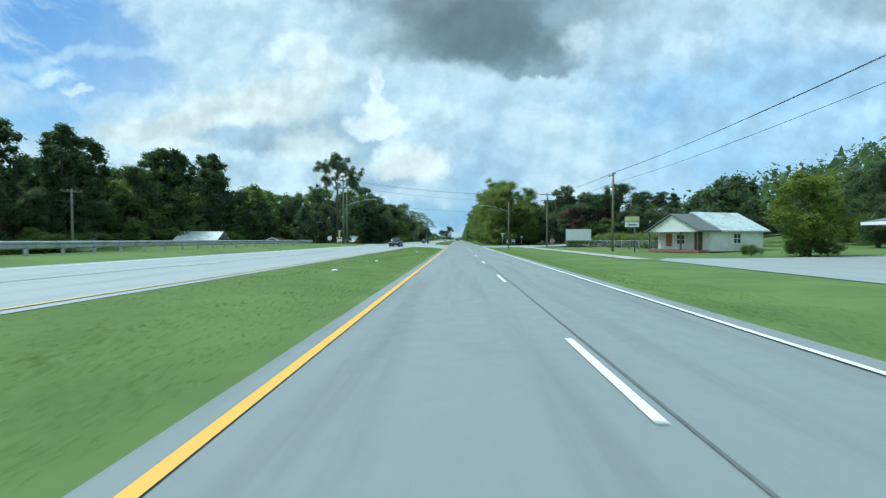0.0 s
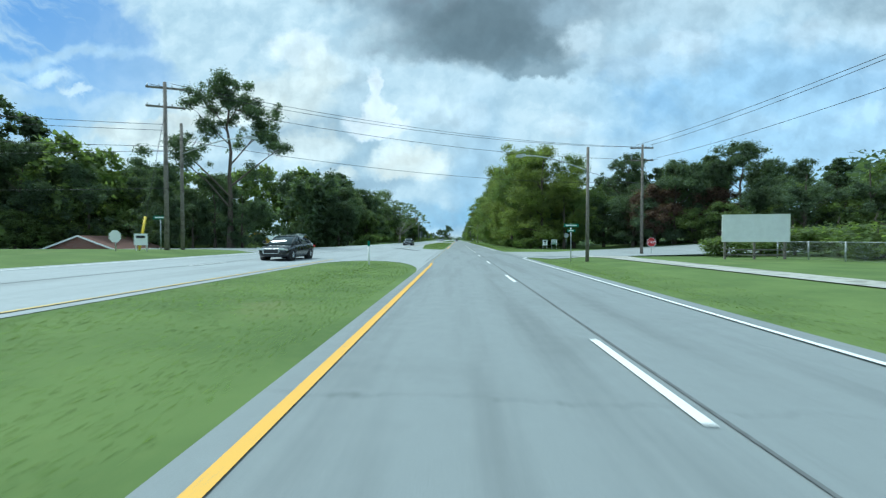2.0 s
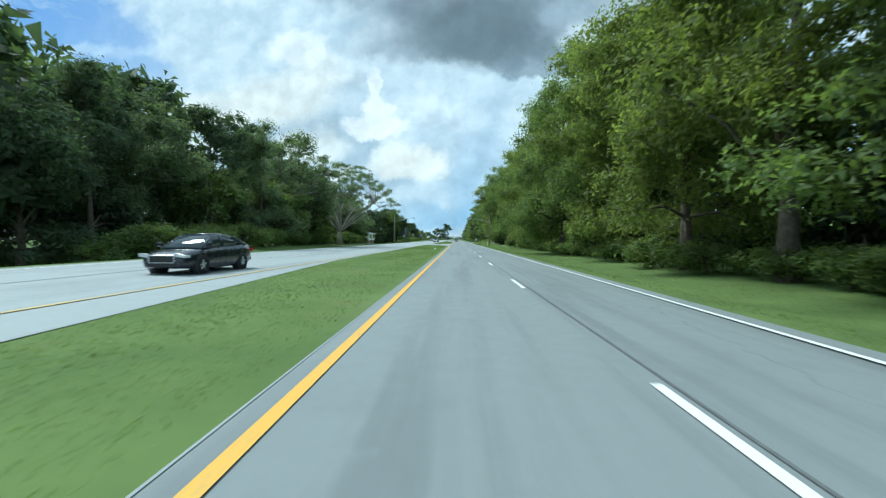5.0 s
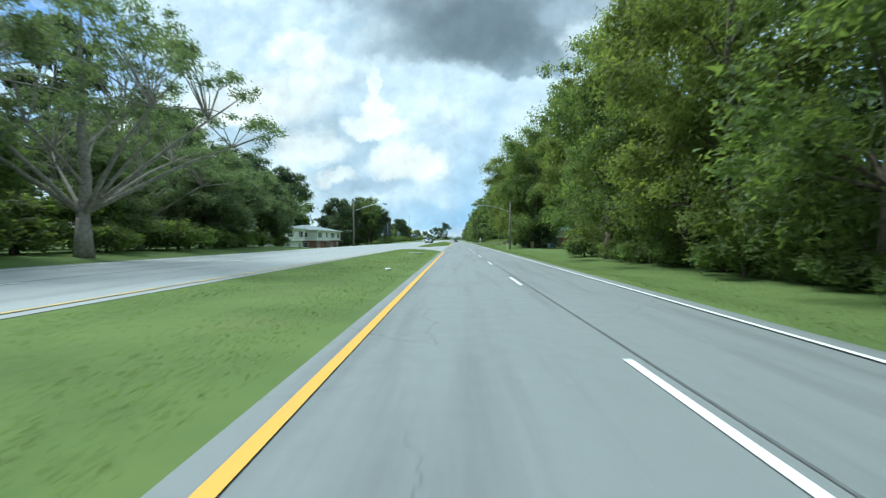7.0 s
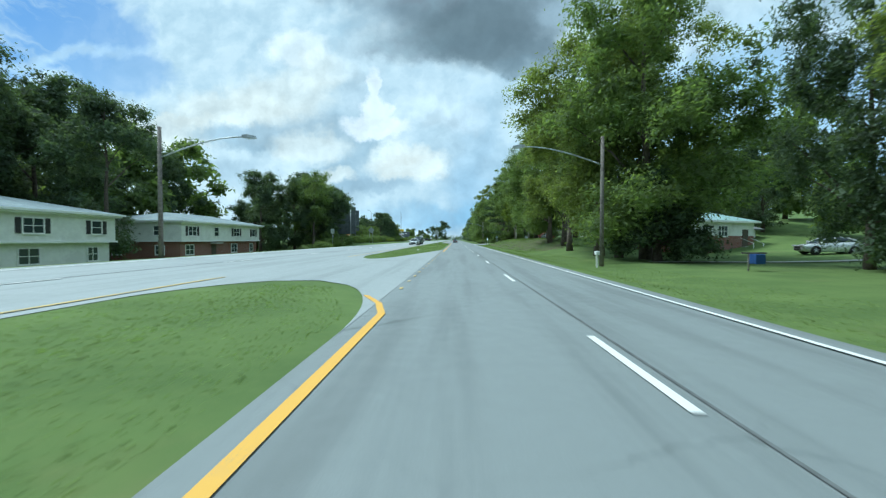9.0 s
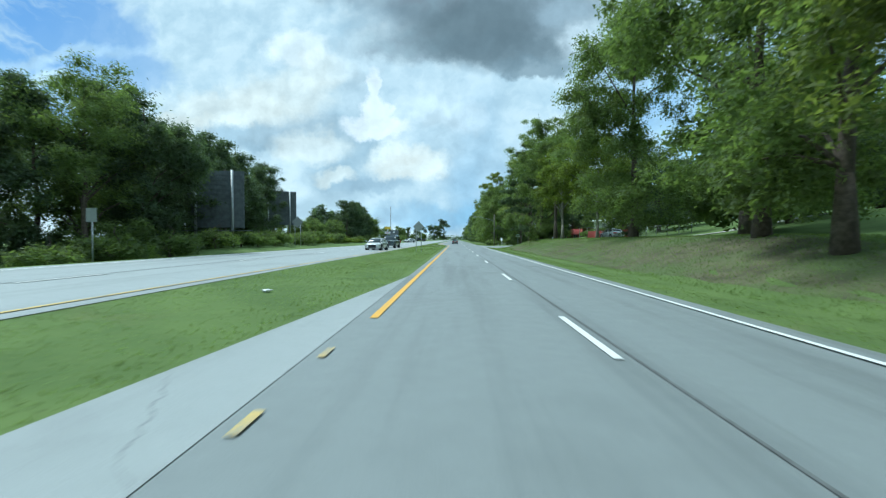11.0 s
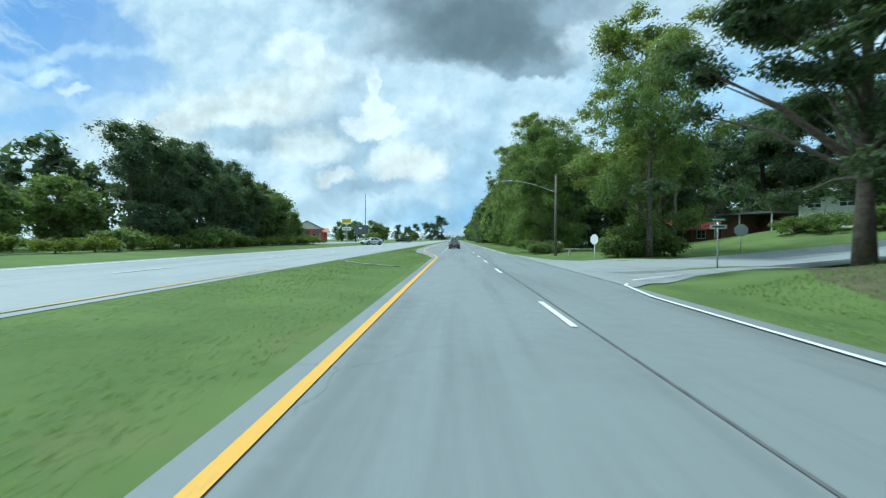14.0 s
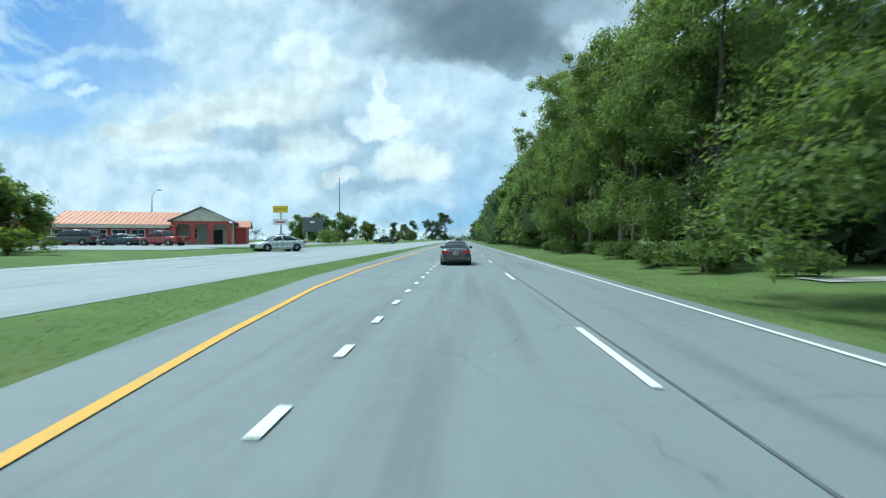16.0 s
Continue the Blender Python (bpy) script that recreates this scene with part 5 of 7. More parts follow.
def yellow_house():
    ob = thing("house", -36.2, 134.1, "yellow gabled building with pale metal roof and white trim", "house", turn=-5, z=-1.55)
    # local -y looks towards the road and the viewer
    # shade under the porch roof is put into this wall's dark colour
    part("wall", siding(B(), -6.2, 0.4, 0.8, 10, 0, 2.3), DARK_WALL, ob)
    gable_wall(ob, "gable", [(-7.0, 2.35), (1.0, 2.35), (-3.0, 4.7)], "y", -0.05, 0.1, YELLOW_WALL)
    gable_roof(ob, -6.8, 0.8, 0.0, 9.5, 2.5, 4.75, "y", ROOF_METAL, 0.5, ribs=12)
    b = B()
    box(b, -7.3, 1.3, -0.5, 0.0, 2.2, 2.36)
    part("porch_beam", b, TRIM, ob)
    for x in (-6.6, 1.1):
        part("porch_post", box(B(), x - 0.1, x + 0.1, -0.25, -0.05, -0.3, 2.2), YELLOW_WALL, ob)
    # annex wall painted dark for the shade below its eave
    part("annex_wall", siding(B(), 0.9, 4.0, 2.2, 9, 0, 2.3), DARK_WALL, ob)
    gable_wall(ob, "annex_gable", [(1.9, 2.3), (9.3, 2.3), (5.6, 4.1)], "x", 4.02, 4.12, YELLOW_WALL)
    gable_roof(ob, 1.0, 4.1, 2.1, 9.1, 2.45, 4.15, "x", ROOF_METAL, 0.45, ribs=10)
    part("chimney", box(B(), -7.9, -7.3, 3, 3.6, 0, 5.3, 0.03), CONCRETE, ob)
    window_part(ob, "-y", -4.6, 0.9, 1.2, 1.0, 0.78)
    door_part(ob, "-y", -1.6, 0, 1.0, 2.0, 0.78, DARK_WALL)
    shed = thing("shed", -41.5, 134.5, "small pale shed with teal metal roof", "shed", turn=25, z=-1.2)
    part("wall", siding(B(), -2.2, 2.2, -1.6, 1.6, 0, 1.9), WHITE_WALL, shed)
    gable_roof(shed, -2.3, 2.3, -1.7, 1.7, 1.95, 2.9, "x", ROOF_TEAL, 0.35, ribs=8)
    door_part(shed, "-y", 0.6, 0, 0.9, 1.8, -1.62, DARK_WALL)
    shed = thing("shed", -46.5, 133.5, "small low pale shed with teal roof", "shed", turn=-30, z=-1.2)
    part("wall", siding(B(), -1.8, 1.8, -1.3, 1.3, 0, 1.6), WHITE_WALL, shed)
    gable_roof(shed, -1.9, 1.9, -1.4, 1.4, 1.65, 2.2, "x", ROOF_TEAL, 0.3)
    door_part(shed, "-y", 0.4, 0, 0.8, 1.5, -1.32, DARK_WALL)


def apartment_block(x, y, length, lower, label):
    ob = thing("apartment_building", x, y, label, "apartment building", "two-storey apartment blocks", z=-0.75)
    ob.scale = (1, 1, 0.8)
    # local: front at x = 0 towards the road, runs along +y
    part("lower_wall", box(B(), -9.6, -0.35, 0.25, length - 0.25, 0, 2.55), lower, ob)
    part("upper_wall", siding(B(), -10, 0, 0, length, 2.75, 5.35), BEIGE_WALL, ob)
    b = B()
    box(b, -10.1, 0.12, -0.12, length + 0.12, 2.55, 2.75)
    part("storey_band", b, TRIM, ob)
    hip_roof(ob, -10, 0, 0, length, 5.5, 7.0, ROOF_SLATE, 0.55, label="low grey shingle hip roof")
    part("soffit", box(B(), -10.4, 0.4, -0.4, length + 0.4, 5.15, 5.29), TRIM, ob)
    k = int(length // 4.6)
    for i in range(k):
        u = 2.0 + (length - 4.0) * i / (k - 1)
        w = 1.5 if i % 2 == 0 else 0.95
        window_part(ob, "+x", u, 3.45, w, 1.25, 0.02, shutters=i % 3 != 1, bars=2 if w > 1 else 1)
        if i % 3 == 1:
            door_part(ob, "+x", u, 0.1, 1.0, 2.0, -0.35, DARK_WALL)
            part("door_hood", box(B(), -0.35, 0.5, u - 0.8, u + 0.8, 2.25, 2.36), TRIM, ob)
        else:
            window_part(ob, "+x", u, 0.75, w, 1.3, -0.34, bars=2)
    for u in (-7.5, -2.6):
        window_part(ob, "-y", u, 3.5, 0.95, 1.2, -0.02, bars=1)
        window_part(ob, "-y", u, 0.8, 0.95, 1.2, 0.24, bars=1)
    return ob


def brick_house():
    ob = thing("house", 28.4, 264, "brick house with white trim and pale green roof", "house", turn=28)
    part("lower_wall", box(B(), -5, 5, 0, 7, -0.3, 1.5), BRICK, ob)
    part("upper_wall", siding(B(), -5, 5, 0, 7, 1.5, 2.9), WHITE_WALL, ob)
    hip_roof(ob, -5, 5, 0, 7, 3.1, 4.3, ROOF_TEAL, 0.5)
    for u in (-3.2, -0.6):
        window_part(ob, "-y", u, 1.5, 1.5, 1.0, -0.02, bars=3)
    part("carport_wall", siding(B(), 5.1, 9, 2, 7, -0.3, 2.2), WHITE_WALL, ob)
    gable_roof(ob, 5.2, 9.2, 1.6, 7.2, 2.3, 3.2, "x", ROOF_GREY, 0.3)
    door_part(ob, "-y", 3.4, 0.2, 1.0, 2.0, 0.0, DARK_WALL)
    steps = B()
    for i in range(4):
        box(steps, 2.6, 4.2, -1.4 + i * 0.32, 0 - 0.005, -0.3 + i * 0.17, -0.13 + i * 0.17)
    part("steps", steps, CONCRETE, ob)
    for s in (2.5, 4.3):
        rail = B()
        tube(rail, (s, -1.4, 0.7), (s, 0, 1.3), 0.04), tube(rail, (s, -1.4, -0.3), (s, -1.4, 0.7), 0.04)
        part("handrail", rail, TRIM, ob)


def bank_houses():
    ob = thing("house", 46.5, 338, "small pale blue house with white porch on the bank", "house", z=4.1, turn=0)
    part("wall", siding(B(), 0, 8, -3, 3, 0, 3.2), TEAL_WALL, ob)
    hip_roof(ob, 0, 8, -3, 3, 3.35, 5.2, ROOF_GREY, 0.4)
    window_part(ob, "-x", -1.2, 1.2, 1.0, 1.3, -0.02)
    window_part(ob, "-y", 1.6, 1.2, 1.0, 1.3, -3.02)
    part("porch_floor", box(B(), 1.5, 7.5, -5.4, -3.05, -0.2, 0.4), TRIM, ob)
    for x in (1.7, 7.3):
        part("porch_post", box(B(), x - 0.08, x + 0.08, -5.3, -5.14, 0.4, 2.6), TRIM, ob)
    ob = thing("house", 41.9, 361, "long low white building with a pale roof and sign", "house", turn=15.5, z=3.9)
    # dark wall colour stands for the shade under the wide overhang
    part("wall", siding(B(), 1.6, 9, 0.3, 21, -1.6, 2.3), DARK_WALL, ob)
    part("end_wall", siding(B(), 0, 1.59, 15.0, 21, -1.6, 2.3), WHITE_WALL, ob)
    for u in (16.4, 19.4):
        window_part(ob, "-x", u, 0.9, 1.3, 0.8, -0.02, bars=2)
    for u in (0.4, 6.2, 12.0):
        part("porch_post", box(B(), -0.1, 0.1, u - 0.1, u + 0.1, -1.6, 2.29), TRIM, ob)
    hip_roof(ob, -0.6, 9, -0.6, 21.6, 2.5, 3.3, ROOF_METAL, 0.8)
    for u in (3, 8.5):
        window_part(ob, "-x", u, 0.9, 1.6, 1.1, 1.58, bars=2)
    door_part(ob, "-x", 13, 0, 1.1, 2.1, 1.58, TRIM)
    for u in (3, 6):
        window_part(ob, "-y", u, 0.9, 1.2, 1.1, 0.28)
    b = B()
    box(b, -1.55, -1.45, 4, 8, 1.5, 2.5)
    board = part("sign_board", b, WHITE_SIGN, ob, "white sign board with red and black bars")
    part("lettering", box(B(), -1.56, -1.553, 4.9, 7.7, 1.75, 2.1), INK, board)
    part("lettering", box(B(), -1.56, -1.553, 4.2, 4.7, 1.7, 2.3), RED_SIGN, board)
    wall = thing("retaining_wall", 24.5, 327, "low red painted block wall above the bank", "wall", z=2.1)
    for i in range(12):
        part("wall_block_course", box(B(), -0.12, 0.12, i * 1.6, i * 1.6 + 1.585, -0.5, 0.9 + 0.02 * (i % 2)), RED_WALL, wall)
    ob = thing("carport", 40.9, 399, "brown open carport with flat pale roof", "carport", turn=-70, z=1.2)
    part("roof", box(B(), -0.5, 8, -4.2, 1, 3.7, 3.95), ROOF_GREY, ob)
    part("wall", box(B(), 0, 3.2, -3, 0.6, -0.5, 3.69), material("brown_timber", (0.20, 0.11, 0.07), 0.8, vary=0.25, scale=5), ob)
    part("back_wall", box(B(), 3.21, 7.6, 0.4, 0.6, -0.5, 3.69), BRICK, ob)
    for x in (-0.3, 3.4, 7.7):
        part("post", box(B(), x - 0.07, x + 0.07, -3.9, -3.76, -0.8, 3.7), TRIM, ob)
    ob = thing("house", 32.4, 408, "low dark brick house with red metal roof", "house", turn=-60, z=0.9)
    part("wall", box(B(), 0, 10, 0, 7, -0.3, 2.3), BRICK, ob)
    gable_roof(ob, 0, 10, 0, 7, 2.35, 3.8, "x", ROOF_RED, 0.7, ribs=24)
    window_part(ob, "-y", 4, 0.9, 1.5, 1.1, -0.01)
    window_part(ob, "-y", 8.6, 0.9, 1.2, 1.1, -0.01)
    door_part(ob, "-y", 6.5, 0, 1.0, 2.0, -0.01, DARK_WALL)


def rail_houses():
    """Roofs beyond the guard rail, on lower ground."""
    ob = thing("house", -39.5, 94, "brown brick house with white-trimmed gable roof", "house", "houses below the rail", turn=8, z=-1.9)
    part("wall", box(B(), -3.3, 3.3, 0, 9, 0, 2.4), BRICK, ob)
    gable_wall(ob, "gable", [(-3.4, 2.35), (3.4, 2.35), (0, 3.7)], "y", -0.12, 0.0, BRICK)
    roof = gable_roof(ob, -3.3, 3.3, 0, 9, 2.4, 3.72, "y", material("brown_shingles", (0.20, 0.11, 0.085), 0.9, vary=0.2, scale=5), 0.4)
    for s in (-1, 1):
        part("barge_board", prism(B(), [(s * 3.75, 2.2), (0, 3.72), (0, 3.9), (s * 3.75, 2.38)], "y", -0.47, -0.41), TRIM, roof)
    for x, y, turn, mat, wall, w, label in ((-49, 84, 10, ROOF_METAL, WHITE_WALL, 7, "low house with pale metal roof below the rail"),
                                            (-66, 72, 0, ROOF_GREY, CREAM_WALL, 14, "long low house with grey roof below the rail"),
                                            ):
        ob = thing("house", x, y, label, "house", "houses below the rail", turn=turn, z=lz(x, y) - 1.5)
        part("wall", siding(B(), -w / 2, w / 2, -3, 3, 0, 2.2), wall, ob)
        gable_roof(ob, -w / 2, w / 2, -3, 3, 2.25, 3.7, "x", mat, 0.4)
        window_part(ob, "-y", -1.5, 0.9, 1.1, 1.0, -3.02)
        door_part(ob, "-y", 1.5, 0, 0.9, 1.9, -3.02, DARK_WALL)


def restaurant():
    ob = thing("restaurant", -40.4, 440, "red restaurant with orange metal roof and gabled portico", "restaurant", z=0.75, turn=22)
    part("wall", box(B(), -23, 0, 0, 13, 0, 2.7), RED_WALL, ob)
    bm = B()
    prism(bm, [(-0.9, 2.7), (5, 4.7), (13.4, 4.7), (13.4, 4.85), (5, 4.85), (-0.9, 2.85)], "x", -14.2, 0.4)
    roof = part("roof", bm, ROOF_ORANGE, ob)
    rb = B()
    for i in range(25):
        x = -14.1 + i * 0.6
        prism(rb, [(-0.9, 2.85), (5, 4.85), (5, 4.9), (-0.9, 2.9)], "x", x, x + 0.05)
    part("roof_ribs", rb, ROOF_ORANGE, roof)
    part("parapet", box(B(), -23.2, -14.25, -0.15, 13, 2.75, 3.4), RED_WALL, ob)
    part("awning", box(B(), -14, -0.3, -1.0, -0.91, 2.35, 2.8), CREAM_WALL, ob)
    for i in range(6):
        window_part(ob, "-y", -13 + i * 2.2, 0.9, 1.5, 1.2, -0.005, bars=2)
    door_part(ob, "-y", -17, 0, 1.2, 2.1, -0.005, WHITE_SIGN)
    # portico
    gable_wall(ob, "gable", [(0.2, 3.35), (7.6, 3.35), (3.9, 5.2)], "y", -2.1, -1.9, CREAM_WALL)
    part("portico_wall", box(B(), 0.1, 7.5, 1.8, 6, 0, 3.3), CREAM_WALL, ob)
    part("side_wall", box(B(), 7.6, 9.2, 3.5, 9, 0, 2.6), RED_WALL, ob)
    gable_roof(ob, 7.4, 9.5, 3.2, 9.2, 2.65, 3.6, "x", ROOF_ORANGE, 0.3)
    gable_roof(ob, 0.2, 7.6, -2.1, 6, 3.4, 5.25, "y", ROOF_GREY, 0.4)
    for i in range(4):
        x = 0.45 + i * 2.3
        part("column", box(B(), x - 0.27, x + 0.27, -2.05, -1.5, 0, 2.5, 0.02), RED_WALL, ob)
    for i in range(3):
        c, r = 0.45 + 2.3 * (i + 0.5), 0.9
        pts = [(c - 1.15, 3.4), (c - 1.15, 2.5)] + [(c - r * math.cos(a), 2.5 + r * 0.6 * math.sin(a)) for a in (math.pi * k / 10 for k in range(11))] + [(c + 1.15, 2.5), (c + 1.15, 3.4)]
        part("arch", prism(B(), pts, "y", -2.0, -1.7), RED_WALL, ob)
    window_part(ob, "-y", 2.2, 1.0, 1.0, 1.3, 1.795, bars=1)
    door_part(ob, "-y", 5.3, 0, 1.6, 2.2, 1.795, WINDOW)


white_workshop()
neighbour_house()
yellow_house()
apartment_block(-29.3, 233.5, 20.2, BEIGE_WALL, "beige two-storey apartment block with black shutters and hip roof")
apartment_block(-30.3, 264.5, 19.3, BRICK, "apartment block with red brick below and beige siding above")
brick_house()
bank_houses()
rail_houses()
restaurant()


# ---------------------------------------------------------------- poles, lamps, wires, signs
def utility_pole(x, y, top, label, arms=1, arm_turn=0.0, transformer=False):
    ob = thing("utility_pole", x, y, label, "utility pole", "wooden utility poles", turn=arm_turn)
    h = top - lz(x, y)
    part("pole", tube(B(), (0, 0, -0.5), (0, 0, h), 0.17, 0.11, 12), WOOD_POLE, ob)
    for i in range(arms):
        z = h - 0.35 - 1.3 * i
        arm = part("crossarm", box(B(), -1.2, 1.2, 0.10, 0.22, z - 0.06, z + 0.06), WOOD_POLE, ob)
        for s in (-1.1, -0.4, 0.4, 1.1):
            part("insulator", tube(B(), (s, 0.16, z + 0.06), (s, 0.16, z + 0.24), 0.045, 0.03, 8), METAL, arm)
    if transformer:
        part("transformer", tube(B(), (0.42, 0, h - 2.9), (0.42, 0, h - 2.0), 0.22, 0.22, 14), METAL, ob, "grey drum transformer")
    return ob


def street_lamp(x, y, top, reach, label, wood=True, drop=1.75):
    """reach: how far the arm goes, + towards +x."""
    ob = thing("street_lamp", x, y, label, "street lamp", "street lamps on arms")
    h = top - lz(x, y)
    part("pole", tube(B(), (0, 0, -0.5), (0, 0, h), 0.14, 0.10, 12), WOOD_POLE if wood else METAL, ob)
    arm, p = B(), Vector((0, 0, h - drop))
    for i in range(1, 9):
        s = i / 8
        q = Vector((reach * s, 0, h - drop + 1.15 * math.sin(s * math.pi / 2)))
        tube(arm, p, q, 0.045, 0.04, 8, caps=i in (1, 8))
        p = q
    part("arm", arm, METAL, ob)
    sgn = 1 if reach > 0 else -1
    head = B()
    prism(head, [(p.x, p.z - 0.05), (p.x + sgn * 0.75, p.z - 0.08), (p.x + sgn * 0.7, p.z + 0.04), (p.x + sgn * 0.3, p.z + 0.12), (p.x, p.z + 0.09)], "y", -0.14, 0.14)
    lamp = part("lamp_head", head, METAL, ob)
    part("lens", box(B(), min(p.x + sgn * 0.25, p.x + sgn * 0.65), max(p.x + sgn * 0.25, p.x + sgn * 0.65), -0.1, 0.1, p.z - 0.12, p.z - 0.075), LAMP_GLASS, lamp)
    return ob


def wire(points, sag, label, name="overhead_wire"):
    curve = bpy.data.curves.new(name, "CURVE")
    curve.dimensions, curve.bevel_depth, curve.bevel_resolution = "3D", 0.016, 1
    for p, q in zip(points, points[1:]):
        sp = curve.splines.new("POLY")
        sp.points.add(16)
        for i in range(17):
            s = i / 16
            v = Vector(p).lerp(Vector(q), s)
            sp.points[i].co = (v.x, v.y, v.z - sag * 4 * s * (1 - s), 1)
    curve.materials.append(WIRE)
    tmp = new(name, curve)
    me = bpy.data.meshes.new_from_object(tmp.evaluated_get(bpy.context.evaluated_depsgraph_get()))
    bpy.data.objects.remove(tmp)
    tagged(new(name, me), label, "power line", "overhead wires")


utility_pole(20.6, 58.7, 10.3, "weathered wooden utility pole with transformer", 1, 90, True)
utility_pole(19.6, 96.6, 11.6, "weathered wooden utility pole with two crossarms", 2, 0)
utility_pole(-20.2, 79, 12.4, "tall weathered wooden pole with crossarms by the junction", 2, 20)
utility_pole(-52, 58.5, 8.4, "thin wooden utility pole beyond the rail", 1, 60)
utility_pole(-25.1, 231.8, 5.7, "short thin wooden pole before apartments", 0)
utility_pole(-25.4, 311.6, 9.2, "thin pale pole at the tree edge", 0)
utility_pole(-36.6, 512, 20.2, "very tall bare mast pole beyond the car park", 0)
utility_pole(20, 10, 10.6, "weathered wooden utility pole beside the lot", 1, 90)
street_lamp(9.7, 82.2, 8.4, -4.6, "wooden pole with a long lamp arm over the lane")
street_lamp(9.0, 244.2, 7.9, -4.8, "wooden pole with curved lamp arm by the lawn")
street_lamp(-16.9, 241.3, 7.95, 4.8, "wooden lamp pole with arm over the oncoming lane")
street_lamp(9.8, 377, 7.9, -4.6, "wooden lamp pole at the far side of the side road")
street_lamp(18.4, 371, 6.6, -2.6, "small lamp pole along the side road", drop=0.9)
street_lamp(-19.9, 80.3, 9.9, 4.8, "wooden pole with a lamp arm over the crossover", drop=2.2)
street_lamp(-36.4, 406.5, 13.4, -1.0, "tall twin-headed car park light pole", wood=False, drop=0.4)
street_lamp(-52, 452, 9.0, 1.0, "car park light pole behind the restaurant", wood=False, drop=0.3)
for dxy, z in ((-1.1, 11.5), (0.4, 11.5), (1.1, 10.2)):
    wire([(20.0 + dxy, 96.5, z), (20.5, 58.7 + dxy, z - 1.3), (20, 10 + dxy, z - 1.0), (20, -45, z - 1)], 0.5, "thin black power line strung between poles")
for dx_, z in ((-1.1, 12.9), (0.4, 12.9), (1.1, 11.6), (0, 9.2)):
    wire([(-20.2 + dx_, 79, z - 0.6), (20.0 + dx_, 96.5, z - 1.6)], 1.0, "power line crossing high over the junction")
for z in (8.3, 7.9, 6.8, 3.9):
    wire([(-110, 30, z + 1), (-52, 58.5, z), (-20.2, 79, z + 1.2)], 0.5, "power line beyond the guard rail")
wire([(-52, 58.5, 4.0), (-20.6, 80.4, 8.0)], 0.3, "power line beyond the guard rail")
wire([(9.7, 82.2, 6.6), (20, 96.4, 7.4)], 0.2, "low cable between lamp and pole")


def guy_wire(x, y, z, ax, ay):
    """A stay from a pole to the ground, with a yellow sleeve over its foot."""
    ob = thing("guy_wire", ax, ay, "steel guy wire with a yellow plastic sleeve", "guy wire")
    top = Vector((x - ax, y - ay, z - lz(ax, ay)))
    part("cable", tube(B(), (0, 0, -0.1), top, 0.015, 0.015, 6), WIRE, ob)
    part("sleeve", tube(B(), top * 0.01, top * (2.3 / top.length), 0.075, 0.075, 10), YELLOW_SIGN, ob, "yellow plastic sleeve")


guy_wire(-20.2, 79, 10.5, -20.5, 76.7)


def guard_rail():
    ob = thing("guard_rail", -20.2, 0, "galvanised steel guard rail along the far verge", "guard rail", z=0)
    sec = [(0, 0.30), (0.06, 0.36), (0.06, 0.42), (0.0, 0.47), (0.0, 0.53), (0.06, 0.58), (0.06, 0.64), (0, 0.70), (-0.012, 0.70), (-0.012, 0.30)]
    for k in range(11):
        y0, y1 = -26 + 8.0 * k, -26 + 8.0 * (k + 1) - 0.02
        b = B()
        prism(b, [(p[0], p[1] + lz(-20.2, 30) - 0.02) for p in sec], "y", y0, y1)
        part("rail", b, METAL, ob)
    for k in range(44):
        y = -25.5 + 2.0 * k
        part("post", box(B(), -0.16, -0.015, y - 0.05, y + 0.05, 0.0, lz(-20.2, 30) + 0.66), METAL, ob)


guard_rail()


def post_sign(name, x, y, boards, label, height, posts=(0.0,), mat=METAL, turn=0.0, r=0.035, group="", lean=0.0):
    """boards: (outline, z, face material, thickness, letters) with outlines in x and z round (0, z)."""
    ob = thing(name, x, y, label, "sign", group, turn=turn)
    for px in posts:
        part("post", tube(B(), (px, 0.04, -0.3), (px + lean, 0.04, height), r, r, 8), mat, ob)
    for outline, z, face, letters in boards:
        b = part("board", prism(B(), [(u, z + v) for u, v in outline], "y", -0.012, 0.0), face, ob)
        for u0, u1, v0, v1, m in letters:
            part("lettering", box(B(), u0, u1, -0.017, -0.0125, z + v0, z + v1), m, b)
    return ob


def rect(w, h):
    return [(-w / 2, -h / 2), (w / 2, -h / 2), (w / 2, h / 2), (-w / 2, h / 2)]


def oct_outline(r):
    return [(r * math.cos(math.pi / 8 + math.pi / 4 * i), r * math.sin(math.pi / 8 + math.pi / 4 * i)) for i in range(8)]


def text_on(parent, words, x, y, z, size, mat):
    curve = bpy.data.curves.new("lettering", "FONT")
    curve.body, curve.size, curve.align_x, curve.align_y, curve.extrude = words, size, "CENTER", "CENTER", 0.003
    tmp = new("lettering", curve)
    me = bpy.data.meshes.new_from_object(tmp.evaluated_get(bpy.context.evaluated_depsgraph_get()))
    bpy.data.objects.remove(tmp)
    me.materials.clear()
    me.materials.append(mat)
    ob = new("lettering", me)
    ob.matrix_world = pose(x, y, z, 90, 0, 0)
    ob.parent = parent
    return ob


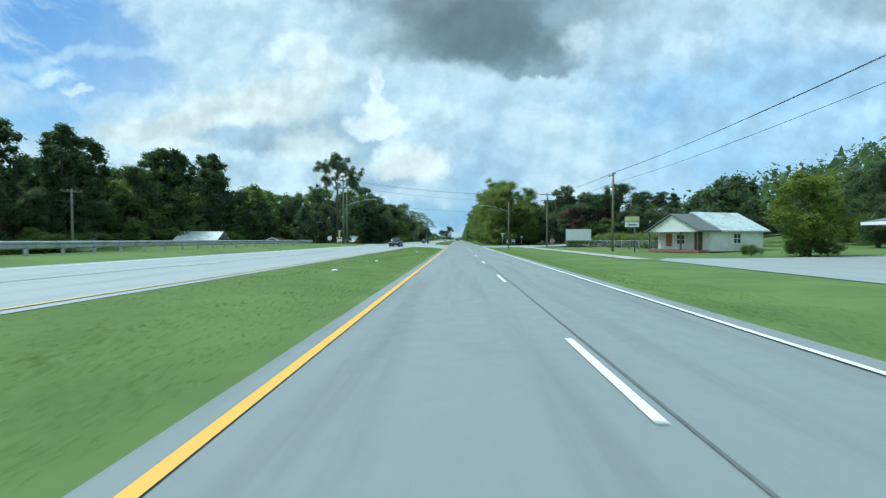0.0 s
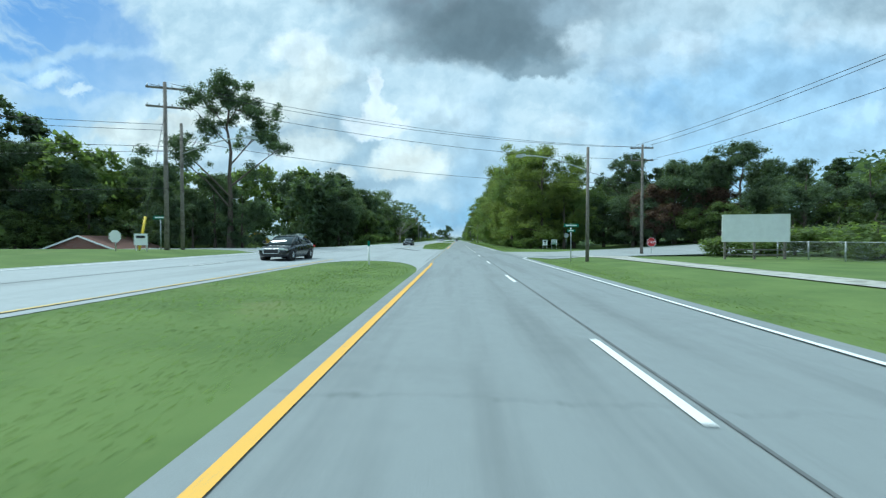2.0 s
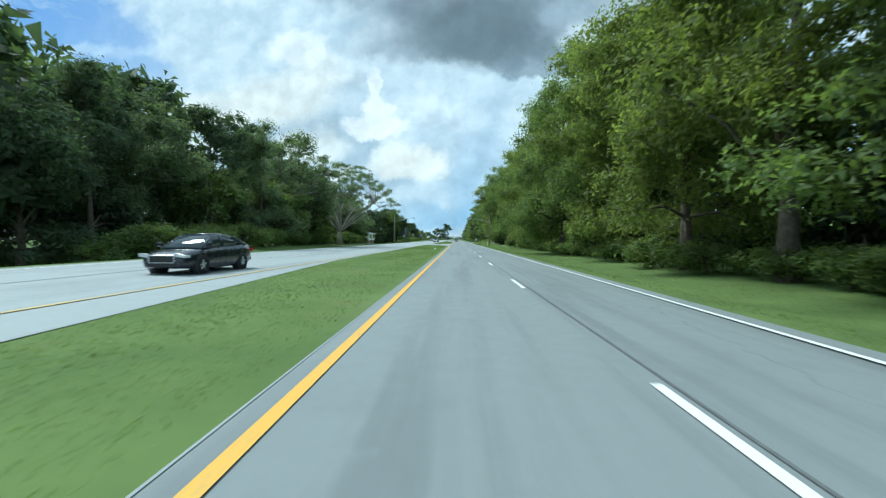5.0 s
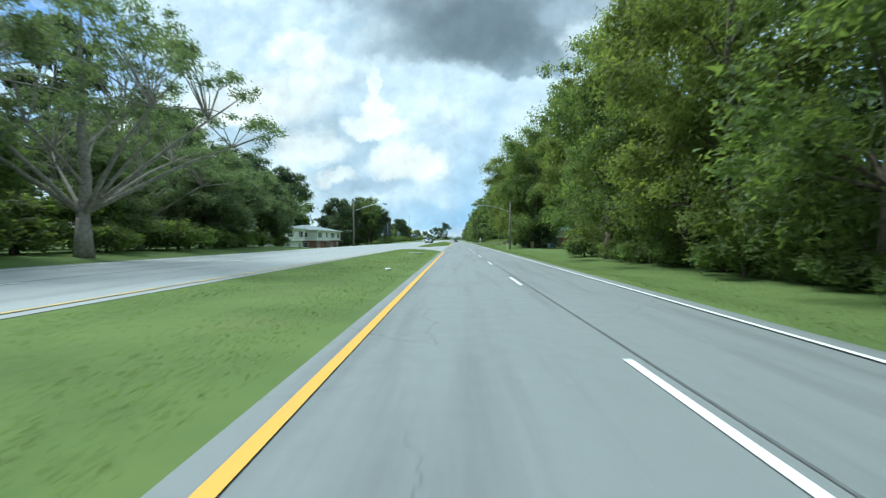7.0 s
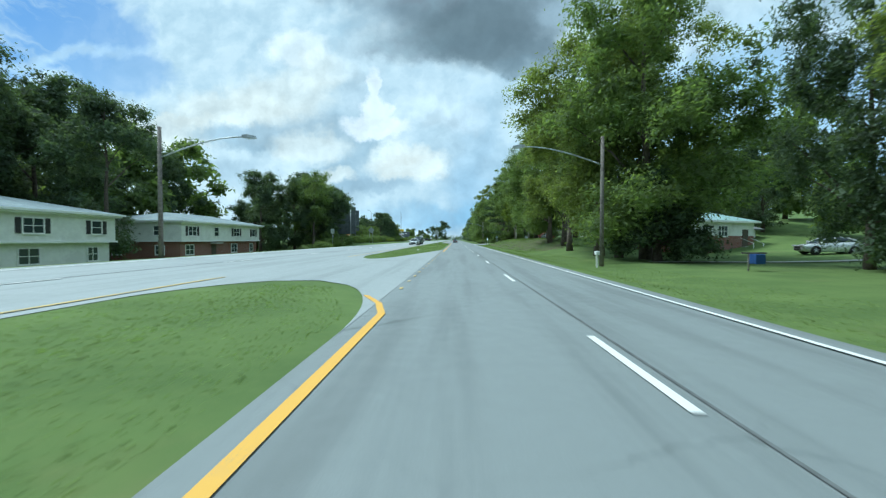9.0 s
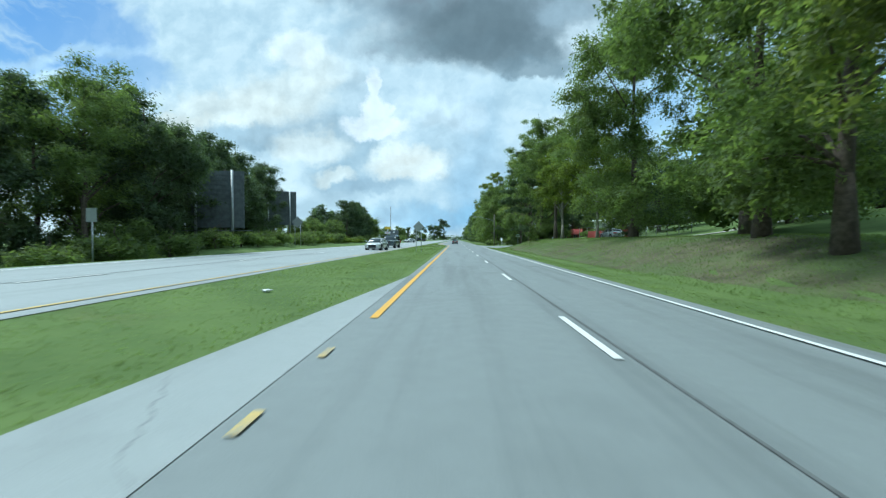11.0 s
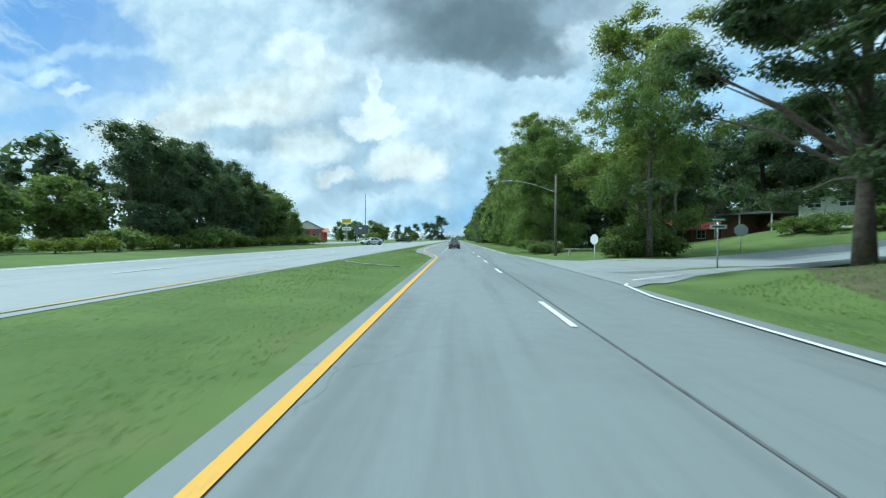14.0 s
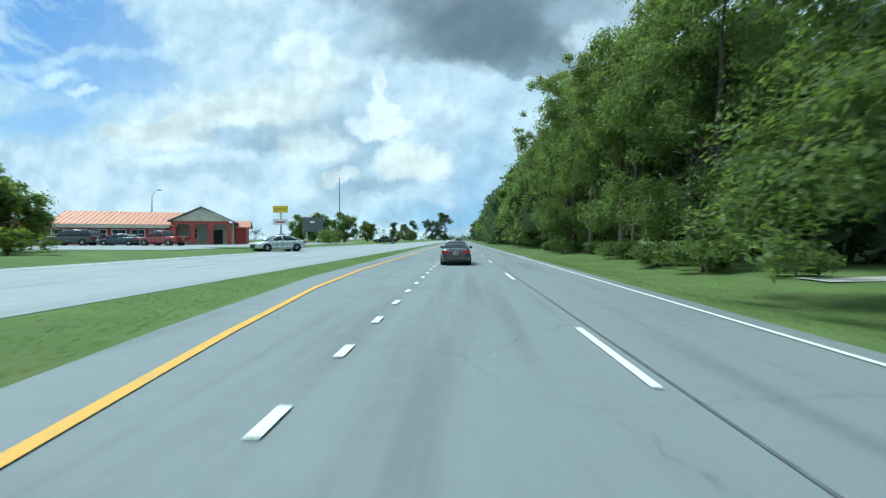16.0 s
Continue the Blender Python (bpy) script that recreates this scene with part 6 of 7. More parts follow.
stop = post_sign("stop_sign", 20.8, 97, [(oct_outline(0.52), 1.25, WHITE_SIGN, []), ], "red octagonal stop sign with white border on a post", 1.75)
stop_face = part("stop_face", prism(B(), [(u, 1.25 + v) for u, v in oct_outline(0.48)], "y", -0.020, -0.0125), RED_SIGN, stop)
text_on(stop, "STOP", 0, -0.024, 1.25, 0.34, WHITE_SIGN)
post_sign("street_sign", 8.6, 82.6, [(rect(1.1, 0.26), 2.75, GREEN_SIGN, [(-0.42, 0.42, -0.05, 0.05, WHITE_SIGN)]), (rect(0.6, 0.2), 2.35, GREEN_SIGN, [(-0.2, 0.2, -0.04, 0.04, WHITE_SIGN)])],
          "green street name signs on a steel post", 2.9)
post_sign("street_sign", -21.0, 79.5, [(rect(1.0, 0.26), 2.3, GREEN_SIGN, [(-0.38, 0.38, -0.05, 0.05, WHITE_SIGN)])], "green street name sign at the far corner", 2.4)
post_sign("median_marker", -4.9, 73.2, [(rect(0.13, 0.30), 1.17, GREEN_SIGN, [])], "white marker post with small green sign in the median", 1.32, mat=TRIM, r=0.045)
post_sign("yard_sign", 13.6, 118, [(rect(0.75, 0.85), 1.05, WHITE_SIGN, [(-0.22, 0.22, 0.12, 0.3, INK), (-0.06, 0.06, -0.25, 0.1, INK)])], "small white yard sign with dark bars", 1.4, (-0.3, 0.3), TRIM, r=0.025, group="yard signs")
post_sign("yard_sign", 15.0, 118, [(rect(0.85, 0.75), 1.15, WHITE_SIGN, [(-0.3, 0.3, 0.1, 0.22, GREEN_SIGN), (-0.3, 0.3, -0.1, 0.0, GREEN_SIGN), (-0.4, 0.4, -0.36, -0.2, GREEN_SIGN)])], "small white yard sign with teal bars", 1.5, (-0.35, 0.35), TRIM, r=0.025, group="yard signs")
post_sign("road_sign", 17.6, 121, [(oct_outline(0.4), 2.2, SIGN_BACK, [])], "back of an octagonal sign on a thin post", 2.4)
post_sign("water_sign", -20.3, 76.6, [(rect(0.9, 0.75), 0.75, WHITE_SIGN, [(-0.3, 0.3, 0.08, 0.24, INK)])], "square white roadside sign with dark bars", 1.05, (-0.35, 0.35), TRIM)
post_sign("road_sign", -22.0, 76.6, [(oct_outline(0.42), 0.95, WHITE_SIGN, [])], "small round white sign on a thin post", 1.3)
post_sign("warning_sign", -4.42, 316.1, [([(0, -0.66), (0.66, 0), (0, 0.66), (-0.66, 0)], 2.95, SIGN_BACK, [])], "grey back of a diamond warning sign on two posts", 3.1, (-0.3, 0.3), METAL, r=0.04)
post_sign("warning_sign", -19.4, 317.3, [([(0, -0.7), (0.7, 0), (0, 0.7), (-0.7, 0)], 2.9, SIGN_BACK, [])], "grey back of a diamond sign at the far verge", 3.1, (-0.35, 0.35), METAL, r=0.04)
post_sign("road_sign", 10.75, 367.9, [(oct_outline(0.42), 1.55, WHITE_SIGN, [])], "pale octagonal sign back at the side road's corner", 1.7, turn=-62, mat=TRIM)
post_sign("road_sign", 24.5, 372, [(oct_outline(0.55), 2.0, SIGN_BACK, [])], "grey octagonal sign back along the side road", 2.2, turn=-20)
post_sign("street_sign", 12.8, 355.2, [(rect(0.8, 0.2), 2.35, GREEN_SIGN, [(-0.3, 0.3, -0.04, 0.04, WHITE_SIGN)]), (rect(0.8, 0.2), 2.0, WHITE_SIGN, [(-0.3, 0.3, -0.04, 0.04, GREEN_SIGN)])], "green and white street signs on a post", 2.45)
post_sign("road_sign", -19.8, 287, [(rect(0.6, 0.75), 2.9, SIGN_BACK, [])], "back of a speed sign on the far verge", 3.2)


def blank_billboard():
    ob = thing("billboard", 22.8, 83.5, "blank white billboard on wooden legs", "billboard", turn=-14)
    for u in (-2.0, 0.0, 2.0):
        part("leg", box(B(), u - 0.07, u + 0.07, 0.06, 0.2, -0.4, 3.3), WOOD_POLE, ob)
    for z in (0.35, 0.75):
        part("brace", box(B(), -2.1, 2.1, 0.0, 0.06, z - 0.05, z + 0.05), WOOD_POLE, ob)
    for i in range(4):
        part("panel", box(B(), -2.2 + 1.1 * i + 0.004, -1.1 + 1.1 * i - 0.004, -0.05, 0.0, 1.4, 3.4), WHITE_SIGN, ob)
    frame_ = B()
    for a, b, c, d in ((-2.26, 2.26, 1.34, 1.4), (-2.26, 2.26, 3.4, 3.46), (-2.26, -2.2, 1.4, 3.4), (2.2, 2.26, 1.4, 3.4)):
        box(frame_, a, b, -0.07, 0.02, c, d)
    part("border", frame_, TRIM, ob)


def billboard_back(x, y, z0, z1, width, turn, label):
    """Seen from behind: planks, stringers and tall posts."""
    ob = thing("billboard", x, y, label, "billboard", "roadside billboards", turn=turn)
    g = lz(x, y)
    n = 12
    for i in range(n):
        a = z0 - g + (z1 - z0) * i / n
        part("plank", box(B(), -width / 2, width / 2, 0.12, 0.18, a + 0.02, a + (z1 - z0) / n - 0.02), DARK_PANEL, ob)
    part("face", box(B(), -width / 2 - 0.05, width / 2 + 0.05, 0.19, 0.25, z0 - g - 0.05, z1 - g + 0.05), DARK_PANEL, ob)
    for u in (-width * 0.36, width * 0.30):
        part("post", tube(B(), (u, 0, -0.4), (u, 0, z1 - g + 0.1), 0.13, 0.12, 10), METAL, ob, "pale steel post")
    part("catwalk", box(B(), -width / 2 - 0.4, width / 2 + 0.8, -0.5, 0.1, z0 - g - 0.35, z0 - g - 0.28), DARK_PANEL, ob)


blank_billboard()
billboard_back(-22.6, 304.6, 2.7, 8.0, 4.9, 12, "dark back of a tall billboard among trees")
billboard_back(-28.3, 334.2, 3.9, 9.3, 5.0, 30, "dark slatted back of a tall billboard")
pole_sign = thing("pole_sign", -28.6, 448.7, "yellow restaurant pole sign over a white board", "sign")
part("post", tube(B(), (0, 0.1, -0.3), (0, 0.1, 5.6), 0.13), METAL, pole_sign)
yb = part("board", box(B(), -1.2, 1.2, -0.12, 0.0, 5.0, 6.1, 0.02), YELLOW_SIGN, pole_sign)
part("lettering", box(B(), -0.9, 0.9, -0.13, -0.121, 5.35, 5.75), material("ochre", (0.6, 0.42, 0.02), 0.6), yb)
wb = part("board", box(B(), -1.2, 1.2, -0.12, 0.0, 3.1, 4.0, 0.02), WHITE_SIGN, pole_sign)
part("lettering", box(B(), -0.8, 0.8, -0.13, -0.121, 3.4, 3.6), RED_SIGN, wb)
dark_board = thing("billboard", -27.5, 461, "small dark billboard behind car park shrubs", "billboard")
part("board", box(B(), -1.9, 1.9, -0.1, 0.1, 2.2, 4.9, 0.03), DARK_PANEL, dark_board)
part("lettering", box(B(), -0.6, 0.3, -0.11, -0.101, 3.8, 4.2), WHITE_SIGN, dark_board)
for u in (-1.2, 1.2):
    part("post", tube(B(), (u, 0, -0.3), (u, 0, 2.2), 0.1), METAL, dark_board)


def fence_run(x0, y0, x1, y1, high, spans, label):
    """Chain-link: posts, a top rail and a net of crossed wires."""
    fence = thing("fence", x0, y0, label, "fence", "chain-link fences", z=0)
    def at(s, h):
        x, y = x0 + (x1 - x0) * s, y0 + (y1 - y0) * s
        return Vector((x - x0, y - y0, lz(x, y) + h))
    for i in range(spans + 1):
        part("post", tube(B(), at(i / spans, -0.2), at(i / spans, high + 0.05), 0.045, 0.045, 8), METAL, fence)
    for i in range(spans):
        part("top_rail", tube(B(), at(i / spans, high), at((i + 1) / spans, high), 0.025, 0.025, 6), METAL, fence)
    net = B()
    n = spans * 14
    for i in range(n):
        for step in (-5, 5):
            if 0 <= i + step <= n:
                tube(net, at(i / n, 0.03), at((i + step) / n, high - 0.02), 0.005, 0.005, 3, caps=False)
    part("net", net, METAL, fence)


def small_things():
    inlet = thing("drain_inlet", -4.3, 216, "concrete drain inlet slab with dark slot in the median", "drain", turn=32)
    part("slab", box(B(), -0.85, 0.85, -0.1, 1.5, -0.15, 0.055, 0.03), CONCRETE, inlet)
    # no hole is cut: a black block paints the dark of the opening
    part("slot", box(B(), -0.40, 0.30, 0.05, 0.42, 0.04, 0.06), BLACK, inlet)
    part("apron", box(B(), -1.3, -0.1, -1.1, -0.12, -0.2, 0.02, 0.01), material("damp_soil", (0.10, 0.09, 0.06), 0.95, vary=0.3), inlet)
    crossing = thing("drain_inlet", -4.6, 374.5, "pale concrete drain edge in the median grass", "drain")
    part("edge", box(B(), -0.2, 0.2, -0.12, 0.12, -0.1, 0.05, 0.02), CONCRETE, crossing)
    crossing = thing("kerb", -3.0, 357.0, "thin curved concrete kerb in the median", "kerb", z=0)
    kb = B()
    bend = [(-4.2, 3.3), (-3.4, 1.9), (-2.4, 0.9), (-1.3, 0.25), (0.0, 0.0)]
    for p, q in zip(bend, bend[1:]):
        tube(kb, (p[0], p[1], lz(p[0] - 3, 357) + 0.05), (q[0], q[1], lz(q[0] - 3, 357) + 0.05), 0.035, 0.035, 6)
    part("edge", kb, CONCRETE, crossing)
    mb = thing("mailbox", 8.4, 243.2, "small white mailbox on a white post", "mailbox")
    part("post", box(B(), -0.05, 0.05, -0.05, 0.05, -0.3, 0.75), TRIM, mb)
    part("box", box(B(), -0.1, 0.1, -0.22, 0.22, 0.75, 1.0, 0.04), WHITE_SIGN, mb)
    nb = thing("newspaper_box", 14.6, 238.5, "blue newspaper box on a thin dark post", "mailbox")
    part("post", tube(B(), (-0.35, 0, -0.3), (-0.35, 0, 0.9), 0.04), WOOD_POLE, nb)
    part("arm", box(B(), -0.7, 0.5, -0.03, 0.03, 0.84, 0.92), WOOD_POLE, nb)
    part("box", box(B(), -0.2, 0.28, -0.3, 0.3, 0.35, 0.83, 0.03), BLUE_BOX, nb)
    for x, y, s in ((-5.0, 19.2, 0.13), (-4.1, 48.4, 0.12), (-4.8, 27.9, 0.10), (-3.4, 190.5, 0.16), (-5.0, 275, 0.12)):
        lit = thing("litter", x, y, "small crumpled white scrap lying in the grass", "litter", "litter on the median")
        b = B()
        bmesh.ops.create_icosphere(b, subdivisions=2, radius=s)
        rng = random.Random(int(y))
        for v in b.verts:
            v.co = Vector((v.co.x * (1 + rng.uniform(-0.4, 0.5)), v.co.y * (0.8 + rng.uniform(-0.3, 0.3)), v.co.z * 0.35 + 0.06))
        part("scrap", b, WHITE_SIGN, lit)
    box_ = thing("utility_marker", 10.6, 374.8, "short cream utility marker post near a lamp", "marker")
    part("post", box(B(), -0.09, 0.09, -0.05, 0.05, -0.2, 0.55, 0.02), CREAM_WALL, box_)
    fence_run(25.2, 84.5, 26.6, 55.5, 1.3, 10, "chain-link fence with steel posts before overgrown shrubs")
    fence_run(25.2, 326.0, 27.5, 316.0, 1.25, 5, "chain-link fence with steel posts above the bank")


small_things()


# ---------------------------------------------------------------- vehicles
def loft(bm, rings, smooth=True, closed=True):
    """Skin over rings of equal length; each ring is a list of points."""
    rows = [[bm.verts.new(p) for p in ring] for ring in rings]
    n = len(rows[0])
    for a, b in zip(rows, rows[1:]):
        for i in range(n if closed else n - 1):
            f = bm.faces.new((a[i], a[(i + 1) % n], b[(i + 1) % n], b[i]))
            f.smooth = smooth
    if closed:
        bm.faces.new(rows[0][::-1]), bm.faces.new(rows[-1])
    return bm


def body_ring(y, half, z0, z1, top_in):
    """A rounded body section across the car."""
    h = z1 - z0
    right = [(half * 0.86, z0), (half * 0.97, z0 + h * 0.14), (half, z0 + h * 0.42), (half * 0.985, z0 + h * 0.66), (half * 0.95, z0 + h * 0.86), (half * top_in, z0 + h * 0.97), (half * top_in * 0.55, z1)]
    return [(x, y, z) for x, z in right] + [(-x, y, z) for x, z in right[::-1]]


def wheel(parent, x, y, r, width, side):
    tyre = B()
    n = 28
    prof = [(r * 0.66, -width / 2), (r * 0.93, -width / 2), (r, -width * 0.36), (r, width * 0.36), (r * 0.93, width / 2), (r * 0.66, width / 2)]
    rows = [[tyre.verts.new((x + o, y + rr * math.cos(2 * math.pi * i / n), r + rr * math.sin(2 * math.pi * i / n))) for rr, o in prof] for i in range(n)]
    for i in range(n):
        a, b = rows[i], rows[(i + 1) % n]
        for j in range(len(prof) - 1):
            tyre.faces.new((a[j], a[j + 1], b[j + 1], b[j])).smooth = True
    w = part("wheel", tyre, RUBBER, parent, "black tyre on a silver rim")
    rim = B()
    out = x + side * width * 0.36
    tube(rim, (x + side * 0.02, y, r), (out - side * 0.05, y, r), r * 0.67, r * 0.67, 24)
    for k in range(5):
        a = 2 * math.pi * k / 5 + 0.3
        c, s = math.cos(a), math.sin(a)
        tube(rim, (out, y, r), (out - side * 0.02, y + c * r * 0.62, r + s * r * 0.62), 0.055, 0.04, 6)
    tube(rim, (out - side * 0.04, y, r), (out + side * 0.02, y, r), 0.075, 0.065, 12)
    part("rim", rim, RIM, w)


def vehicle(name, x, y, turn, coat, label, style="sedan", category="car", group="", z=None, plate=True):
    """Local +y is the way the car drives."""
    ob = thing(name, x, y, label, category, group, turn=turn, z=z)
    if style == "sedan":
        L, Wd, r = 4.56, 1.78, 0.32
        st = [(-2.28, 0.62, 0.36, 0.80), (-2.20, 0.78, 0.28, 0.95), (-1.95, 0.86, 0.22, 1.04), (-1.5, 0.885, 0.19, 1.03), (-0.6, 0.89, 0.17, 0.99), (0.5, 0.89, 0.17, 0.95), (1.1, 0.885, 0.18, 0.90), (1.7, 0.86, 0.20, 0.83), (2.1, 0.78, 0.24, 0.72), (2.27, 0.6, 0.32, 0.58)]
        roof_pts, belt_z, base = [(-1.85, 1.03), (-1.0, 1.36), (-0.35, 1.435), (0.35, 1.40), (1.25, 0.93)], 0.95, (0.76, 0.58)
        axles = (-1.32, 1.38)
    elif style == "coupe":
        L, Wd, r = 4.6, 1.85, 0.33
        st = [(-2.3, 0.62, 0.36, 0.82), (-2.2, 0.80, 0.28, 0.98), (-1.9, 0.90, 0.22, 1.03), (-1.3, 0.925, 0.18, 1.0), (-0.4, 0.92, 0.17, 0.97), (0.6, 0.92, 0.17, 0.95), (1.2, 0.92, 0.18, 0.90), (1.75, 0.89, 0.20, 0.82), (2.15, 0.8, 0.24, 0.70), (2.3, 0.62, 0.32, 0.56)]
        roof_pts, belt_z, base = [(-1.75, 1.02), (-0.9, 1.33), (-0.3, 1.39), (0.4, 1.34), (1.25, 0.93)], 0.95, (0.78, 0.58)
        axles = (-1.33, 1.42)
    elif style == "suv":
        L, Wd, r = 5.3, 2.0, 0.40
        st = [(-2.62, 0.80, 0.42, 1.05), (-2.55, 0.93, 0.36, 1.18), (-2.2, 0.98, 0.30, 1.20), (-0.8, 1.0, 0.28, 1.19), (0.8, 1.0, 0.28, 1.17), (1.4, 0.99, 0.29, 1.16), (2.0, 0.97, 0.32, 1.12), (2.5, 0.90, 0.36, 1.04), (2.62, 0.82, 0.40, 0.95)]
        roof_pts, belt_z, base = [(-2.52, 1.18), (-2.2, 1.82), (-0.6, 1.89), (0.5, 1.85), (1.35, 1.17)], 1.15, (0.88, 0.74)
        axles = (-1.55, 1.55)
    else:  # pickup
        L, Wd, r = 5.6, 1.98, 0.39
        st = [(-2.8, 0.90, 0.45, 1.02), (-2.72, 0.95, 0.40, 1.10), (-1.6, 0.97, 0.34, 1.10), (-0.5, 0.98, 0.32, 1.10), (0.8, 0.98, 0.32, 1.10), (1.4, 0.97, 0.33, 1.10), (2.1, 0.95, 0.36, 1.06), (2.65, 0.88, 0.40, 0.98), (2.78, 0.78, 0.45, 0.88)]
        roof_pts, belt_z, base = [(-0.75, 1.10), (-0.55, 1.72), (0.1, 1.80), (0.75, 1.74), (1.5, 1.10)], 1.09, (0.88, 0.70)
        axles = (-1.7, 1.75)
    body = B()
    loft(body, [body_ring(a, b, c, d, 0.86) for a, b, c, d in st])
    shell = part("body", body, coat, ob)
    # cabin: glass block with painted roof and pillars over it
    def roof_ring(yy, zz, grow=0.0):
        s = (zz - belt_z) / max(0.01, roof_pts[2][1] - belt_z)
        half = base[0] + (base[1] - base[0]) * max(0, s) + grow
        low = belt_z - 0.06
        return half, low
    cab = B()
    rings = []
    for yy, zz in roof_pts:
        half, low = roof_ring(yy, zz)
        zz = max(zz, low + 0.03)
        rings.append([(base[0], yy, low), (half, yy, zz - 0.05), (half * 0.82, yy, zz), (-half * 0.82, yy, zz), (-half, yy, zz - 0.05), (-base[0], yy, low)])
    loft(cab, rings)
    part("glass", cab, CAR_GLASS, ob, "dark tinted car windows")
    top = B()
    rings = []
    for yy, zz in roof_pts[1:4]:
        half, low = roof_ring(yy, zz)
        rings.append([(half + 0.012, yy, zz - 0.09), (half * 0.84, yy, zz + 0.014), (0, yy, zz + 0.03), (-half * 0.84, yy, zz + 0.014), (-half - 0.012, yy, zz - 0.09), (-half * 0.8, yy, zz - 0.07), (half * 0.8, yy, zz - 0.07)])
    loft(top, rings)
    part("roof", top, coat, ob)
    for s in (-1, 1):
        for (ya, za), (yb, zb), thick in ((roof_pts[0], roof_pts[1], 0.075), (roof_pts[3], roof_pts[4], 0.045)):
            ha, hb = roof_ring(ya, za)[0], roof_ring(yb, zb)[0]
            part("pillar", tube(B(), (s * (ha * 0.97), ya, za - 0.03), (s * (hb * 0.97), yb, zb - 0.04), thick, thick * 0.8, 6), coat, ob)
        mid = 0.5 * (roof_pts[2][0] + roof_pts[3][0]) - 0.1
        part("pillar", tube(B(), (s * (base[0] + 0.005), mid - 0.05, belt_z - 0.03), (s * (base[1] + 0.01), mid, roof_pts[2][1] - 0.07), 0.045, 0.04, 6), coat, ob)
        part("window_trim", tube(B(), (s * (base[0] + 0.012), roof_pts[0][0] + 0.25, belt_z - 0.01), (s * (base[0] + 0.012), roof_pts[4][0] - 0.1, belt_z - 0.03), 0.022, 0.022, 6), coat, ob)
    wx = Wd / 2 - 0.13
    for yy in axles:
        for s in (-1, 1):
            arch = B()
            tube(arch, (s * (Wd / 2 - 0.30), yy, r), (s * (Wd / 2 + 0.004), yy, r), r * 1.16, r * 1.16, 24)
            part("wheel_arch", arch, BLACK, ob)
            wheel(ob, s * (wx + 0.06), yy, r, 0.21, s)
    rear, nose_y = st[0][0], st[-1][0]
    zb, zf = st[1][3], st[-1][3]
    for s in (-1, 1):
        tl = B()
        if style == "pickup" or style == "suv":
            box(tl, s * Wd / 2 * 0.93 - 0.08, s * Wd / 2 * 0.93 + 0.08, rear - 0.01, rear + 0.16, zb - 0.45, zb - 0.04, 0.02)
        else:
            a, b = sorted((s * 0.40, s * 0.83))
            prism(tl, [(a, zb - 0.24), (b, zb - 0.22), (b, zb - 0.06), (a, zb - 0.09)], "y", rear - 0.03, rear + 0.28)
        part("tail_light", tl, TAIL, ob, "red tail light")
        hl = B()
        a, b = sorted((s * 0.42, s * Wd / 2 * 0.9))
        prism(hl, [(a, zf + 0.02), (b, zf + 0.06), (b, zf + 0.17), (a, zf + 0.10)], "y", nose_y - 0.32, nose_y + 0.0)
        part("headlight", hl, LAMP_GLASS, ob, "clear headlight")
        m = B()
        box(m, s * (Wd / 2 + 0.06) - 0.10, s * (Wd / 2 + 0.06) + 0.10, roof_pts[4][0] - 0.28, roof_pts[4][0] - 0.12, belt_z + 0.01, belt_z + 0.17, 0.04)
        part("wing_mirror", m, coat, ob)
        for hy in (0.35, -0.65):
            part("door_handle", box(B(), s * (st[4][1] - 0.01) - 0.02, s * (st[4][1] - 0.01) + 0.02, hy - 0.1, hy + 0.1, belt_z - 0.18, belt_z - 0.15), coat, ob)
        for hy in (roof_pts[4][0] - 0.25, mid - 0.03, roof_pts[0][0] + 0.72):
            part("door_gap", box(B(), s * st[4][1] * 0.985 - 0.012, s * st[4][1] * 0.985 + 0.012, hy - 0.006, hy + 0.006, 0.32, belt_z - 0.1), BLACK, ob)
    grille = B()
    prism(grille, [(-0.42, zf - 0.14), (0.42, zf - 0.14), (0.46, zf + 0.08), (-0.46, zf + 0.08)], "y", nose_y - 0.1, nose_y + 0.012)
    part("grille", grille, BLACK, ob)
    if style == "sedan":
        rim = B()
        for a, b, c, d in ((-0.47, 0.47, zf + 0.07, zf + 0.10), (-0.43, 0.43, zf - 0.16, zf - 0.13), (-0.47, -0.42, zf - 0.13, zf + 0.07), (0.42, 0.47, zf - 0.13, zf + 0.07)):
            box(rim, a, b, nose_y - 0.08, nose_y + 0.018, c, d)
        part("grille_surround", rim, RIM, ob, "chrome grille surround")
    part("lower_grille", box(B(), -0.5, 0.5, nose_y - 0.12, nose_y + 0.008, st[-1][2] - 0.02, st[-1][2] + 0.1), BLACK, ob)
    part("bumper", box(B(), -Wd * 0.42, Wd * 0.42, rear - 0.035, rear + 0.2, st[0][2] - 0.02, st[0][2] + 0.17, 0.05), coat, ob)
    if plate:
        p = part("number_plate", box(B(), -0.16, 0.16, rear - 0.045, rear - 0.02, zb - 0.32, zb - 0.16), PLATE, ob, "pale plate with dark bars")
        part("plate_bar", box(B(), -0.11, 0.11, rear - 0.05, rear - 0.0455, zb - 0.27, zb - 0.21), INK, p)
    if style == "sedan":
        part("badge", box(B(), -0.06, 0.06, rear - 0.03, rear + 0.02, zb - 0.11, zb - 0.075, 0.01), RIM, ob)
        part("boot_gap", box(B(), -0.62, 0.62, rear - 0.006, rear + 0.02, zb - 0.42, zb - 0.405), BLACK, ob)
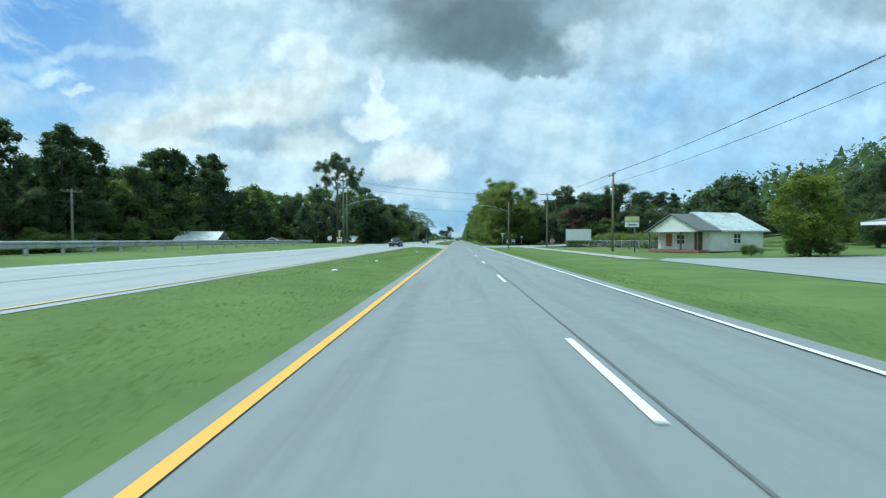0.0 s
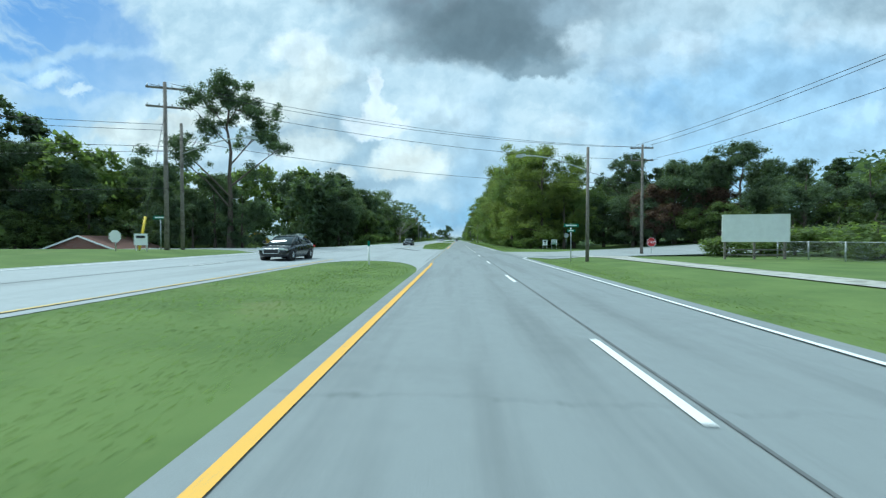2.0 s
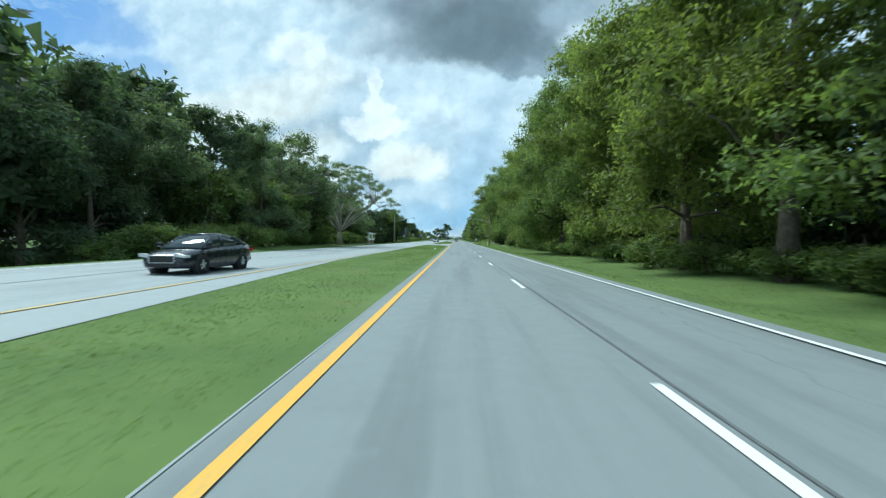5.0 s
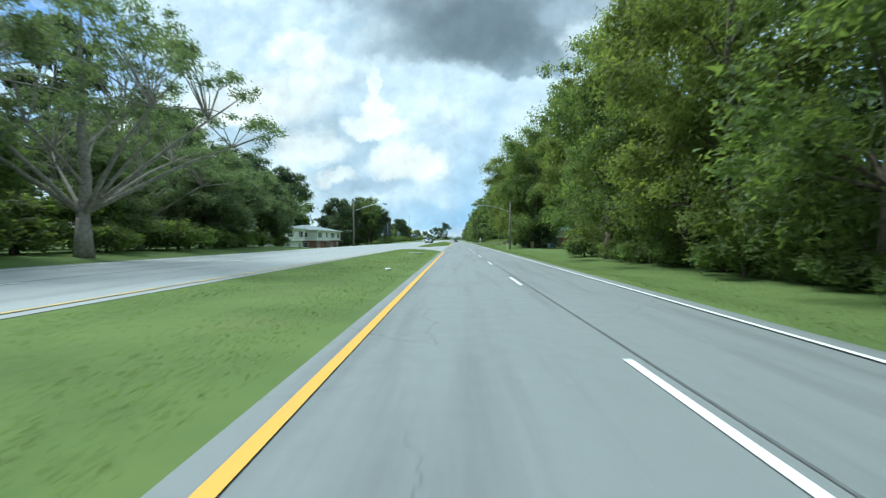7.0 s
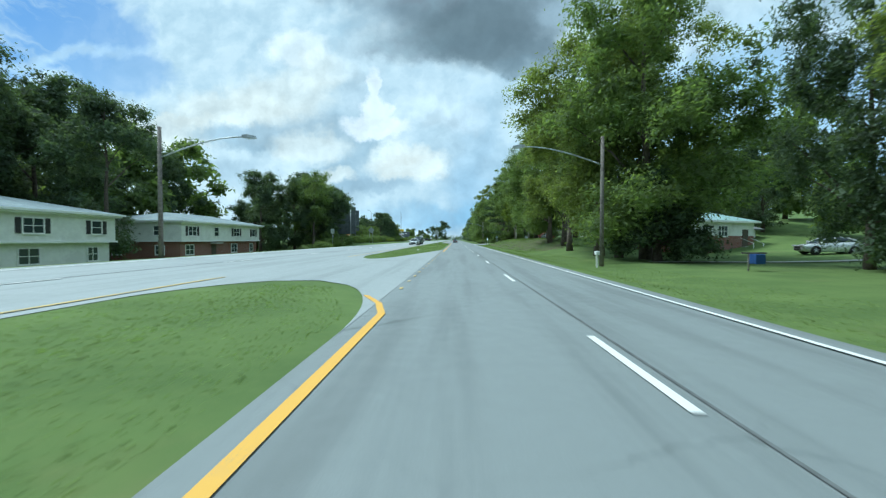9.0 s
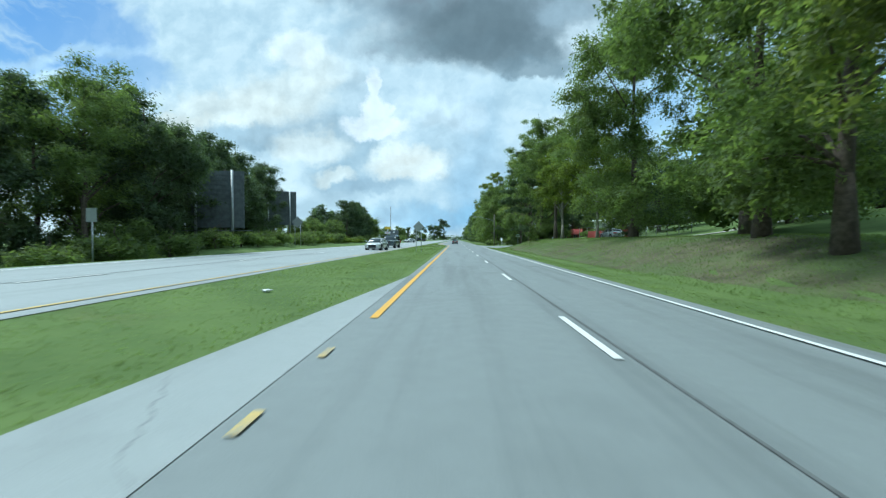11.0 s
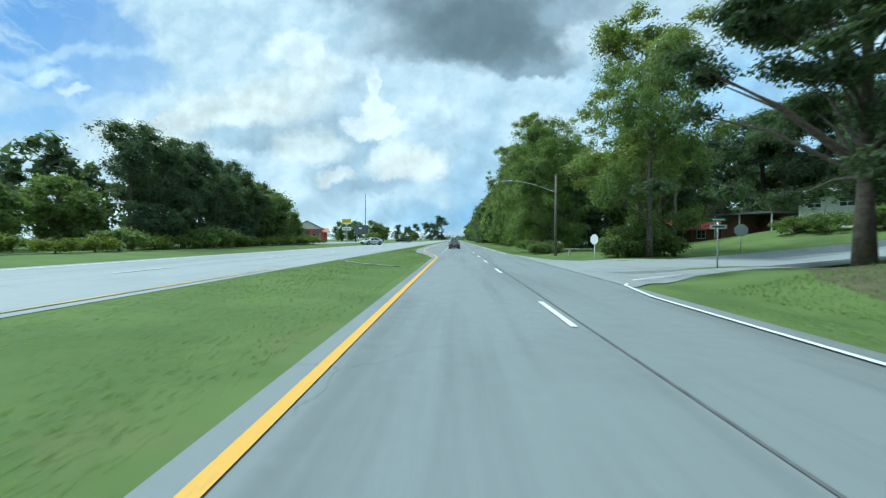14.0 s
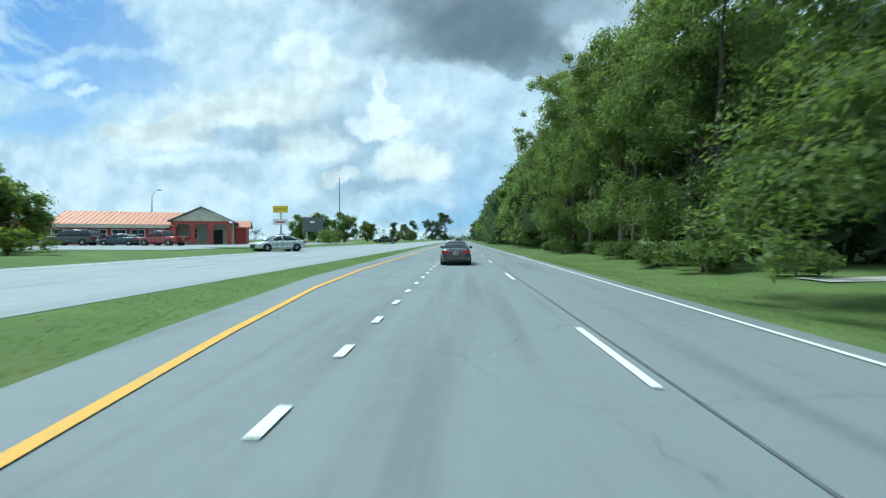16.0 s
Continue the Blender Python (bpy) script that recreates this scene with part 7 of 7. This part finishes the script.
    if style == "pickup":
        part("bed", box(B(), -0.80, 0.80, -2.7, -0.85, 0.9, 1.108), BLACK, ob)
    return ob


GREY_CAR = paint("charcoal_car_paint", (0.085, 0.082, 0.088))
vehicle("sedan", -0.25, 407.5, 0, GREY_CAR, "charcoal grey sedan with red tail lights ahead in lane")
vehicle("sedan", -10.2, 75.2, 178, paint("black_car_paint", (0.012, 0.014, 0.018)), "glossy black sedan facing the other way", group="oncoming cars")
vehicle("coupe", -9.2, 315.0, 176, paint("white_car_paint", (0.75, 0.78, 0.78)), "white low sedan on the oncoming carriageway", "coupe", group="oncoming cars")
vehicle("suv", -9.6, 328.9, 177, paint("slate_car_paint", (0.10, 0.13, 0.15)), "large slate grey suv with chrome grille", "suv", group="oncoming cars")
vehicle("sedan", -16.2, 418.0, 140, paint("cream_car_paint", (0.66, 0.70, 0.68)), "pale cream sedan turning out of the car park", "coupe")
vehicle("sedan", -9.8, 138, 178, paint("dark_blue_car_paint", (0.02, 0.025, 0.035)), "dark sedan approaching on the oncoming carriageway", group="oncoming cars")
vehicle("suv", -0.6, 505, 0, paint("far_car_paint", (0.03, 0.03, 0.035)), "dark car far ahead in the lane", "suv")
vehicle("pickup_truck", -17.5, 482, 100, paint("deep_truck_paint", (0.035, 0.03, 0.03)), "dark pickup truck crossing beyond the car park", "pickup", "truck")
vehicle("sedan", 22.8, 329.0, 8, paint("silver_car_paint", (0.62, 0.66, 0.66)), "silver sedan parked above the bank", group="parked cars")
vehicle("pickup_truck", -34.6, 429.5, 78, paint("red_truck_paint", (0.25, 0.03, 0.035)), "dark red pickup parked before the restaurant", "pickup", "truck", "parked cars")
for i, (vx, colour, sty) in enumerate(((-40.5, (0.03, 0.05, 0.06), "sedan"), (-46.0, (0.06, 0.065, 0.07), "suv"), (-53.0, (0.03, 0.03, 0.035), "suv"))):
    vehicle("car", vx, 430.5 - i * 0.4, 100, paint("parked_paint", colour), "dark car parked before the restaurant", sty, group="parked cars")
vehicle("car", 24.6, 404.0, 60, paint("pale_car_paint", (0.5, 0.52, 0.52)), "pale car parked by a red-roofed house", "sedan", group="parked cars")
vehicle("car", 30.8, 254.0, 80, paint("white_parked_paint", (0.7, 0.72, 0.72)), "white car parked beside the lawn", "sedan", group="parked cars")
vehicle("car", 31.0, 139, 60, paint("white_yard_paint", (0.7, 0.72, 0.72)), "white car parked at the wood's edge", "sedan", group="parked cars")
